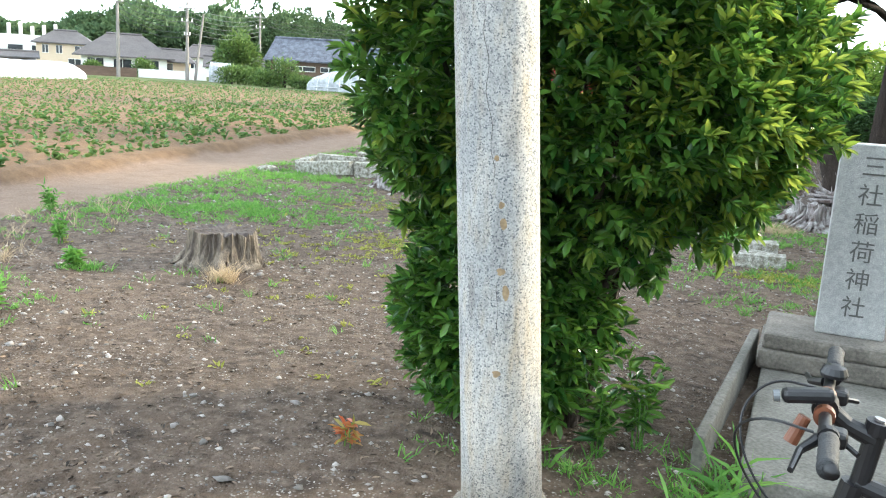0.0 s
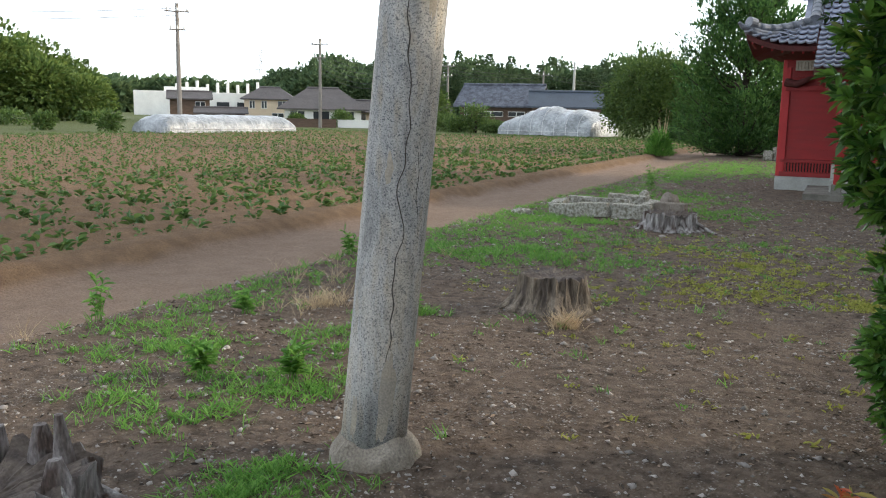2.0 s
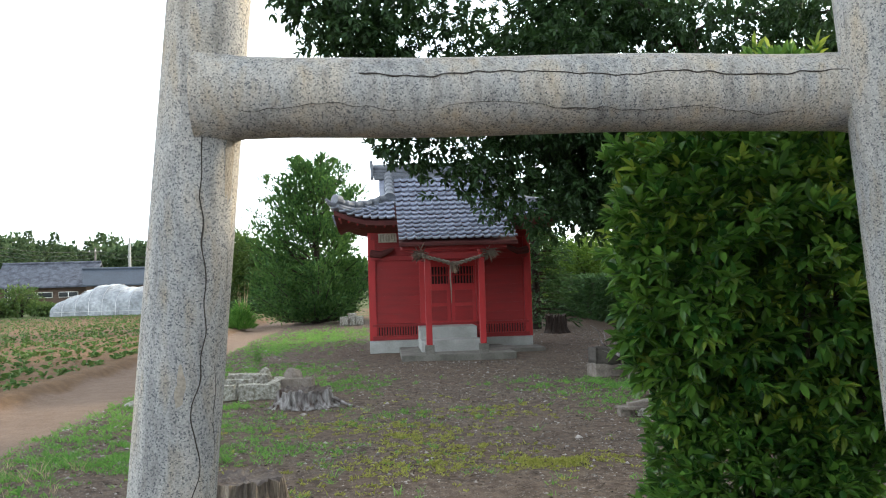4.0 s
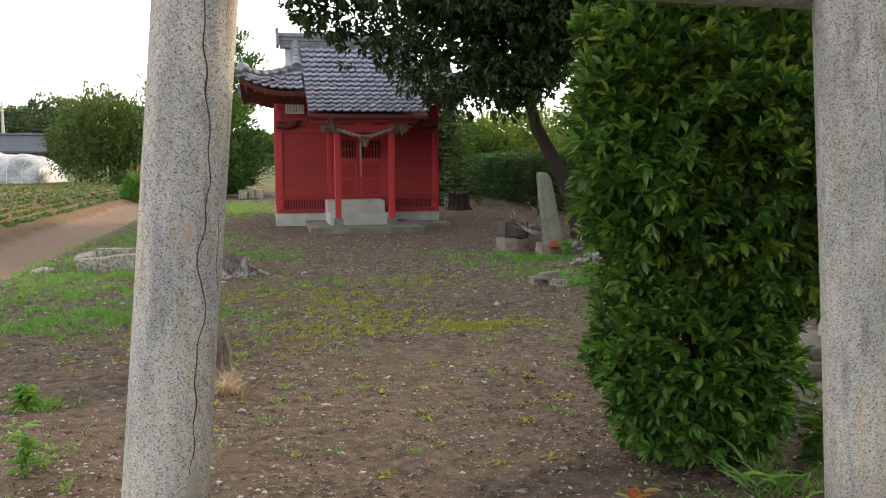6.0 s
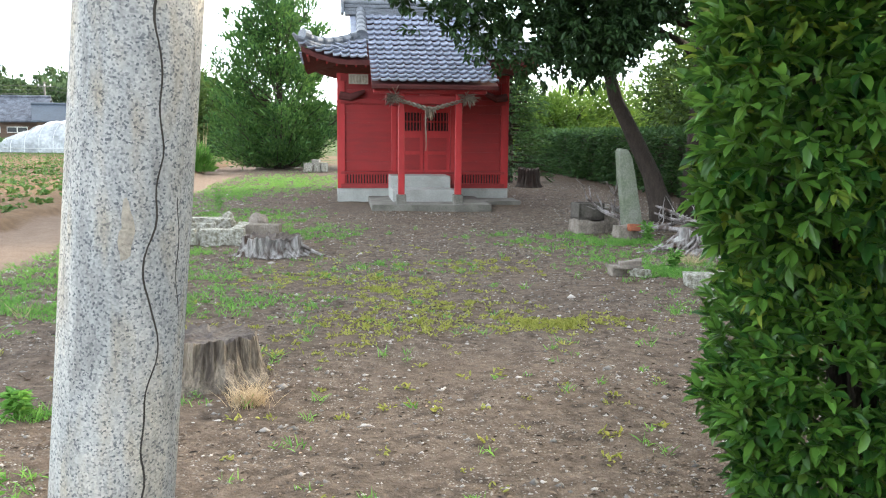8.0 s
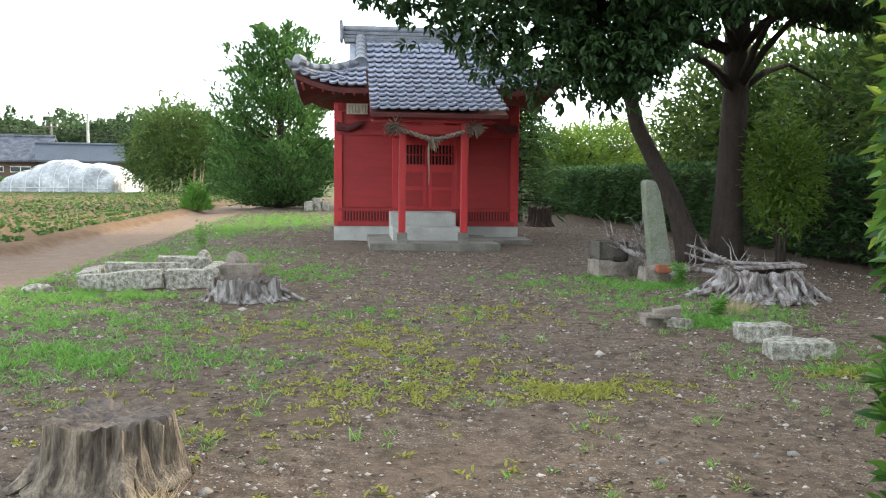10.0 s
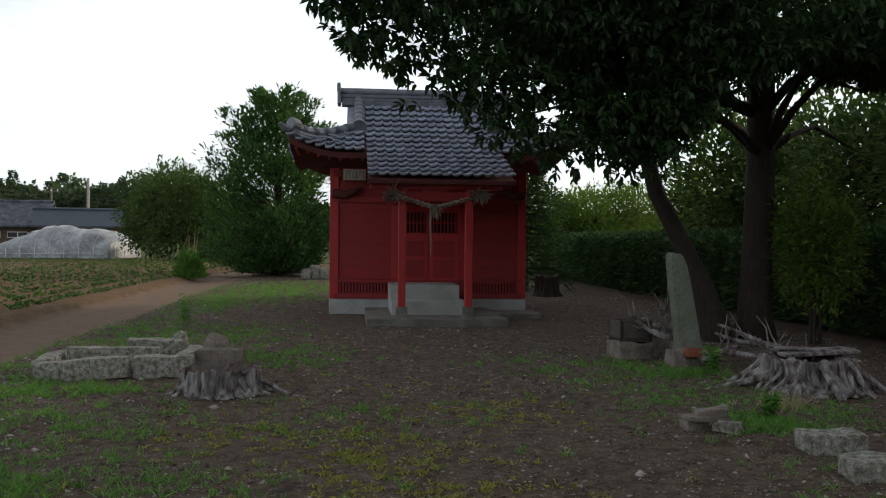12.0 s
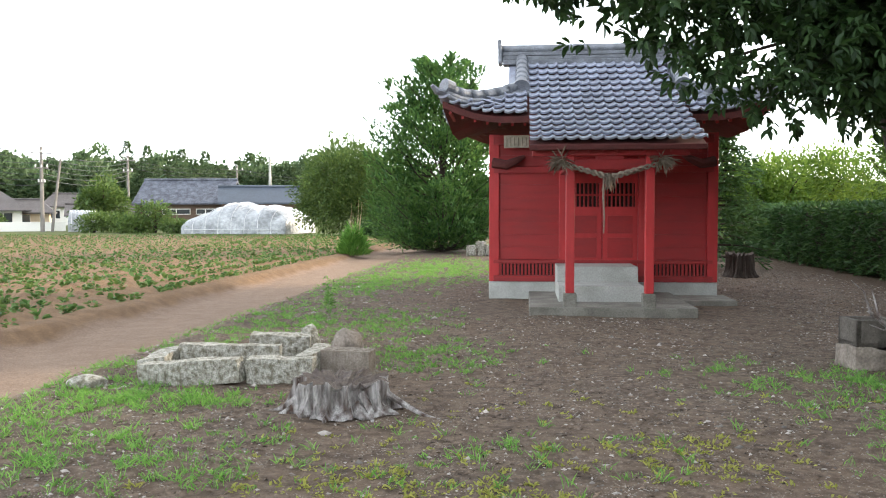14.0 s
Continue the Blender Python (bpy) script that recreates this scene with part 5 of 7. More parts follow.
def rough_block(name, c, s, rz, label, material, category="stone block", seed=0, group="", amount=0.04, tilt=(0, 0)):
    """A hewn stone: a cut box, its edges broken and its faces uneven."""
    t = thing(name, c[0], c[1], c[2], rz, label, category, group)
    bm = bmesh.new()
    box(bm, (0, 0, 0), s)
    bmesh.ops.subdivide_edges(bm, edges=bm.edges[:], cuts=6, use_grid_fill=True)
    for v in bm.verts:
        q = Vector((v.co.x / s[0] * 2, v.co.y / s[1] * 2, v.co.z / s[2] * 2))
        far = sorted((abs(q.x), abs(q.y), abs(q.z)))
        round_off = max(0.0, far[1] - 0.8) * 0.12
        v.co *= 1 - round_off
        v.co += Vector((noise.noise(v.co * 6 + Vector((seed, 0, 0))), noise.noise(v.co * 6 + Vector((0, seed, 3))), noise.noise(v.co * 6 + Vector((5, 0, seed))))) * amount
        v.co.z += s[2] / 2
    ob = part("stone", bm, material, t)
    ob.matrix_basis = pose(0, 0, 0, tilt[0], tilt[1], 0)
    return t


LICH = "lichen-spotted grey cut stone lying in the grass"
for i, (c, s, rz, tilt) in enumerate((
        ((-4.86, 12.48, -0.03), (0.92, 0.18, 0.22), -2, (0, -5)), ((-4.10, 12.58, -0.02), (0.58, 0.18, 0.23), 3, (0, 1)),
        ((-4.75, 13.12, -0.02), (0.95, 0.15, 0.25), 4, (0, 1)), ((-3.90, 12.95, -0.02), (0.16, 0.55, 0.24), -6, (2, 0)),
        ((-5.32, 12.95, -0.03), (0.24, 0.72, 0.20), 8, (0, -8)), ((-4.45, 13.75, -0.02), (0.60, 0.26, 0.26), 10, (0, 3)))):
    rough_block("cut_stone", c, s, rz, LICH, M_LICHEN, seed=i * 3.1, group="ring of cut stones", tilt=tilt, amount=0.02)


def boulder(x, y, r, h, label, material, seed):
    t = thing("rounded_stone", x, y, 0, 0, label, "stone")
    bm = bmesh.new()
    bmesh.ops.create_icosphere(bm, subdivisions=3, radius=1.0)
    for v in bm.verts:
        k = 1 + 0.22 * noise.noise(v.co * 1.3 + Vector((seed, 0, 0))) + 0.07 * noise.noise(v.co * 4 + Vector((0, seed, 0)))
        v.co = Vector((v.co.x * r * k, v.co.y * r * k, h / 2 - 0.03 + v.co.z * (h / 2 + 0.03) * k))
    part("stone", bm, material, t, smooth=True)


boulder(-3.72, 13.55, 0.17, 0.34, "dark rounded stone behind the cut stones", M_ROCK, 41)
boulder(-4.20, 13.95, 0.12, 0.30, "small lichened stone behind the cut stones", M_LICHEN, 47)
boulder(-5.75, 12.35, 0.16, 0.07, "flat pale stone sunk in the grass", M_LICHEN, 52)


def hollow_block(x, y, rz):
    """A concrete block on its side, its rows of slots upward."""
    t = thing("hollow_concrete_block", x, y, 0, rz, "dull brown hollow concrete block beside the cut stones", "concrete block")
    dull = mat("brown grey block concrete", (0.23, 0.20, 0.17), 0.95, 0.35, 9, 0.8, 60, col2=(0.15, 0.125, 0.10))
    part("web", boxes(((0, 0, 0.08), (0.46, 0.20, 0.20))), dull, t)
    for q in (-0.085, 0.0, 0.085):
        part("rib", boxes(((0, q, 0.205), (0.46, 0.03, 0.05)), bevel=0.004), dull, t)
    for k in range(6):
        part("rib", boxes(((-0.215 + k * 0.086, 0, 0.203), (0.026, 0.14, 0.045)), bevel=0.003), dull, t)


hollow_block(-3.58, 12.92, -8)
rough_block("cut_stone", (1.17, 9.14, -0.03), (0.41, 0.24, 0.145), -4, "pale lichened stone block beside the yard", M_LICHEN, seed=51, amount=0.018, group="pair of stone blocks")
rough_block("cut_stone", (1.12, 8.48, -0.03), (0.48, 0.24, 0.135), -6, "pale lichened stone block beside the yard", M_LICHEN, seed=57, amount=0.018, group="pair of stone blocks")
rough_block("small_rock", (0.47, 9.84, -0.02), (0.20, 0.17, 0.09), 10, "small broken stone carrying a flat slab", M_ROCK, seed=61, amount=0.03)
rough_block("small_rock", (0.69, 9.74, -0.02), (0.15, 0.15, 0.09), 40, "small pale broken stone under a slab", M_LICHEN, seed=64, amount=0.03)
rough_block("flat_slab", (0.54, 9.82, 0.062), (0.36, 0.20, 0.035), 5, "flat grey stone slab resting on small stones", M_ROCK, seed=67, amount=0.012, tilt=(0, 3))
rough_block("small_rock", (0.61, 9.84, 0.095), (0.24, 0.15, 0.055), -12, "rough brown stone lying on the slab", M_ROCK, seed=69, amount=0.03)
for i, (c, s, rz) in enumerate((((-3.80, 33.8, 0.0), (0.30, 0.30, 0.34), 5), ((-3.48, 34.0, 0.0), (0.28, 0.30, 0.46), -8), ((-3.2, 33.9, 0), (0.25, 0.3, 0.34), 12))):
    rough_block("pale_stone", c, s, rz, "pale grey stone block standing in the grass", M_LICHEN, seed=70 + i, amount=0.05, group="pale stones behind the shrine")


def stele():
    t = thing("standing_stone", 1.78, 13.2, 0, 12, "leaning grey stone slab with mossy edge", "stone slab")
    bm = bmesh.new()
    rows = []
    for z, x0, x1 in ((-0.1, -0.14, 0.21), (0.1, -0.14, 0.18), (0.5, -0.19, 0.09), (0.9, -0.245, 0.0), (1.15, -0.275, -0.055), (1.25, -0.28, -0.11), (1.29, -0.25, -0.15)):
        rows.append([bm.verts.new((x + 0.008 * noise.noise(Vector((x * 9, z * 6, yy * 5))), yy, z + (0.012 if x == x0 else 0))) for x, yy in ((x0, -0.06), ((x0 + x1) / 2, -0.075), (x1, -0.05), (x1, 0.06), (x0, 0.06))])
    for a1, b1 in zip(rows, rows[1:]):
        for k in range(5):
            bm.faces.new((a1[k], a1[(k + 1) % 5], b1[(k + 1) % 5], b1[k]))
    bm.faces.new(rows[0][::-1])
    bm.faces.new(rows[-1])
    part("slab", bm, mat("mossy slate slab", (0.19, 0.20, 0.165), 0.9, 0.3, 4, 0.8, 40, col2=(0.13, 0.15, 0.10)), t)
    rough_block("brick_foot", (1.62, 12.98, -0.02), (0.34, 0.22, 0.20), 10, "brown rock wedged against the standing stone", M_ROCK, seed=81, amount=0.04)
    rough_block("tile_shard", (1.70, 12.86, 0.12), (0.15, 0.06, 0.10), 14, "broken orange tile shard by the standing stone", mat("orange tile", (0.28, 0.09, 0.045), 0.85, 0.3), "tile", seed=84, amount=0.03)
    bm = bmesh.new()
    w, d, h, k = 0.42, 0.34, 0.26, 0.05
    for c, s in (((-w / 2 + k / 2, 0, h / 2), (k, d, h)), ((w / 2 - k / 2, 0, h / 2), (k, d, h)), ((0, -d / 2 + k / 2, h / 2), (w, k, h)), ((0, d / 2 - k / 2, h / 2), (w, k, h)), ((0, 0, 0.03), (w, d, 0.06))):
        box(bm, c, s, bevel=0.008)
    dim = mat("old dark concrete", (0.10, 0.088, 0.075), 0.95, 0.35, 6.0, 0.6, 50.0)
    tr = thing("stone_trough", 1.26, 13.75, 0.20, 8, "old concrete trough set on a rough block", "trough")
    part("basin", bm, dim, tr)
    rough_block("trough_base", (1.26, 13.75, -0.02), (0.46, 0.36, 0.22), 8, "rough grey block under the trough", M_ROCK, seed=88, amount=0.03)
    rough_block("trough_base", (1.60, 13.9, -0.02), (0.34, 0.34, 0.42), -5, "dark rough block behind the standing stone", M_ROCK, seed=91, amount=0.03)


stele()


def dead_branches():
    for x, y, w, ln, lift, n in ((2.05, 13.1, -12, 1.2, 0.06, 6), (2.2, 13.5, -10, 0.8, 0.12, 5), (1.55, 13.4, 165, 0.6, 0.35, 9), (2.5, 12.6, -30, 0.8, 0.03, 5), (2.85, 12.95, 160, 0.95, 0.26, 5), (2.8, 13.15, 152, 0.85, 0.2, 5), (1.72, 13.3, 150, 0.42, 0.45, 6), (1.72, 13.4, 176, 0.4, 0.3, 5)):
        t = thing("dead_branch", x, y, 0, w, "bare grey fallen branch with broken twigs", "branch", "fallen branches")
        bm = bmesh.new()
        pts = [(ln * q - 0.2, 0.06 * math.sin(q * 7), 0.05 + lift * (0.4 + q) + 0.04 * math.sin(q * 5 + w)) for q in np.linspace(0, 1, 8)]
        pts[0] = (pts[0][0], pts[0][1], 0.0)
        tube(bm, pts, [0.05 - 0.035 * q for q in np.linspace(0, 1, 8)], 8, wobble=0.4)
        part("stem", bm, M_ROOT, t)
        for k in range(n):
            q = pts[2 + k % 6]
            bm = bmesh.new()
            e = (q[0] + RNG.uniform(-0.1, 0.35), q[1] + RNG.normal(0, 0.2), q[2] + RNG.uniform(0.0, 0.4))
            tube(bm, [q, tuple((np.array(q) + e) / 2 + RNG.normal(0, 0.03, 3)), e], [0.012, 0.008, 0.003], 5)
            part("twig", bm, M_ROOT, t)


dead_branches()


# ---- name stone, its platform, the bicycle ----
def name_stone():
    rz = -10
    p = thing("stone_platform", 1.22, 4.45, 0, rz, "stained pale concrete platform of the name stone", "platform")
    part("slab", boxes(((0, -0.12, -0.02), (1.15, 2.06, 0.20)), bevel=0.012), M_STEP, p)
    part("rear_course", boxes(((0, 1.03, -0.015), (1.16, 0.23, 0.20)), bevel=0.015), M_STEP, p)
    k = thing("concrete_kerb", 0.52, 4.5, 0, rz - 3, "narrow pale concrete kerb strip sunk in the earth", "kerb")
    part("strip", boxes(((0, 0, 0.04), (0.05, 1.95, 0.24)), bevel=0.01), M_STEP, k)
    b = thing("stone_pedestal", 1.20, 5.12, 0.08, rz, "dark weathered granite pedestal", "pedestal")
    dark = mat("dark weathered granite", (0.20, 0.18, 0.155), 0.9, 0.35, 8, 0.6, 60)
    part("base_block", boxes(((0, 0, 0.055), (0.94, 0.62, 0.11)), bevel=0.018), dark, b)
    part("top_block", boxes(((0, 0, 0.155), (0.90, 0.58, 0.09)), bevel=0.02), dark, b)
    s = thing("name_stone", 1.19, 5.12, 0.28, rz, "upright grey granite name stone with carved characters", "name stone")
    part("stone", boxes(((0, 0, 0.54), (0.355, 0.17, 1.08)), bevel=0.008), M_GRANITE, s)
    for i, ch in enumerate("三社稲荷神社"):
        cu = bpy.data.curves.new("character", "FONT")
        cu.body, cu.size, cu.align_x, cu.align_y, cu.extrude = ch, 0.13, "CENTER", "CENTER", 0.0015
        cu.materials.append(M_INK)
        ob = new("character", cu)
        ob.parent = s
        ob.matrix_basis = pose(0.0, -0.0868, 0.955 - i * 0.158, 90, 0, 0)


name_stone()


def bicycle():
    t = thing("bicycle", 0.874, 1.606, 0, 168, "small black mountain bicycle with dark grips and a handlebar lamp", "bicycle")
    t.matrix_basis = t.matrix_basis @ Matrix.Scale(0.95, 4)
    # local x runs forward, the front axle stands ahead, the rear one behind
    fa, ra, r = (0.66, 0, 0.335), (-0.40, 0, 0.335), 0.30
    head, crown, seat_top, bb = (0.49, 0, 0.90), (0.53, 0, 0.70), (-0.17, 0, 0.80), (0.03, 0, 0.30)
    for axle in (fa, ra):
        w = part("wheel", _ring(axle, r, 0.012, 0.02), M_STEEL, t, "silver spoked wheel")
        part("tyre", _ring(axle, r + 0.028, 0.026, 0.026), M_RUBBER, w, "black rubber tyre")
        bm = bmesh.new()
        tube(bm, [(axle[0], -0.05, axle[2]), (axle[0], 0.05, axle[2])], 0.02, 10)
        part("hub", bm, M_STEEL, w)
        for k in range(16):
            a1 = k * math.pi / 8
            bm = bmesh.new()
            tube(bm, [(axle[0], 0.03 * (-1) ** k, axle[2]), (axle[0] + r * math.cos(a1), 0, axle[2] + r * math.sin(a1))], 0.0015, 4)
            part("spoke", bm, M_STEEL, w)
    bm = bmesh.new()
    for a1, b1, rr in ((head, (-0.15, 0, 0.74), 0.021), (crown, bb, 0.024), (seat_top, bb, 0.018), (head, crown, 0.026)):
        tube(bm, [a1, b1], rr, 12)
    for sy in (-0.06, 0.06):
        tube(bm, [bb, (ra[0], sy, ra[2])], 0.011, 8)
        tube(bm, [(-0.14, 0, 0.70), (ra[0], sy, ra[2])], 0.010, 8)
    part("frame", bm, M_BLACK, t)
    bm = bmesh.new()
    for sy in (-0.055, 0.055):
        tube(bm, [(crown[0], sy, crown[2]), (fa[0], sy, fa[2])], [0.018, 0.014], 10)
    box(bm, (crown[0], 0, crown[2]), (0.05, 0.14, 0.04), bevel=0.01)
    part("fork", bm, M_BLACK, t)
    bm = bmesh.new()
    tube(bm, [(-0.16, 0, 0.78), (-0.20, 0, 0.93)], 0.014, 10)
    part("seat_post", bm, M_STEEL, t)
    bm = bmesh.new()
    tube(bm, [(-0.34, 0, 0.96), (-0.24, 0, 0.96), (-0.08, 0, 0.95), (0.0, 0, 0.94)], [0.07, 0.075, 0.035, 0.02], 12, flat=0.5)
    part("saddle", bm, M_RUBBER, t, "black saddle")
    bm = bmesh.new()
    tube(bm, [(bb[0], -0.07, bb[2]), (bb[0], 0.07, bb[2])], 0.02, 10)
    tube(bm, [(bb[0], 0.05, bb[2]), (bb[0], 0.055, bb[2])], 0.09, 20)
    tube(bm, [(bb[0], 0.07, bb[2]), (bb[0] + 0.12, 0.075, bb[2] - 0.11)], 0.01, 6)
    tube(bm, [(bb[0], -0.07, bb[2]), (bb[0] - 0.12, -0.075, bb[2] + 0.11)], 0.01, 6)
    part("crankset", bm, M_BLACK, t)
    bm = bmesh.new()
    tube(bm, [(-0.33, 0.08, 0.30), (-0.30, 0.30, -0.015)], 0.009, 8)
    part("kickstand", bm, M_BLACK, t)
    # steerer, stem and bar
    bm = bmesh.new()
    tube(bm, [(0.48, 0, 0.90), (0.465, 0, 1.02)], 0.02, 14)
    tube(bm, [(0.463, 0, 1.015), (0.461, 0, 1.04)], 0.026, 16)
    tube(bm, [(0.465, 0, 1.0), (0.52, 0, 1.02), (0.565, 0, 1.05)], [0.021, 0.018, 0.02], 12)
    tube(bm, [(0.565, -0.025, 1.05), (0.565, 0.025, 1.05)], 0.026, 16)
    stem = part("stem", bm, M_BLACK, t)
    bm = bmesh.new()
    tube(bm, [(0.462, 0, 1.041), (0.461, 0, 1.046)], 0.012, 12)
    part("cap_bolt", bm, M_STEEL, stem)
    bm = bmesh.new()
    tube(bm, [(0.545, -0.41, 1.055), (0.56, -0.2, 1.052), (0.565, 0, 1.05), (0.56, 0.2, 1.052), (0.545, 0.36, 1.055)], 0.0125, 12)
    bar = part("handlebar", bm, M_BLACK, t, smooth=True)
    for s in (-1, 1):
        bm = bmesh.new()
        y0, y1 = (0.20, 0.345) if s > 0 else (-0.42, -0.27)
        tube(bm, [(0.553, y, 1.053) for y in np.linspace(y0, y1, 9)], [0.0175 + 0.0012 * (k % 2) for k in range(9)], 14)
        part("grip", bm, M_RUBBER, bar, "dark rubber grip", smooth=True)
        bm = bmesh.new()
        tube(bm, [(0.555, s * 0.19 - 0.03 * (s < 0), 1.052), (0.556, s * 0.17 - 0.03 * (s < 0), 1.052)], 0.02, 12)
        tube(bm, [(0.57, s * 0.18, 1.045), (0.60, s * 0.22, 1.03), (0.61, s * 0.30, 1.02)], [0.012, 0.008, 0.006], 8)
        part("brake_lever", bm, M_BLACK, bar)
        bm = bmesh.new()
        box(bm, (0.545, s * 0.13, 1.035), (0.05, 0.05, 0.035), bevel=0.01)
        tube(bm, [(0.53, s * 0.13, 1.03), (0.50, s * 0.16, 1.02)], 0.006, 6)
        part("shifter", bm, M_BLACK, bar)
        bm = bmesh.new()
        pts = [(0.58, s * 0.14, 1.04), (0.68, s * 0.13, 1.05), (0.74, s * 0.06, 0.98), (0.70, s * 0.02, 0.86), (0.58, 0.02 * s, 0.74)]
        for _ in range(3):
            pts = [pts[0]] + [tuple(np.array(a1) * (1 - f) + np.array(b1) * f) for a1, b1 in zip(pts, pts[1:]) for f in (0.25, 0.75)] + [pts[-1]]
        tube(bm, pts, 0.003, 6)
        part("cable", bm, M_BLACK, bar, "looping black cable")
    for y0 in (0.05, -0.07):
        bm = bmesh.new()
        tube(bm, [(0.565, y0, 1.05), (0.565, y0 + 0.022, 1.05)], 0.021, 14)
        part("clamp", bm, M_BROWN, bar, "copper-brown clamp ring")
    bm = bmesh.new()
    box(bm, (0.60, 0.06, 1.085), (0.10, 0.036, 0.03), (0, 8, 10), bevel=0.011)
    lamp = part("headlamp", bm, M_BLACK, bar, "small black handlebar lamp")
    bm = bmesh.new()
    tube(bm, [(0.652, 0.068, 1.076), (0.664, 0.07, 1.074)], [0.013, 0.012], 12)
    part("lens", bm, M_LENS, lamp)
    bm = bmesh.new()
    tube(bm, [(0.60, 0.09, 1.05), (0.62, 0.098, 0.995)], [0.013, 0.015], 12)
    part("horn", bm, M_BROWN, bar, "small orange-brown horn")
    bm = bmesh.new()
    lathe(bm, [(0.028, 0.0), (0.03, 0.008), (0.024, 0.022), (0.010, 0.028)], 16, (0.555, -0.16, 1.068))
    part("bell", bm, M_BLACK, bar)


def _ring(c, r, rr, rw):
    """A tyre or rim: a ring in the plane of the wheel."""
    bm = bmesh.new()
    n, m = 40, 8
    rings = [[bm.verts.new((c[0] + (r + rr * math.cos(b1)) * math.cos(a1), c[1] + rw * math.sin(b1), c[2] + (r + rr * math.cos(b1)) * math.sin(a1))) for b1 in np.linspace(0, 2 * math.pi, m, endpoint=False)] for a1 in np.linspace(0, 2 * math.pi, n, endpoint=False)]
    for i in range(n):
        for k in range(m):
            bm.faces.new((rings[i][k], rings[(i + 1) % n][k], rings[(i + 1) % n][(k + 1) % m], rings[i][(k + 1) % m]))
    return bm


bicycle()


# ---- weeds, crops, litter ----
def blades(name, P, height, width, material, label, category, lean=0.5, per=5, broad=False):
    """Tufts of blades at the places P."""
    k = len(P)
    w = RNG.uniform(0, 2 * np.pi, (k, per))
    r = RNG.uniform(0.1, 1.0, (k, per)) * lean
    D = np.stack([np.cos(w) * r, np.sin(w) * r, np.ones((k, per))], -1).reshape(-1, 3)
    P = np.repeat(P, per, 0) + np.concatenate([RNG.normal(0, 0.022, (k * per, 2)), np.zeros((k * per, 1))], 1)
    hh = np.repeat(np.broadcast_to(height, k), per) * RNG.uniform(0.5, 1.2, k * per)
    ob = mesh_part(name, (leaves if broad else thin_blades)(name, P, D, hh, np.broadcast_to(width, k * per) * RNG.uniform(0.6, 1.3, k * per), droop=0.25), material)
    return tagged(ob, label, category, kind="stuff")


def on_ground(x, y):
    return np.stack([x, y, lie(x, y) - 0.004], 1)


def scatter(rows):
    """Places in round patches: middle, half sizes, how many; thick in the middle, ragged at the edge."""
    out = []
    for x, y, rx, ry, k in rows:
        k = int(k * 0.72)
        q = RNG.normal(0, 0.55, (k, 2))
        out.append(np.stack([x + q[:, 0] * rx, y + q[:, 1] * ry], 1))
    return np.concatenate(out)


def clear(xy):
    """Leaves out what would grow through the shrine, the path or the name stone."""
    x, y = xy.T
    bad = ((x > -2.75) & (x < 1.4) & (y > 17.4) & (y < 23.6)) | ((x > -7.7) & (x < -6.35)) | ((x > 0.5) & (x < 1.9) & (y > 3.2) & (y < 5.7))
    return xy[~bad]


def clumped(xy):
    """Thins growth to uneven clumps."""
    v = np.array([noise.noise(Vector((a * 2.6, b * 2.6, 5))) + 0.6 * noise.noise(Vector((a * 7, b * 7, 1))) for a, b in xy])
    return xy[v > RNG.uniform(-0.55, 0.25, len(xy))]


g = clear(scatter([(-5.7, 5.0, 0.5, 2.0, 420), (-5.6, 9.0, 0.7, 2.4, 900), (-5.5, 12.5, 0.8, 2.2, 900), (-5.4, 16.5, 0.9, 2.6, 800), (-4.5, 8.6, 0.9, 0.8, 900), (-4.4, 10.2, 1.1, 0.9, 500),
                   (-4.3, 4.6, 0.6, 0.5, 160), (-4.0, 3.6, 0.35, 0.35, 260), (-3.35, 2.5, 0.35, 0.3, 320), (-4.4, 3.1, 0.5, 0.4, 300), (-5.1, 3.9, 0.5, 0.5, 220), (-4.8, 11.8, 0.9, 0.3, 420), (-3.0, 14.0, 0.9, 1.2, 420), (-4.1, 16.5, 1.2, 1.6, 700), (-4.3, 27.0, 1.8, 4.5, 3600), (-5.2, 22.5, 0.7, 2.5, 900),
                   (-3.1, 8.6, 0.6, 0.7, 160), (-2.0, 10.4, 1.2, 0.8, 160), (1.1, 9.9, 0.35, 0.35, 380), (1.5, 12.5, 0.4, 0.25, 300), (1.2, 12.9, 0.6, 0.5, 240), (1.6, 8.0, 0.5, 0.5, 240), (0.7, 8.0, 0.5, 0.8, 110), (2.3, 11.9, 0.4, 0.3, 160), (0.9, 11.2, 1.0, 1.5, 520), (0.4, 13.0, 1.2, 1.0, 220), (1.6, 10.4, 0.7, 0.8, 260),
                   (0.35, 3.5, 0.22, 0.35, 120), (-0.3, 3.4, 0.5, 0.2, 90), (0.9, 6.9, 0.5, 0.6, 120), (-4.15, 5.55, 0.12, 0.12, 60), (-2.3, 7.2, 2.4, 3.5, 260)]))
g = clumped(g)
blades("grass", on_ground(*g.T), RNG.uniform(0.03, 0.10, len(g)), 0.007, L_GRASS, "patchy green grass and weeds on the bare earth", "grass", 1.2, 10)
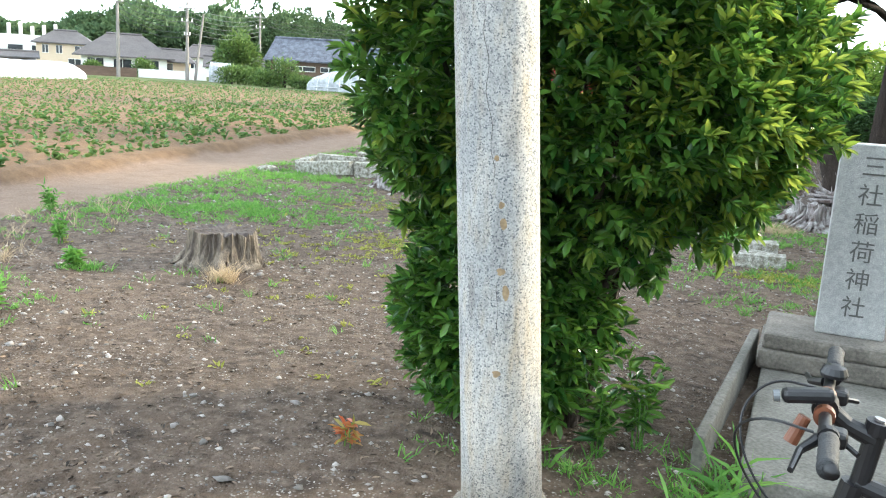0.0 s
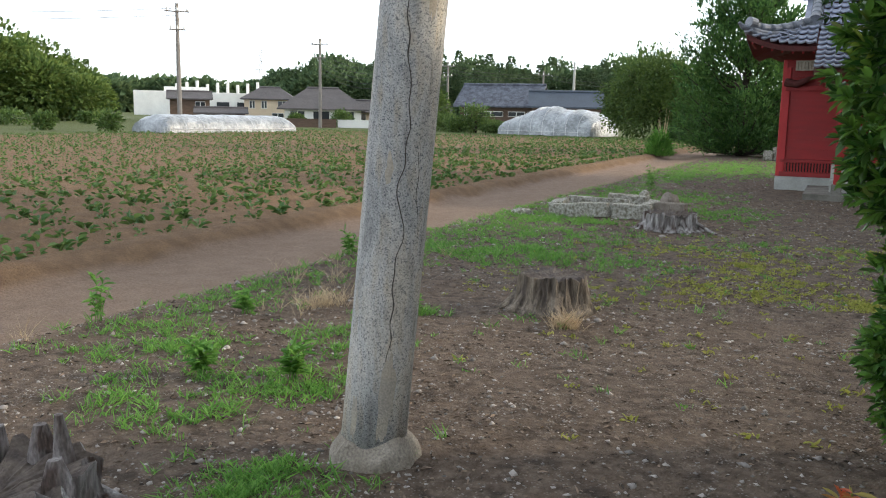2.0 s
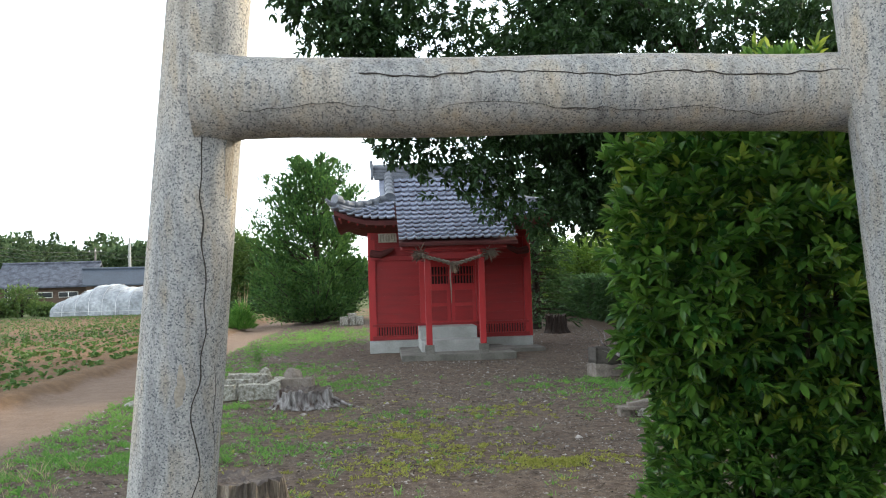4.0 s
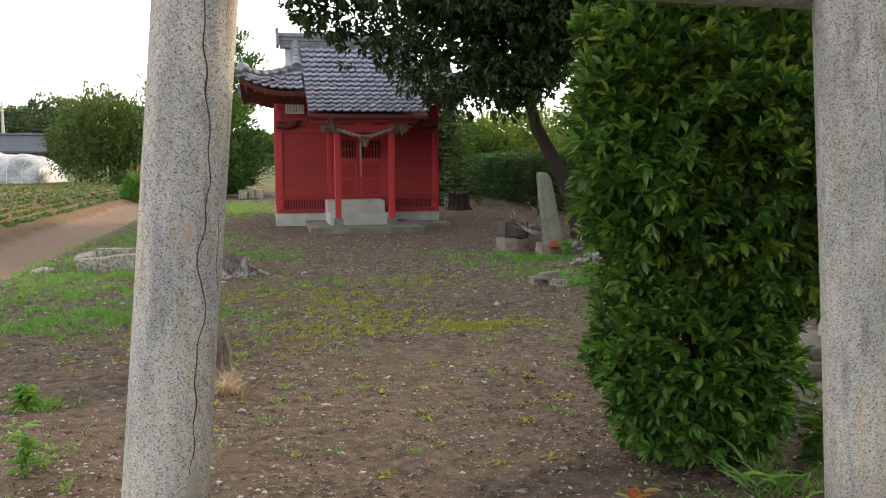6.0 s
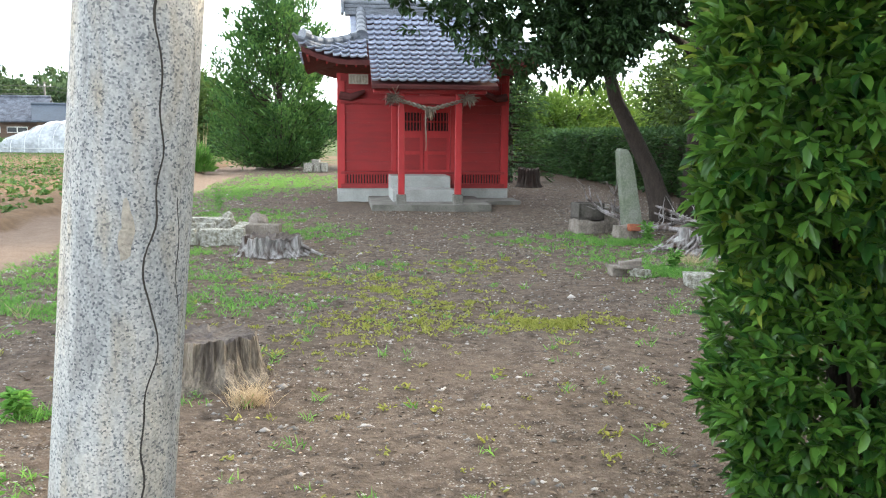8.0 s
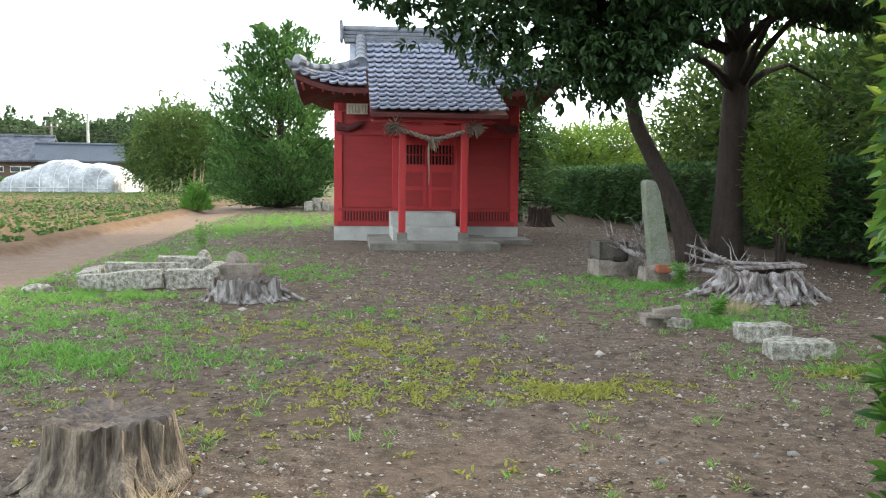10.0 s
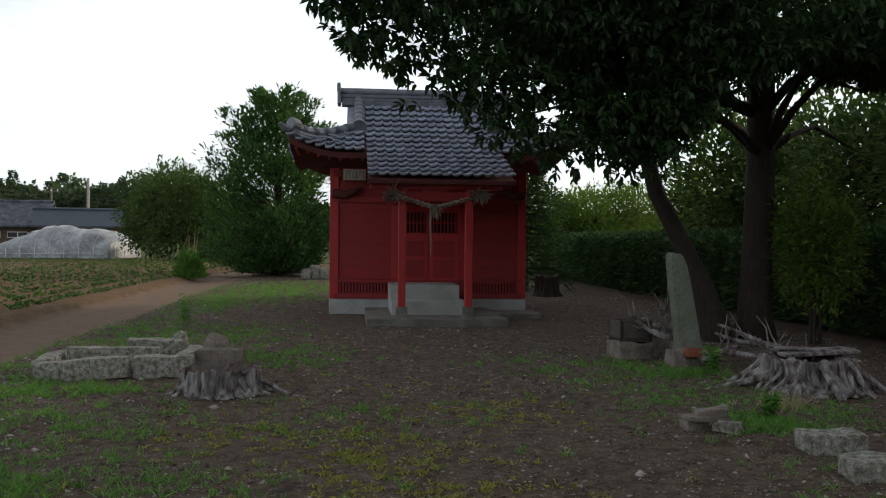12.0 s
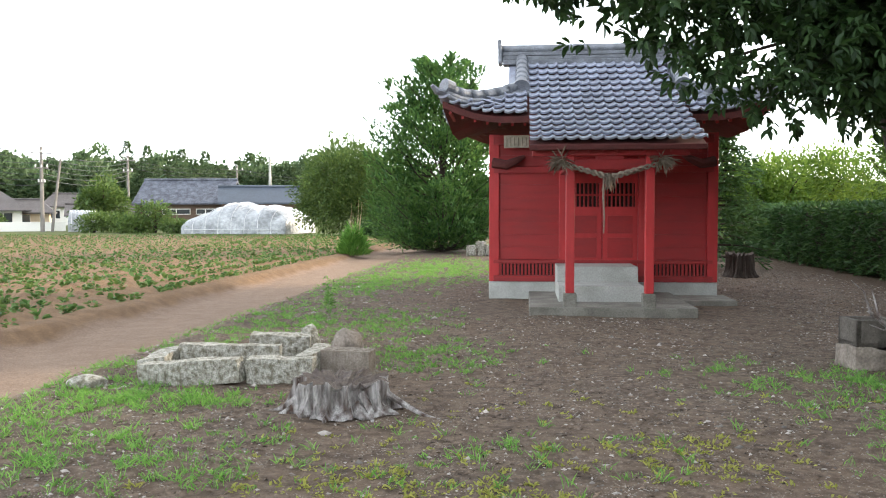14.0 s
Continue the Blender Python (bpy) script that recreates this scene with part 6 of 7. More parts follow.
g = clear(scatter([(-2.1, 9.2, 0.7, 0.9, 420), (-1.5, 8.2, 0.8, 0.6, 320), (-0.75, 7.6, 0.55, 0.22, 420), (-2.2, 7.6, 0.6, 0.5, 220), (-3.0, 10.0, 0.8, 0.6, 160), (-1.2, 10.6, 1.0, 0.5, 160), (1.3, 8.0, 0.4, 0.3, 200), (-1.0, 11.5, 2.0, 1.5, 160), (-3.4, 7.2, 1.0, 0.8, 160), (-2.0, 6.0, 1.5, 2.0, 160)]))
g = clumped(g)
blades("low_weeds", on_ground(*g.T), RNG.uniform(0.02, 0.05, len(g)), 0.013, L_YGRASS, "low yellow-green weeds creeping over the earth", "weeds", 2.0, 9, broad=True)
g = clear(scatter([(-3.02, 5.68, 0.10, 0.07, 50), (-6.3, 2.9, 0.25, 0.6, 190), (-5.0, 5.5, 0.2, 0.3, 60), (-5.6, 7.0, 0.5, 1.2, 40), (1.6, 10.6, 0.2, 0.2, 60), (2.6, 12.4, 0.3, 0.2, 60)]))
blades("dry_grass", on_ground(*g.T), RNG.uniform(0.10, 0.24, len(g)), 0.0035, L_STRAW, "dry straw-coloured grass tufts", "grass", 0.9, 9)


def weed(x, y, h, k, leafy, label, size=0.09, name="weed"):
    t = thing(name, x, y, float(lie(x, y)), 0, label, "weed")
    tops = []
    for q in range(k):
        bm = bmesh.new()
        w, r = q * 2.4, 0.3 * h * RNG.uniform(0.2, 1)
        e = (r * math.cos(w), r * math.sin(w), h * RNG.uniform(0.6, 1.05))
        tube(bm, [(0.02 * math.cos(w), 0.02 * math.sin(w), -0.02), (e[0] * 0.5, e[1] * 0.5, e[2] * 0.6), e], [0.004, 0.003, 0.0015], 5)
        tops += [tuple(np.array(e) * u) for u in np.linspace(0.25, 1.0, 8)]
        part("stalk", bm, L_GRASS, t)
    P = np.repeat(np.array(tops), 2, 0)
    D = RNG.normal(0, 1, P.shape) * np.array([1, 1, 0.3]) + np.array([0, 0, 0.4])
    mesh_part("foliage", leaves("foliage", P, D, RNG.uniform(0.6, 1.2, len(P)) * size, RNG.uniform(0.2, 0.34, len(P)) * size), leafy, t)
    return t


for q in ((-4.55, 3.55, 0.24, 7), (-4.05, 3.75, 0.22, 7), (-5.3, 4.9, 0.2, 5), (-3.9, 4.35, 0.26, 4), (-4.9, 6.3, 0.26, 5), (-4.2, 5.55, 0.14, 6), (-6.05, 4.2, 0.3, 4), (-4.85, 17.6, 0.5, 6), (-6.0, 7.6, 0.25, 5), (1.2, 10.1, 0.25, 6), (1.75, 12.45, 0.28, 8)):
    weed(*q, L_GRASS, "leafy green weed growing in the yard")
for q in ((-0.12, 3.6, 0.36, 6), (0.05, 3.75, 0.42, 6)):
    weed(*q, L_BUSH, "broad-leaved green weed at the foot of the shrub", 0.10)
weed(-1.18, 3.3, 0.13, 2, leafmat("reddening leaves", (0.42, 0.10, 0.035), (0.26, 0.27, 0.06)), "small seedling with reddish leaves on bare earth", 0.075, "seedling")


def bamboo_grass(x, y, h, k):
    t = thing("bamboo_grass", x, y, float(lie(x, y)), 0, "long-bladed bamboo grass at the shrub's foot", "grass")
    w = RNG.uniform(0, 6.3, k)
    P = np.stack([RNG.normal(0, 0.06, k), RNG.normal(0, 0.06, k), RNG.uniform(-0.01, h * 0.5, k)], 1)
    P[:3, 2] = -0.01
    D = np.stack([np.cos(w) * 0.6, np.sin(w) * 0.6, RNG.uniform(0.4, 1.3, k)], 1)
    mesh_part("blade", thin_blades("blade", P, D, RNG.uniform(0.6, 1.0, k) * h, RNG.uniform(0.012, 0.022, k), droop=0.4), L_GRASS, t)
    for q in range(4):
        bm = bmesh.new()
        tube(bm, [tuple(P[q] * np.array([1, 1, 0])), tuple(P[q] * np.array([1, 1, 0]) + np.array([0, 0, h * 0.6]))], [0.003, 0.002], 5)
        part("stalk", bm, L_GRASS, t)


for q in ((0.42, 3.35, 0.26, 26), (0.30, 3.20, 0.18, 16), (-0.52, 3.46, 0.24, 20), (-0.40, 3.42, 0.20, 14)):
    bamboo_grass(*q)


def tall_clump():
    t = thing("tall_weed_clump", -7.7, 33.3, 0, 0, "tall bushy green weed clump at the path's edge", "weed")
    k = 2600
    w, r, z = RNG.uniform(0, 6.3, k), np.sqrt(RNG.uniform(0, 1, k)) * 0.5, RNG.uniform(0, 1, k)
    keep = r < 0.5 * (1.05 - z * 0.75)
    P = np.stack([r * np.cos(w), r * np.sin(w), z * 0.95], 1)[keep]
    D = np.stack([np.cos(w), np.sin(w), 1.2 + 0 * w], 1)[keep] + RNG.normal(0, 0.3, (keep.sum(), 3))
    mesh_part("foliage", leaves("foliage", P, D, RNG.uniform(0.15, 0.32, len(P)), RNG.uniform(0.02, 0.05, len(P))), L_GRASS, t)
    for q in range(9):
        bm = bmesh.new()
        e = (RNG.normal(0, 0.15), RNG.normal(0, 0.15), RNG.uniform(1.2, 1.9))
        tube(bm, [(e[0] * 0.4, e[1] * 0.4, -0.02), (e[0] * 0.7, e[1] * 0.7, 0.8), e], [0.014, 0.01, 0.004], 5)
        part("stalk", bm, L_STRAW, t, "pale seed stalk")


tall_clump()


def crops():
    xs = np.arange(-8.3, -38, -0.8)
    X, Y = np.meshgrid(xs, np.arange(-6, 55, 0.25))
    x, y = (X + RNG.normal(0, 0.07, X.shape)).ravel(), (Y + RNG.normal(0, 0.09, Y.shape)).ravel()
    keep = RNG.uniform(0, 1, len(x)) < 0.9
    x, y = x[keep], y[keep]
    p = on_ground(x, y)
    near = (x > -18) & (y < 30)
    size = RNG.uniform(0.05, 0.12, len(x)) * np.where(x > -15, 1.35, 1.0)
    for sel, per, name in ((near, 9, "crop_rows"), (~near, 6, "crop_rows")):
        q = np.repeat(p[sel], per, 0)
        k = len(q)
        w, s = RNG.uniform(0, 6.3, k), np.repeat(size[sel], per)
        q[:, 2] += RNG.uniform(0.0, 0.10, k)
        q[:, 0] += np.cos(w) * 0.03
        q[:, 1] += np.sin(w) * 0.03
        D = np.stack([np.cos(w), np.sin(w), RNG.uniform(0.1, 1.3, k)], 1)
        tagged(mesh_part(name, leaves(name, q, D, s * RNG.uniform(0.6, 1.1, k), s * RNG.uniform(0.4, 0.6, k), droop=0.3), L_CROP), "rows of young green crop plants in tilled soil", "crop", kind="stuff")


crops()


def litter():
    """Small stone chips and dry leaf bits strewn over the yard."""
    def spread(k):
        x, y = RNG.uniform(-6.2, 5.0, k), 1.2 + RNG.uniform(0, 1, k) ** 1.5 * 26
        dens = np.array([noise.noise(Vector((a * 0.8, b * 0.8, 2))) + 0.7 * noise.noise(Vector((a * 2.3, b * 2.3, 7))) for a, b in zip(x, y)])
        ok = dens > RNG.uniform(-0.9, 0.5, k)
        xy = clear(np.stack([x[ok], y[ok]], 1))
        return on_ground(*xy.T)
    p = spread(60000)
    k = len(p)
    s = np.exp(RNG.normal(-4.75, 0.5, k))[:, None, None]
    octa = np.array([(1, 0, 0), (-1, 0, 0), (0, 1, 0), (0, -1, 0), (0, 0, 0.6), (0, 0, -0.6)], float)
    v = p[:, None] + (octa[None] * RNG.uniform(0.5, 1.3, (k, 6, 1)) + RNG.normal(0, 0.12, (k, 6, 3))) * s
    v[..., 2] += 0.004
    f = np.array([(0, 2, 4), (2, 1, 4), (1, 3, 4), (3, 0, 4), (2, 0, 5), (1, 2, 5), (3, 1, 5), (0, 3, 5)])
    me = raw_mesh("gravel", v.reshape(-1, 3), (np.arange(k)[:, None, None] * 6 + f[None]).reshape(-1, 3))
    tagged(mesh_part("gravel", me, mat("pale stone chips", (0.33, 0.30, 0.275), 0.9, 0.2, 3, 0.0, island=0.6)), "small pale stone chips strewn on the earth", "gravel", kind="stuff")
    p = spread(76000)
    D = RNG.normal(0, 1, p.shape) * np.array([1, 1, 0.12])
    p[:, 2] += 0.008
    tagged(mesh_part("leaf_litter", leaves("leaf_litter", p, D, RNG.uniform(0.012, 0.05, len(p)), RNG.uniform(0.005, 0.016, len(p))), mat("dry leaf bits", (0.17, 0.125, 0.092), 0.95, 0.2, 3, 0.0, island=0.85)), "dry leaf bits and twigs on the ground", "litter", kind="stuff")


litter()


# ---- the farm, houses and woods beyond the field ----
def bearing(deg, far):
    """A place by its bearing, clockwise from +y, and its distance from the start of the walk."""
    return -0.95 + far * math.sin(radians(deg)), far * math.cos(radians(deg))


def house(name, deg, far, w, d, eave_z, ridge_z, turn, wall, roof, label, hip=0.0, over=0.5, openings=(), base=-0.3, category="house"):
    """A house: walls with openings let into boxes, and a gabled or hipped roof with thickness."""
    x, y = bearing(deg, far)
    t = thing(name, x, y, 0, -deg + turn, label, category)
    part("wall", boxes(((0, d / 2, (eave_z + base) / 2), (w, d, eave_z - base))), wall, t)
    bm = bmesh.new()
    W, D0, D1 = w / 2 + over, -over, d + over
    slope = (ridge_z - eave_z) / (d / 2 + over)
    e = eave_z - 0.05
    for dz in (0.0, -0.14):
        q = [bm.verts.new(p) for p in ((-W, D0, e + dz), (W, D0, e + dz), (W, D1, e + dz), (-W, D1, e + dz), (-W + hip, d / 2, ridge_z + dz), (W - hip, d / 2, ridge_z + dz))]
        for f in ((0, 1, 5, 4), (2, 3, 4, 5), (1, 2, 5), (3, 0, 4)):
            if hip or len(f) == 4:
                bm.faces.new([q[k] for k in f])
        if dz == 0:
            top = q
    for a1, b1 in ((0, 1), (1, 2), (2, 3), (3, 0)) if hip else ((0, 1), (1, 5), (5, 2), (2, 3), (3, 4), (4, 0)):
        bm.faces.new((top[a1], top[b1], q[b1], q[a1]))
    rf = part("roof", bm, roof, t)
    bm = bmesh.new()
    tube(bm, [(-W + hip, d / 2, ridge_z + 0.03), (W - hip, d / 2, ridge_z + 0.03)], 0.13, 8)
    part("ridge", bm, roof, rf)
    if not hip:
        for sx in (-1, 1):
            bm = bmesh.new()
            q = [bm.verts.new((sx * (w / 2 - 0.02), yy, zz)) for yy, zz in ((0, eave_z - 0.02), (d, eave_z - 0.02), (d / 2, ridge_z - 0.2))]
            q2 = [bm.verts.new((sx * (w / 2 - 0.22), v.co.y, v.co.z)) for v in q]
            bm.faces.new(q)
            bm.faces.new(q2[::-1])
            for k in range(3):
                bm.faces.new((q[k], q2[k], q2[(k + 1) % 3], q[(k + 1) % 3]))
            part("gable", bm, wall, t)
    for ox, oz, ow, oh in openings:
        wn_ = part("window", boxes(((ox, -0.03, oz), (ow, 0.08, oh)), bevel=0.01), M_PLASTER, t)
        part("pane", boxes(((ox - ow / 4, -0.075, oz), (ow / 2 - 0.08, 0.02, oh - 0.12)), ((ox + ow / 4, -0.075, oz), (ow / 2 - 0.08, 0.02, oh - 0.12))), M_GLASS, wn_)
    return t


house("barn", -21.8, 82, 7.2, 5.5, 2.3, 4.3, -16, M_BROWNW, M_ROOFG, "old dark boarded barn with a patchy grey tile roof", over=0.55, openings=((-2.9, 1.4, 0.5, 1.6), (-0.5, 1.5, 2.4, 0.5), (2.0, 1.5, 1.6, 0.5)), category="barn")
house("shed", -17.2, 78, 6.2, 4.0, 2.3, 3.6, 2, M_BROWNW, M_ROOFM, "low shed with a blue-grey metal roof", over=0.3, openings=((0, 1.3, 1.2, 0.8),), category="shed")
house("hip_roof_house", -33.2, 96, 8.4, 7.0, 1.75, 4.0, 0, M_PLASTER, M_ROOFB, "single-storey white house with a wide grey hipped roof", 3.2, 0.8, ((-2.8, 0.9, 1.6, 1.1), (-0.2, 0.9, 1.8, 1.1), (2.6, 0.9, 1.6, 1.1)))
house("cream_house", -36.7, 112, 6.0, 5.0, 2.9, 4.3, -6, M_CREAM, M_ROOFB, "two-storey cream house with a brown hipped roof", 2.2, 0.5, ((-2.0, 2.1, 0.7, 1.0), (-0.5, 2.1, 0.7, 1.0), (1.8, 2.1, 1.2, 1.0), (1.2, 0.6, 1.5, 1.0)))
house("brown_house", -41.6, 108, 4.6, 4.5, 2.7, 3.5, 0, M_BROWNW, M_ROOFB, "dark brown boarded two-storey house", 0, 0.4, ((1.2, 1.9, 1.2, 0.8),))
house("low_annex", -39.7, 100, 5.2, 3.0, 1.1, 1.6, 0, M_BROWNW, M_ROOFB, "low brown annex with a tiled roof", 0, 0.4, ((0, 0.5, 1.5, 0.5),))
house("white_house", -28.5, 112, 4.8, 4.0, 2.2, 3.6, 3, M_PLASTER, M_ROOFB, "white farmhouse with a low grey roof", 1.6, 0.6, ((-1.2, 1.2, 1.0, 1.0), (1.2, 1.2, 1.0, 1.0)))
house("farmhouse", -30.8, 104, 5.2, 4.0, 1.5, 2.8, -3, M_CREAM, M_ROOFB, "low farmhouse with a grey roof among wires", 1.5, 0.6, ((0, 0.8, 1.6, 0.9),))
house("low_house", -26.6, 100, 6.0, 4.0, 1.2, 2.3, 0, M_PLASTER, M_ROOFB, "low pale outbuilding with a brown roof", 0, 0.4, ((1.0, 0.6, 1.0, 0.6),))


def factory():
    x, y = bearing(-40.2, 185)
    t = thing("factory", x, y, 0, 40.2, "long white factory with a row of roof stacks", "factory")
    part("hall", boxes(((-11.5, 8, 2.2), (7.5, 14, 5.4)), ((2.5, 9, 2.3), (21, 12, 5.0)), bevel=0.05), M_PLASTER, t)
    part("upper_hall", boxes(((-5.0, 10, 5.2), (9, 9, 1.4)), bevel=0.05), M_PLASTER, t)
    for k in range(11):
        bm = bmesh.new()
        h = 6.6 + 0.7 * ((k * 7) % 3) / 2
        tube(bm, [(-7 + k * 2.1, 7, 4.2), (-7 + k * 2.1, 7, h)], 0.33, 10)
        part("stack", bm, M_PLASTER, t, "white roof stack")
    for k in range(5):
        part("window", boxes(((-6.0 + k * 4.2, 2.96, 2.4), (2.6, 0.12, 0.9))), M_GLASS, t)


factory()


def greenhouse(deg0, far0, deg1, far1, width, h, label, bulge=0.0):
    """A film tunnel over hoops, from one end to the other."""
    (x0, y0), (x1, y1) = bearing(deg0, far0), bearing(deg1, far1)
    ln = math.hypot(x1 - x0, y1 - y0)
    t = thing("greenhouse", x0, y0, 0, math.degrees(math.atan2(y1 - y0, x1 - x0)), label, "greenhouse", "greenhouses")
    bm = bmesh.new()
    rows, n, m = [], 18, 40
    def swell(u):
        """How high the film stands along its run: sagging between hoops, low at its ends when the roof is slack."""
        if not bulge:
            return min(1.0, 6 * min(u, 1 - u) + 0.72)
        return float(np.interp(u, (0, 0.03, 0.12, 0.34, 0.46, 0.62, 0.8, 0.93, 1.0), (0.5, 0.62, 0.72, 1.06, 1.12, 0.98, 1.0, 0.86, 0.62))) - 0.035 * abs(math.sin(u * 25))

    for i in range(m + 1):
        u = i / m
        k = swell(u) + 0.03 * noise.noise(Vector((u * 9, deg0, 0)))
        rows.append([bm.verts.new((ln * u, -width / 2 * math.cos(math.pi * j / n) * (1 + 0.06 * noise.noise(Vector((u * 14, j * 0.6, 1)))), max(-0.05, h * k * math.sin(math.pi * j / n) ** 0.62 * (1 + 0.07 * noise.noise(Vector((u * 16, j * 0.5, 3))))))) for j in range(n + 1)])
    for a1, b1 in zip(rows, rows[1:]):
        for j in range(n):
            bm.faces.new((a1[j], a1[j + 1], b1[j + 1], b1[j]))
    bm.faces.new(rows[0])
    bm.faces.new(rows[-1][::-1])
    part("film", bm, M_VINYL, t, smooth=True)
    for i in range(1, 8):
        u = i / 8
        bm = bmesh.new()
        tube(bm, [(ln * u, -width / 2 * math.cos(math.pi * j / 12) * 1.07, max(-0.05, h * swell(u) * 1.01 * math.sin(math.pi * j / 12) ** 0.62)) for j in range(13)], 0.016, 5, caps=False)
        part("hoop", bm, M_STEEL, t)
    bm = bmesh.new()
    tube(bm, [(0.3, -width / 2 * 1.02, 0.28), (ln - 0.3, -width / 2 * 1.02, 0.28)], 0.02, 5)
    part("rail", bm, M_STEEL, t)


greenhouse(-20.67, 67.9, -14.69, 64.1, 4.6, 1.95, "cloudy plastic film greenhouse with a sagging roof", 0.12)
greenhouse(-44.3, 53, -36.2, 60, 3.2, 1.1, "long low plastic film tunnel beside the field")
greenhouse(-28.0, 76, -26.5, 76, 3.0, 1.6, "small white film tunnel by the farm")


def pole(deg, far, h, r, material, label, arms=1, lean=0.0):
    x, y = bearing(deg, far)
    t = thing("utility_pole", x, y, 0, -deg, label, "utility pole", "utility poles")
    bm = bmesh.new()
    tube(bm, [(0, 0, -0.3), (lean * h / 2, 0, h / 2), (lean * h, 0, h)], [r, r * 0.85, r * 0.65], 10)
    part("shaft", bm, material, t)
    for k in range(arms):
        z = h - 0.5 - k * 1.1
        arm = part("crossarm", boxes(((lean * z, -0.08, z), (1.5 - 0.5 * k, 0.09, 0.09)), bevel=0.01), M_POLE, t)
        for q in (-0.6, 0.0, 0.6):
            bm = bmesh.new()
            lathe(bm, [(0.05, 0), (0.07, 0.06), (0.05, 0.12), (0.06, 0.17), (0.02, 0.22)], 8, (lean * z + q * (1 - 0.33 * k), -0.08, z + 0.045))
            part("insulator", bm, M_PLASTER, arm)
    return x, y, h


tops = [pole(*q) for q in ((-42.4, 57, 7.9, 0.16, M_POLE, "dark wooden utility pole beside the film tunnel", 2), (-33.45, 76, 7.6, 0.16, M_POLE, "grey utility pole before the hipped house", 2),
                           (-29.35, 76, 6.4, 0.16, M_POLE, "grey utility pole hung with many cables", 3), (-28.9, 77, 5.6, 0.12, M_POLE, "slanting prop pole beside a utility pole", 0, 0.13),
                           (-25.0, 98, 7.2, 0.16, M_POLE, "grey utility pole behind the barn", 2), (-18.7, 105, 6.7, 0.15, M_POLE, "utility pole behind the shed", 1), (-16.7, 105, 7.8, 0.2, M_POLEC, "pale concrete pole behind the shed", 0))]


def cables():
    runs = [(tops[2], tops[1], 7), (tops[2], tops[4], 6), (tops[4], tops[5], 3), (tops[5], (*bearing(-12, 112), 6.0), 2), (tops[1], (*bearing(-46, 120), 8.0), 2), (tops[0], (*bearing(-70, 70), 7.5), 2)]
    for a1, b1, n in runs:
        for k in range(n):
            t = thing("overhead_cable", a1[0], a1[1], 0, 0, "thin dark overhead cable sagging between poles", "cable", "overhead cables")
            bm = bmesh.new()
            z0, z1 = a1[2] - 0.3 - 0.42 * k, b1[2] - 0.3 - 0.42 * k
            tube(bm, [((b1[0] - a1[0]) * u, (b1[1] - a1[1]) * u, z0 + (z1 - z0) * u - 2.2 * u * (1 - u)) for u in np.linspace(0, 1, 13)], 0.022, 4)
            part("cable", bm, M_WIRE, t)


cables()


def pylon():
    x, y = bearing(-37.0, 420)
    t = thing("transmission_tower", x, y, 0, 37, "distant lattice transmission tower", "tower")
    bm = bmesh.new()
    for sx in (-1, 1):
        for sy in (-1, 1):
            tube(bm, [(sx * 2.2, sy * 2.2, 0), (sx * 0.6, sy * 0.6, 20), (sx * 0.2, sy * 0.2, 30)], 0.16, 4)
    for k in range(8):
        z = k * 3.2
        a1, b1 = 2.2 - 0.08 * z, 2.2 - 0.08 * (z + 3.2)
        for s in (-1, 1):
            tube(bm, [(-a1, s * a1, z), (b1, s * b1, z + 3.2)], 0.1, 4)
            tube(bm, [(a1, s * a1, z), (-b1, s * b1, z + 3.2)], 0.1, 4)
    for z in (20, 24, 28):
        tube(bm, [(-3.2, 0, z), (3.2, 0, z)], 0.16, 4)
    part("lattice", bm, M_POLEC, t)


pylon()


def far_woods(name, rows, label, size, material, dense=620):
    """A wood far off: many crowns of leafy clumps, their tops an uneven line; some are pointed."""
    P, D, S = [], [], []
    for deg, far, h, r, pointed in rows:
        x, y = bearing(deg, far)
        k = dense
        d = unit(RNG.normal(size=(k, 3)))
        u = RNG.uniform(0, 1, k)
        if pointed:
            w = RNG.uniform(0, 6.3, k)
            rr = r * (1.03 - u) ** 0.8 * RNG.uniform(0.5, 1.1, k) * (1 + 0.25 * np.sin(u * 40))
            p = np.stack([x + rr * np.cos(w), y + rr * np.sin(w), h * (0.1 + 0.9 * u)], 1)
            dd = np.stack([np.cos(w), np.sin(w), RNG.uniform(-0.2, 0.6, k)], 1)
        else:
            lump = 1 + 0.22 * np.sin(d[:, 0] * 5 + deg) * np.sin(d[:, 2] * 6 + far)
            p = np.array([x, y, h * 0.55]) + d * np.array([r, r, h * 0.45]) * (RNG.uniform(0.75, 1.05, k) * lump)[:, None]
            dd = d + np.array([0, 0, 0.3])
        P.append(p)
        D.append(dd + RNG.normal(0, 0.4, dd.shape))
        S.append(np.full(k, size * (0.6 if pointed else 1.0)) * RNG.uniform(0.5, 1.2, k))
    P, D, S = np.concatenate(P), np.concatenate(D), np.concatenate(S)
    ok = P[:, 2] > -0.3
    tagged(mesh_part(name, leaves(name, P[ok], D[ok], S[ok], S[ok] * 0.62), material), label, "woods", kind="stuff")


rows = []
for i, deg in enumerate(np.arange(-36.0, -12.0, 0.55)):
    for q in range(2):
        tall = 0.064 + 0.006 * math.sin(deg * 1.3) - 0.016 * max(0.0, -33.5 - deg) / 2.5
        far = 165 + q * 14 + RNG.uniform(-4, 4)
        rows.append((deg + RNG.uniform(-0.3, 0.3), far, 1.5 + far * (tall - 0.022 + 0.016 * q + RNG.uniform(-0.006, 0.004)), RNG.uniform(3.0, 4.2), deg > -24 and i % 2 == 0 or i % 9 == 4))
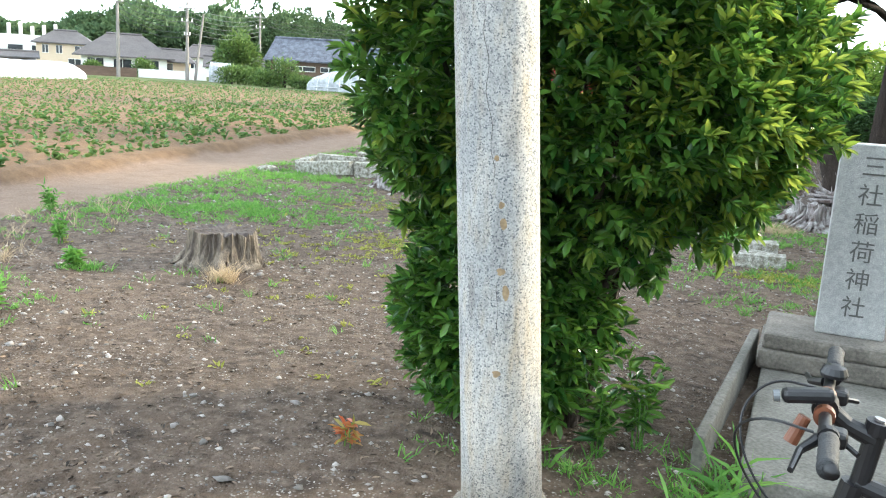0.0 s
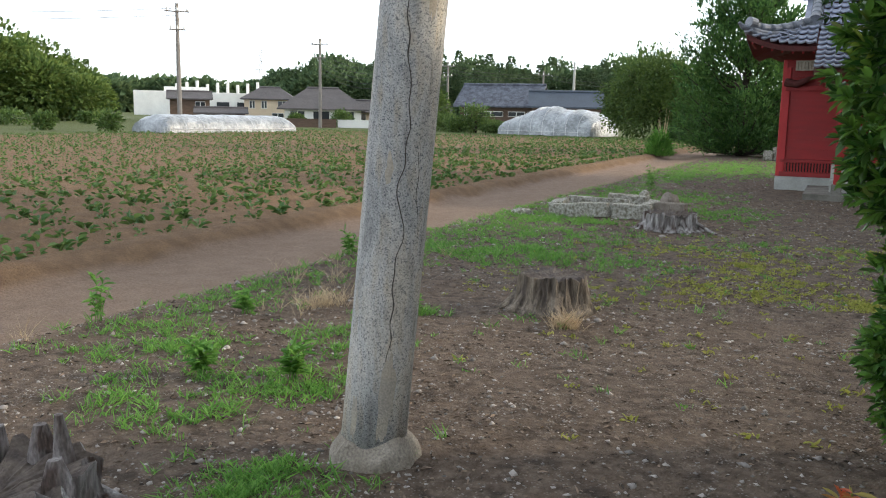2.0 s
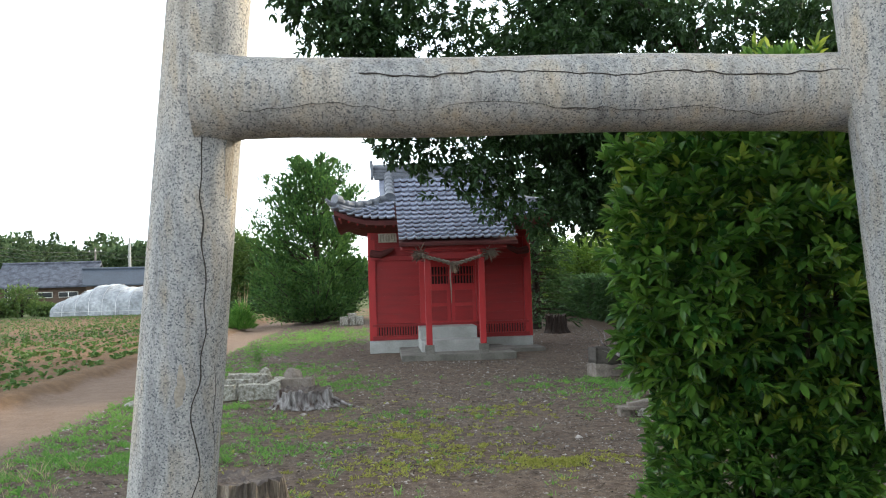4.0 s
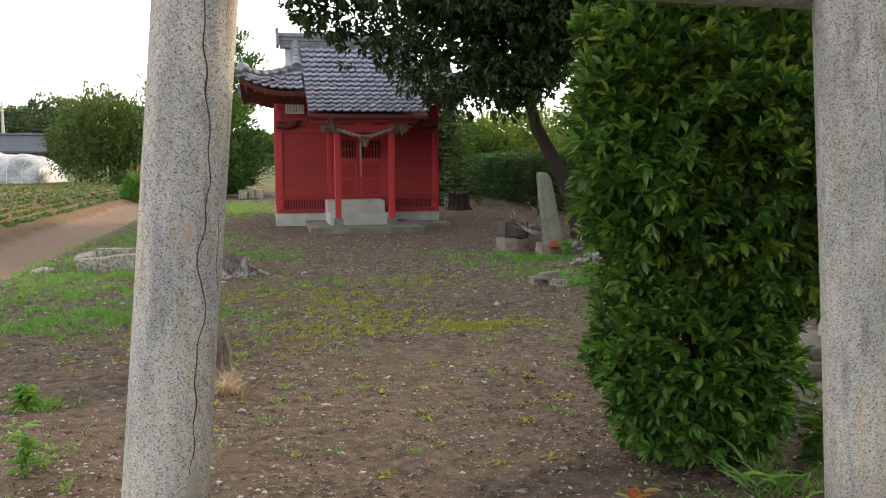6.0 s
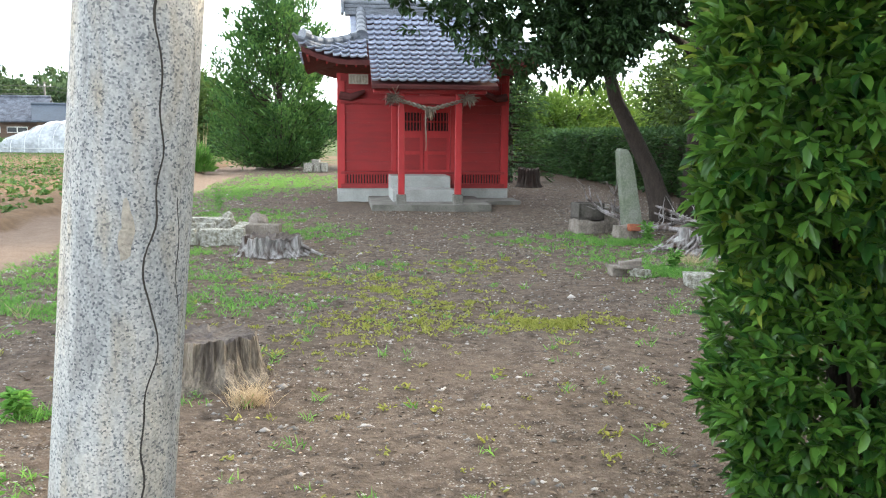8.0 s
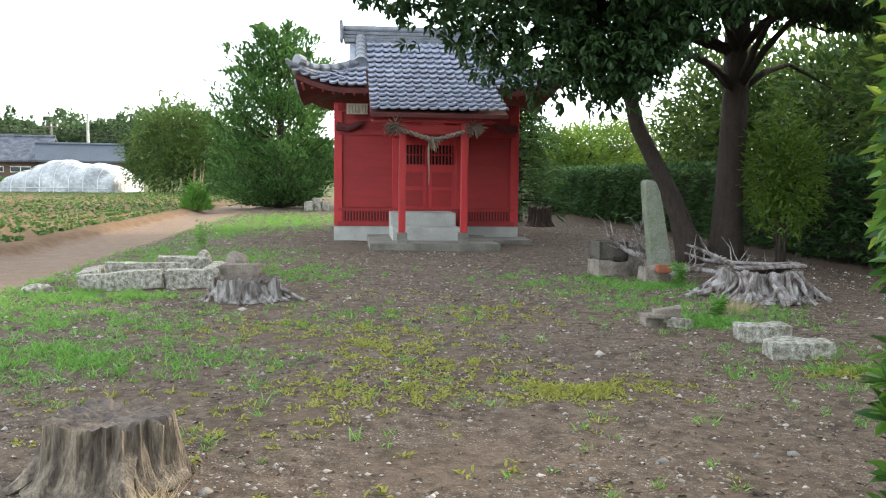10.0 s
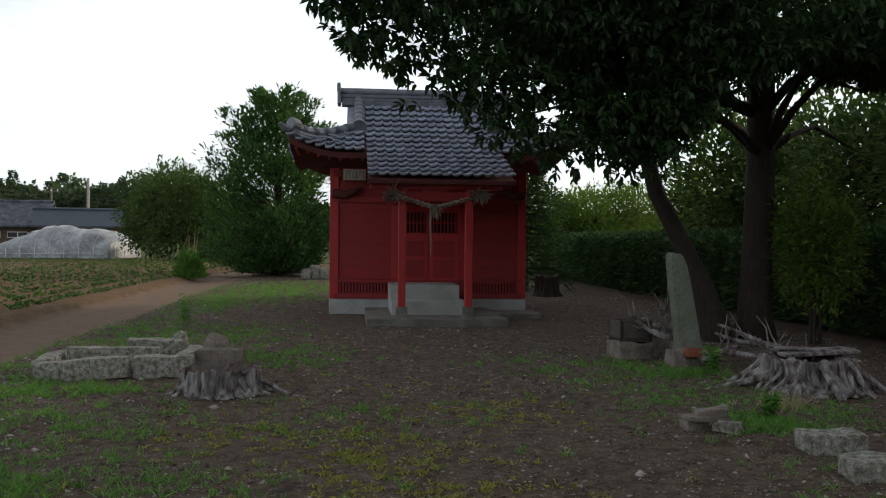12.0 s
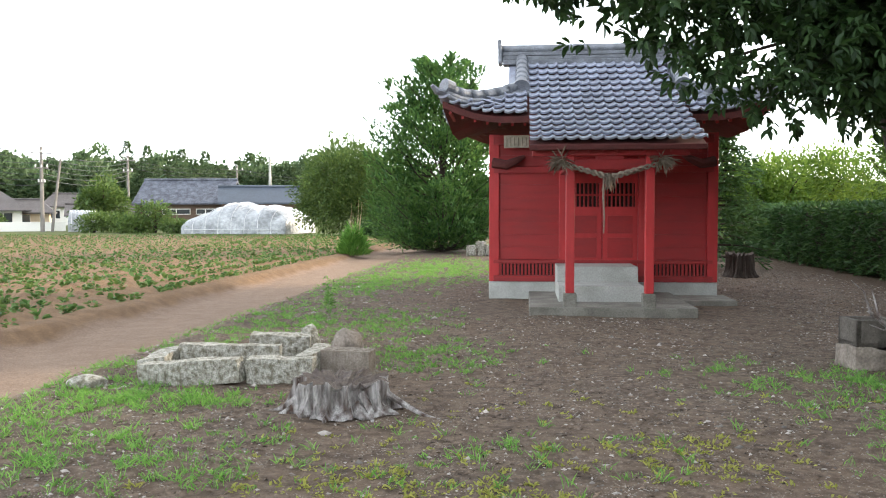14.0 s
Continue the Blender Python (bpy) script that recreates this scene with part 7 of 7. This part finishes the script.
rows += [(-25.4, 172, 14.4, 3.2, True), (-24.2, 172, 13.6, 3.2, True), (-22.2, 170, 13.0, 3.2, True)]
rows += [(deg, 160 + RNG.uniform(-5, 5), RNG.uniform(8.5, 12.2), RNG.uniform(2.6, 3.4), True) for deg in np.arange(-24.5, -13.5, 0.75)]
far_woods("far_wood", rows, "wooded green ridge behind the farm", 0.85, L_FOREST, 1300)
rows = []
for deg in np.arange(-64.0, -47.0, 0.9):
    for q in range(2):
        far = 96 + q * 9 + RNG.uniform(-3, 3)
        top = 0.08 if deg < -51.5 else 0.08 - (deg + 51.5) * 0.0105
        rows.append((deg + RNG.uniform(-0.4, 0.4), far, 1.5 + far * (top - 0.012 + 0.006 * q + RNG.uniform(-0.006, 0.006)), RNG.uniform(2.2, 3.2), False))
rows += [(-47.6, 120, 7.4, 1.6, True), (-48.6, 122, 8.6, 1.7, True)]
far_woods("near_wood", rows, "dense green wood at the far side of the field", 0.55, L_WOOD, 1300)
rows = [(deg, 260 + RNG.uniform(-8, 8), 1.5 + 260 * (0.024 + RNG.uniform(-0.003, 0.003)), 5.0, False) for deg in np.arange(-48, -34, 0.7)]
rows += [(deg, 240 + RNG.uniform(-8, 8), 1.5 + 240 * (0.022 + RNG.uniform(-0.004, 0.004)), 5.0, False) for deg in np.concatenate([np.arange(-80, -63, 1.2), np.arange(-13, 80, 1.2)])]
far_woods("distant_trees", rows, "low line of distant trees on the horizon", 2.6, L_FOREST)

for deg, far, h, r in ((-26.6, 72, 1.5, 1.2), (-25.2, 72, 1.4, 1.5), (-23.2, 69, 2.3, 1.25), (-24.3, 69, 1.1, 1.2), (-22.0, 68, 1.0, 1.2), (-20.9, 67, 0.8, 1.0), (-35.0, 82, 1.2, 0.8), (-32.0, 80, 1.6, 0.9)):
    round_tree(*bearing(deg, far), h, r, "rounded green garden bush before the farm", 900, 0.26, L_ROUND, 0, False, "garden_bush")
round_tree(*bearing(-26.3, 90), 4.8, 2.3, "leafy green tree beside the barn", 2600, 0.42, L_ROUND, 0.4)
for x, y, h, r in ((-9.6, 57.5, 1.4, 1.3), (-7.6, 54.5, 1.2, 1.1), (-6.4, 53.0, 1.5, 1.0), (-10.6, 52, 0.8, 0.9)):
    round_tree(x, y, h, r, "low dark garden bush by the farm track", 800, 0.24, L_HEDGE, 0, False, "garden_bush")
for deg, far, h, r in ((-52.0, 72, 1.3, 1.3), (-50.2, 60, 1.1, 0.6), (-46.6, 56, 1.2, 0.7), (-47.8, 80, 1.0, 0.7), (-56, 80, 1.6, 1.6), (-58.5, 84, 1.7, 2.0), (-54, 84, 1.4, 1.8)):
    round_tree(*bearing(deg, far), h, r, "small green bush at the edge of the field", 600, 0.26, L_ROUND, 0, False, "field_bush")


def small_shed():
    t = thing("wayside_shrine", -7.4, 56.5, 0, 0, "tiny dark roofed wayside shrine on stone posts", "small shrine")
    part("body", boxes(((0, 0, 0.62), (0.8, 0.6, 0.6)), bevel=0.01), M_BROWNW, t)
    bm = bmesh.new()
    q = [[bm.verts.new((sx * 0.75, yy, zz)) for yy, zz in ((-0.6, 0.95), (0, 1.35), (0.6, 0.95), (0, 1.25))] for sx in (-1, 1)]
    for k in range(4):
        bm.faces.new((q[0][k], q[0][(k + 1) % 4], q[1][(k + 1) % 4], q[1][k]))
    bm.faces.new(q[0][::-1])
    bm.faces.new(q[1])
    part("roof", bm, M_ROOFB, t)
    for x in (-0.35, 0.35):
        for y in (-0.22, 0.22):
            part("leg", boxes(((x, y, 0.16), (0.1, 0.1, 0.36))), M_STEP, t)


small_shed()


def low_wall(deg0, deg1, far, h, material, label):
    (x0, y0), (x1, y1) = bearing(deg0, far), bearing(deg1, far)
    t = thing("garden_wall", (x0 + x1) / 2, (y0 + y1) / 2, 0, math.degrees(math.atan2(y1 - y0, x1 - x0)), label, "wall")
    part("wall", boxes(((0, 0, h / 2 - 0.1), (math.hypot(x1 - x0, y1 - y0), 0.16, h + 0.2)), bevel=0.01), material, t)
    part("coping", boxes(((0, 0, h + 0.03), (math.hypot(x1 - x0, y1 - y0) + 0.1, 0.24, 0.06)), bevel=0.01), material, t)


low_wall(-36.0, -32.4, 78, 0.7, M_BROWNW, "dark garden fence before the hipped house")
low_wall(-32.3, -28.2, 79, 0.65, M_PLASTER, "pale garden wall along the field's edge")
for deg, far, h in ((-55.6, 44, 0.75), (-40.2, 56, 0.7)):
    x, y = bearing(deg, far)
    t = thing("bamboo_stake", x, y, 0, 0, "thin yellow bamboo stake leaning in the field", "stake")
    bm = bmesh.new()
    tube(bm, [(0, 0, -0.1), (-0.35 * h, 0, h)], [0.02, 0.015], 6)
    part("cane", bm, L_STRAW, t)
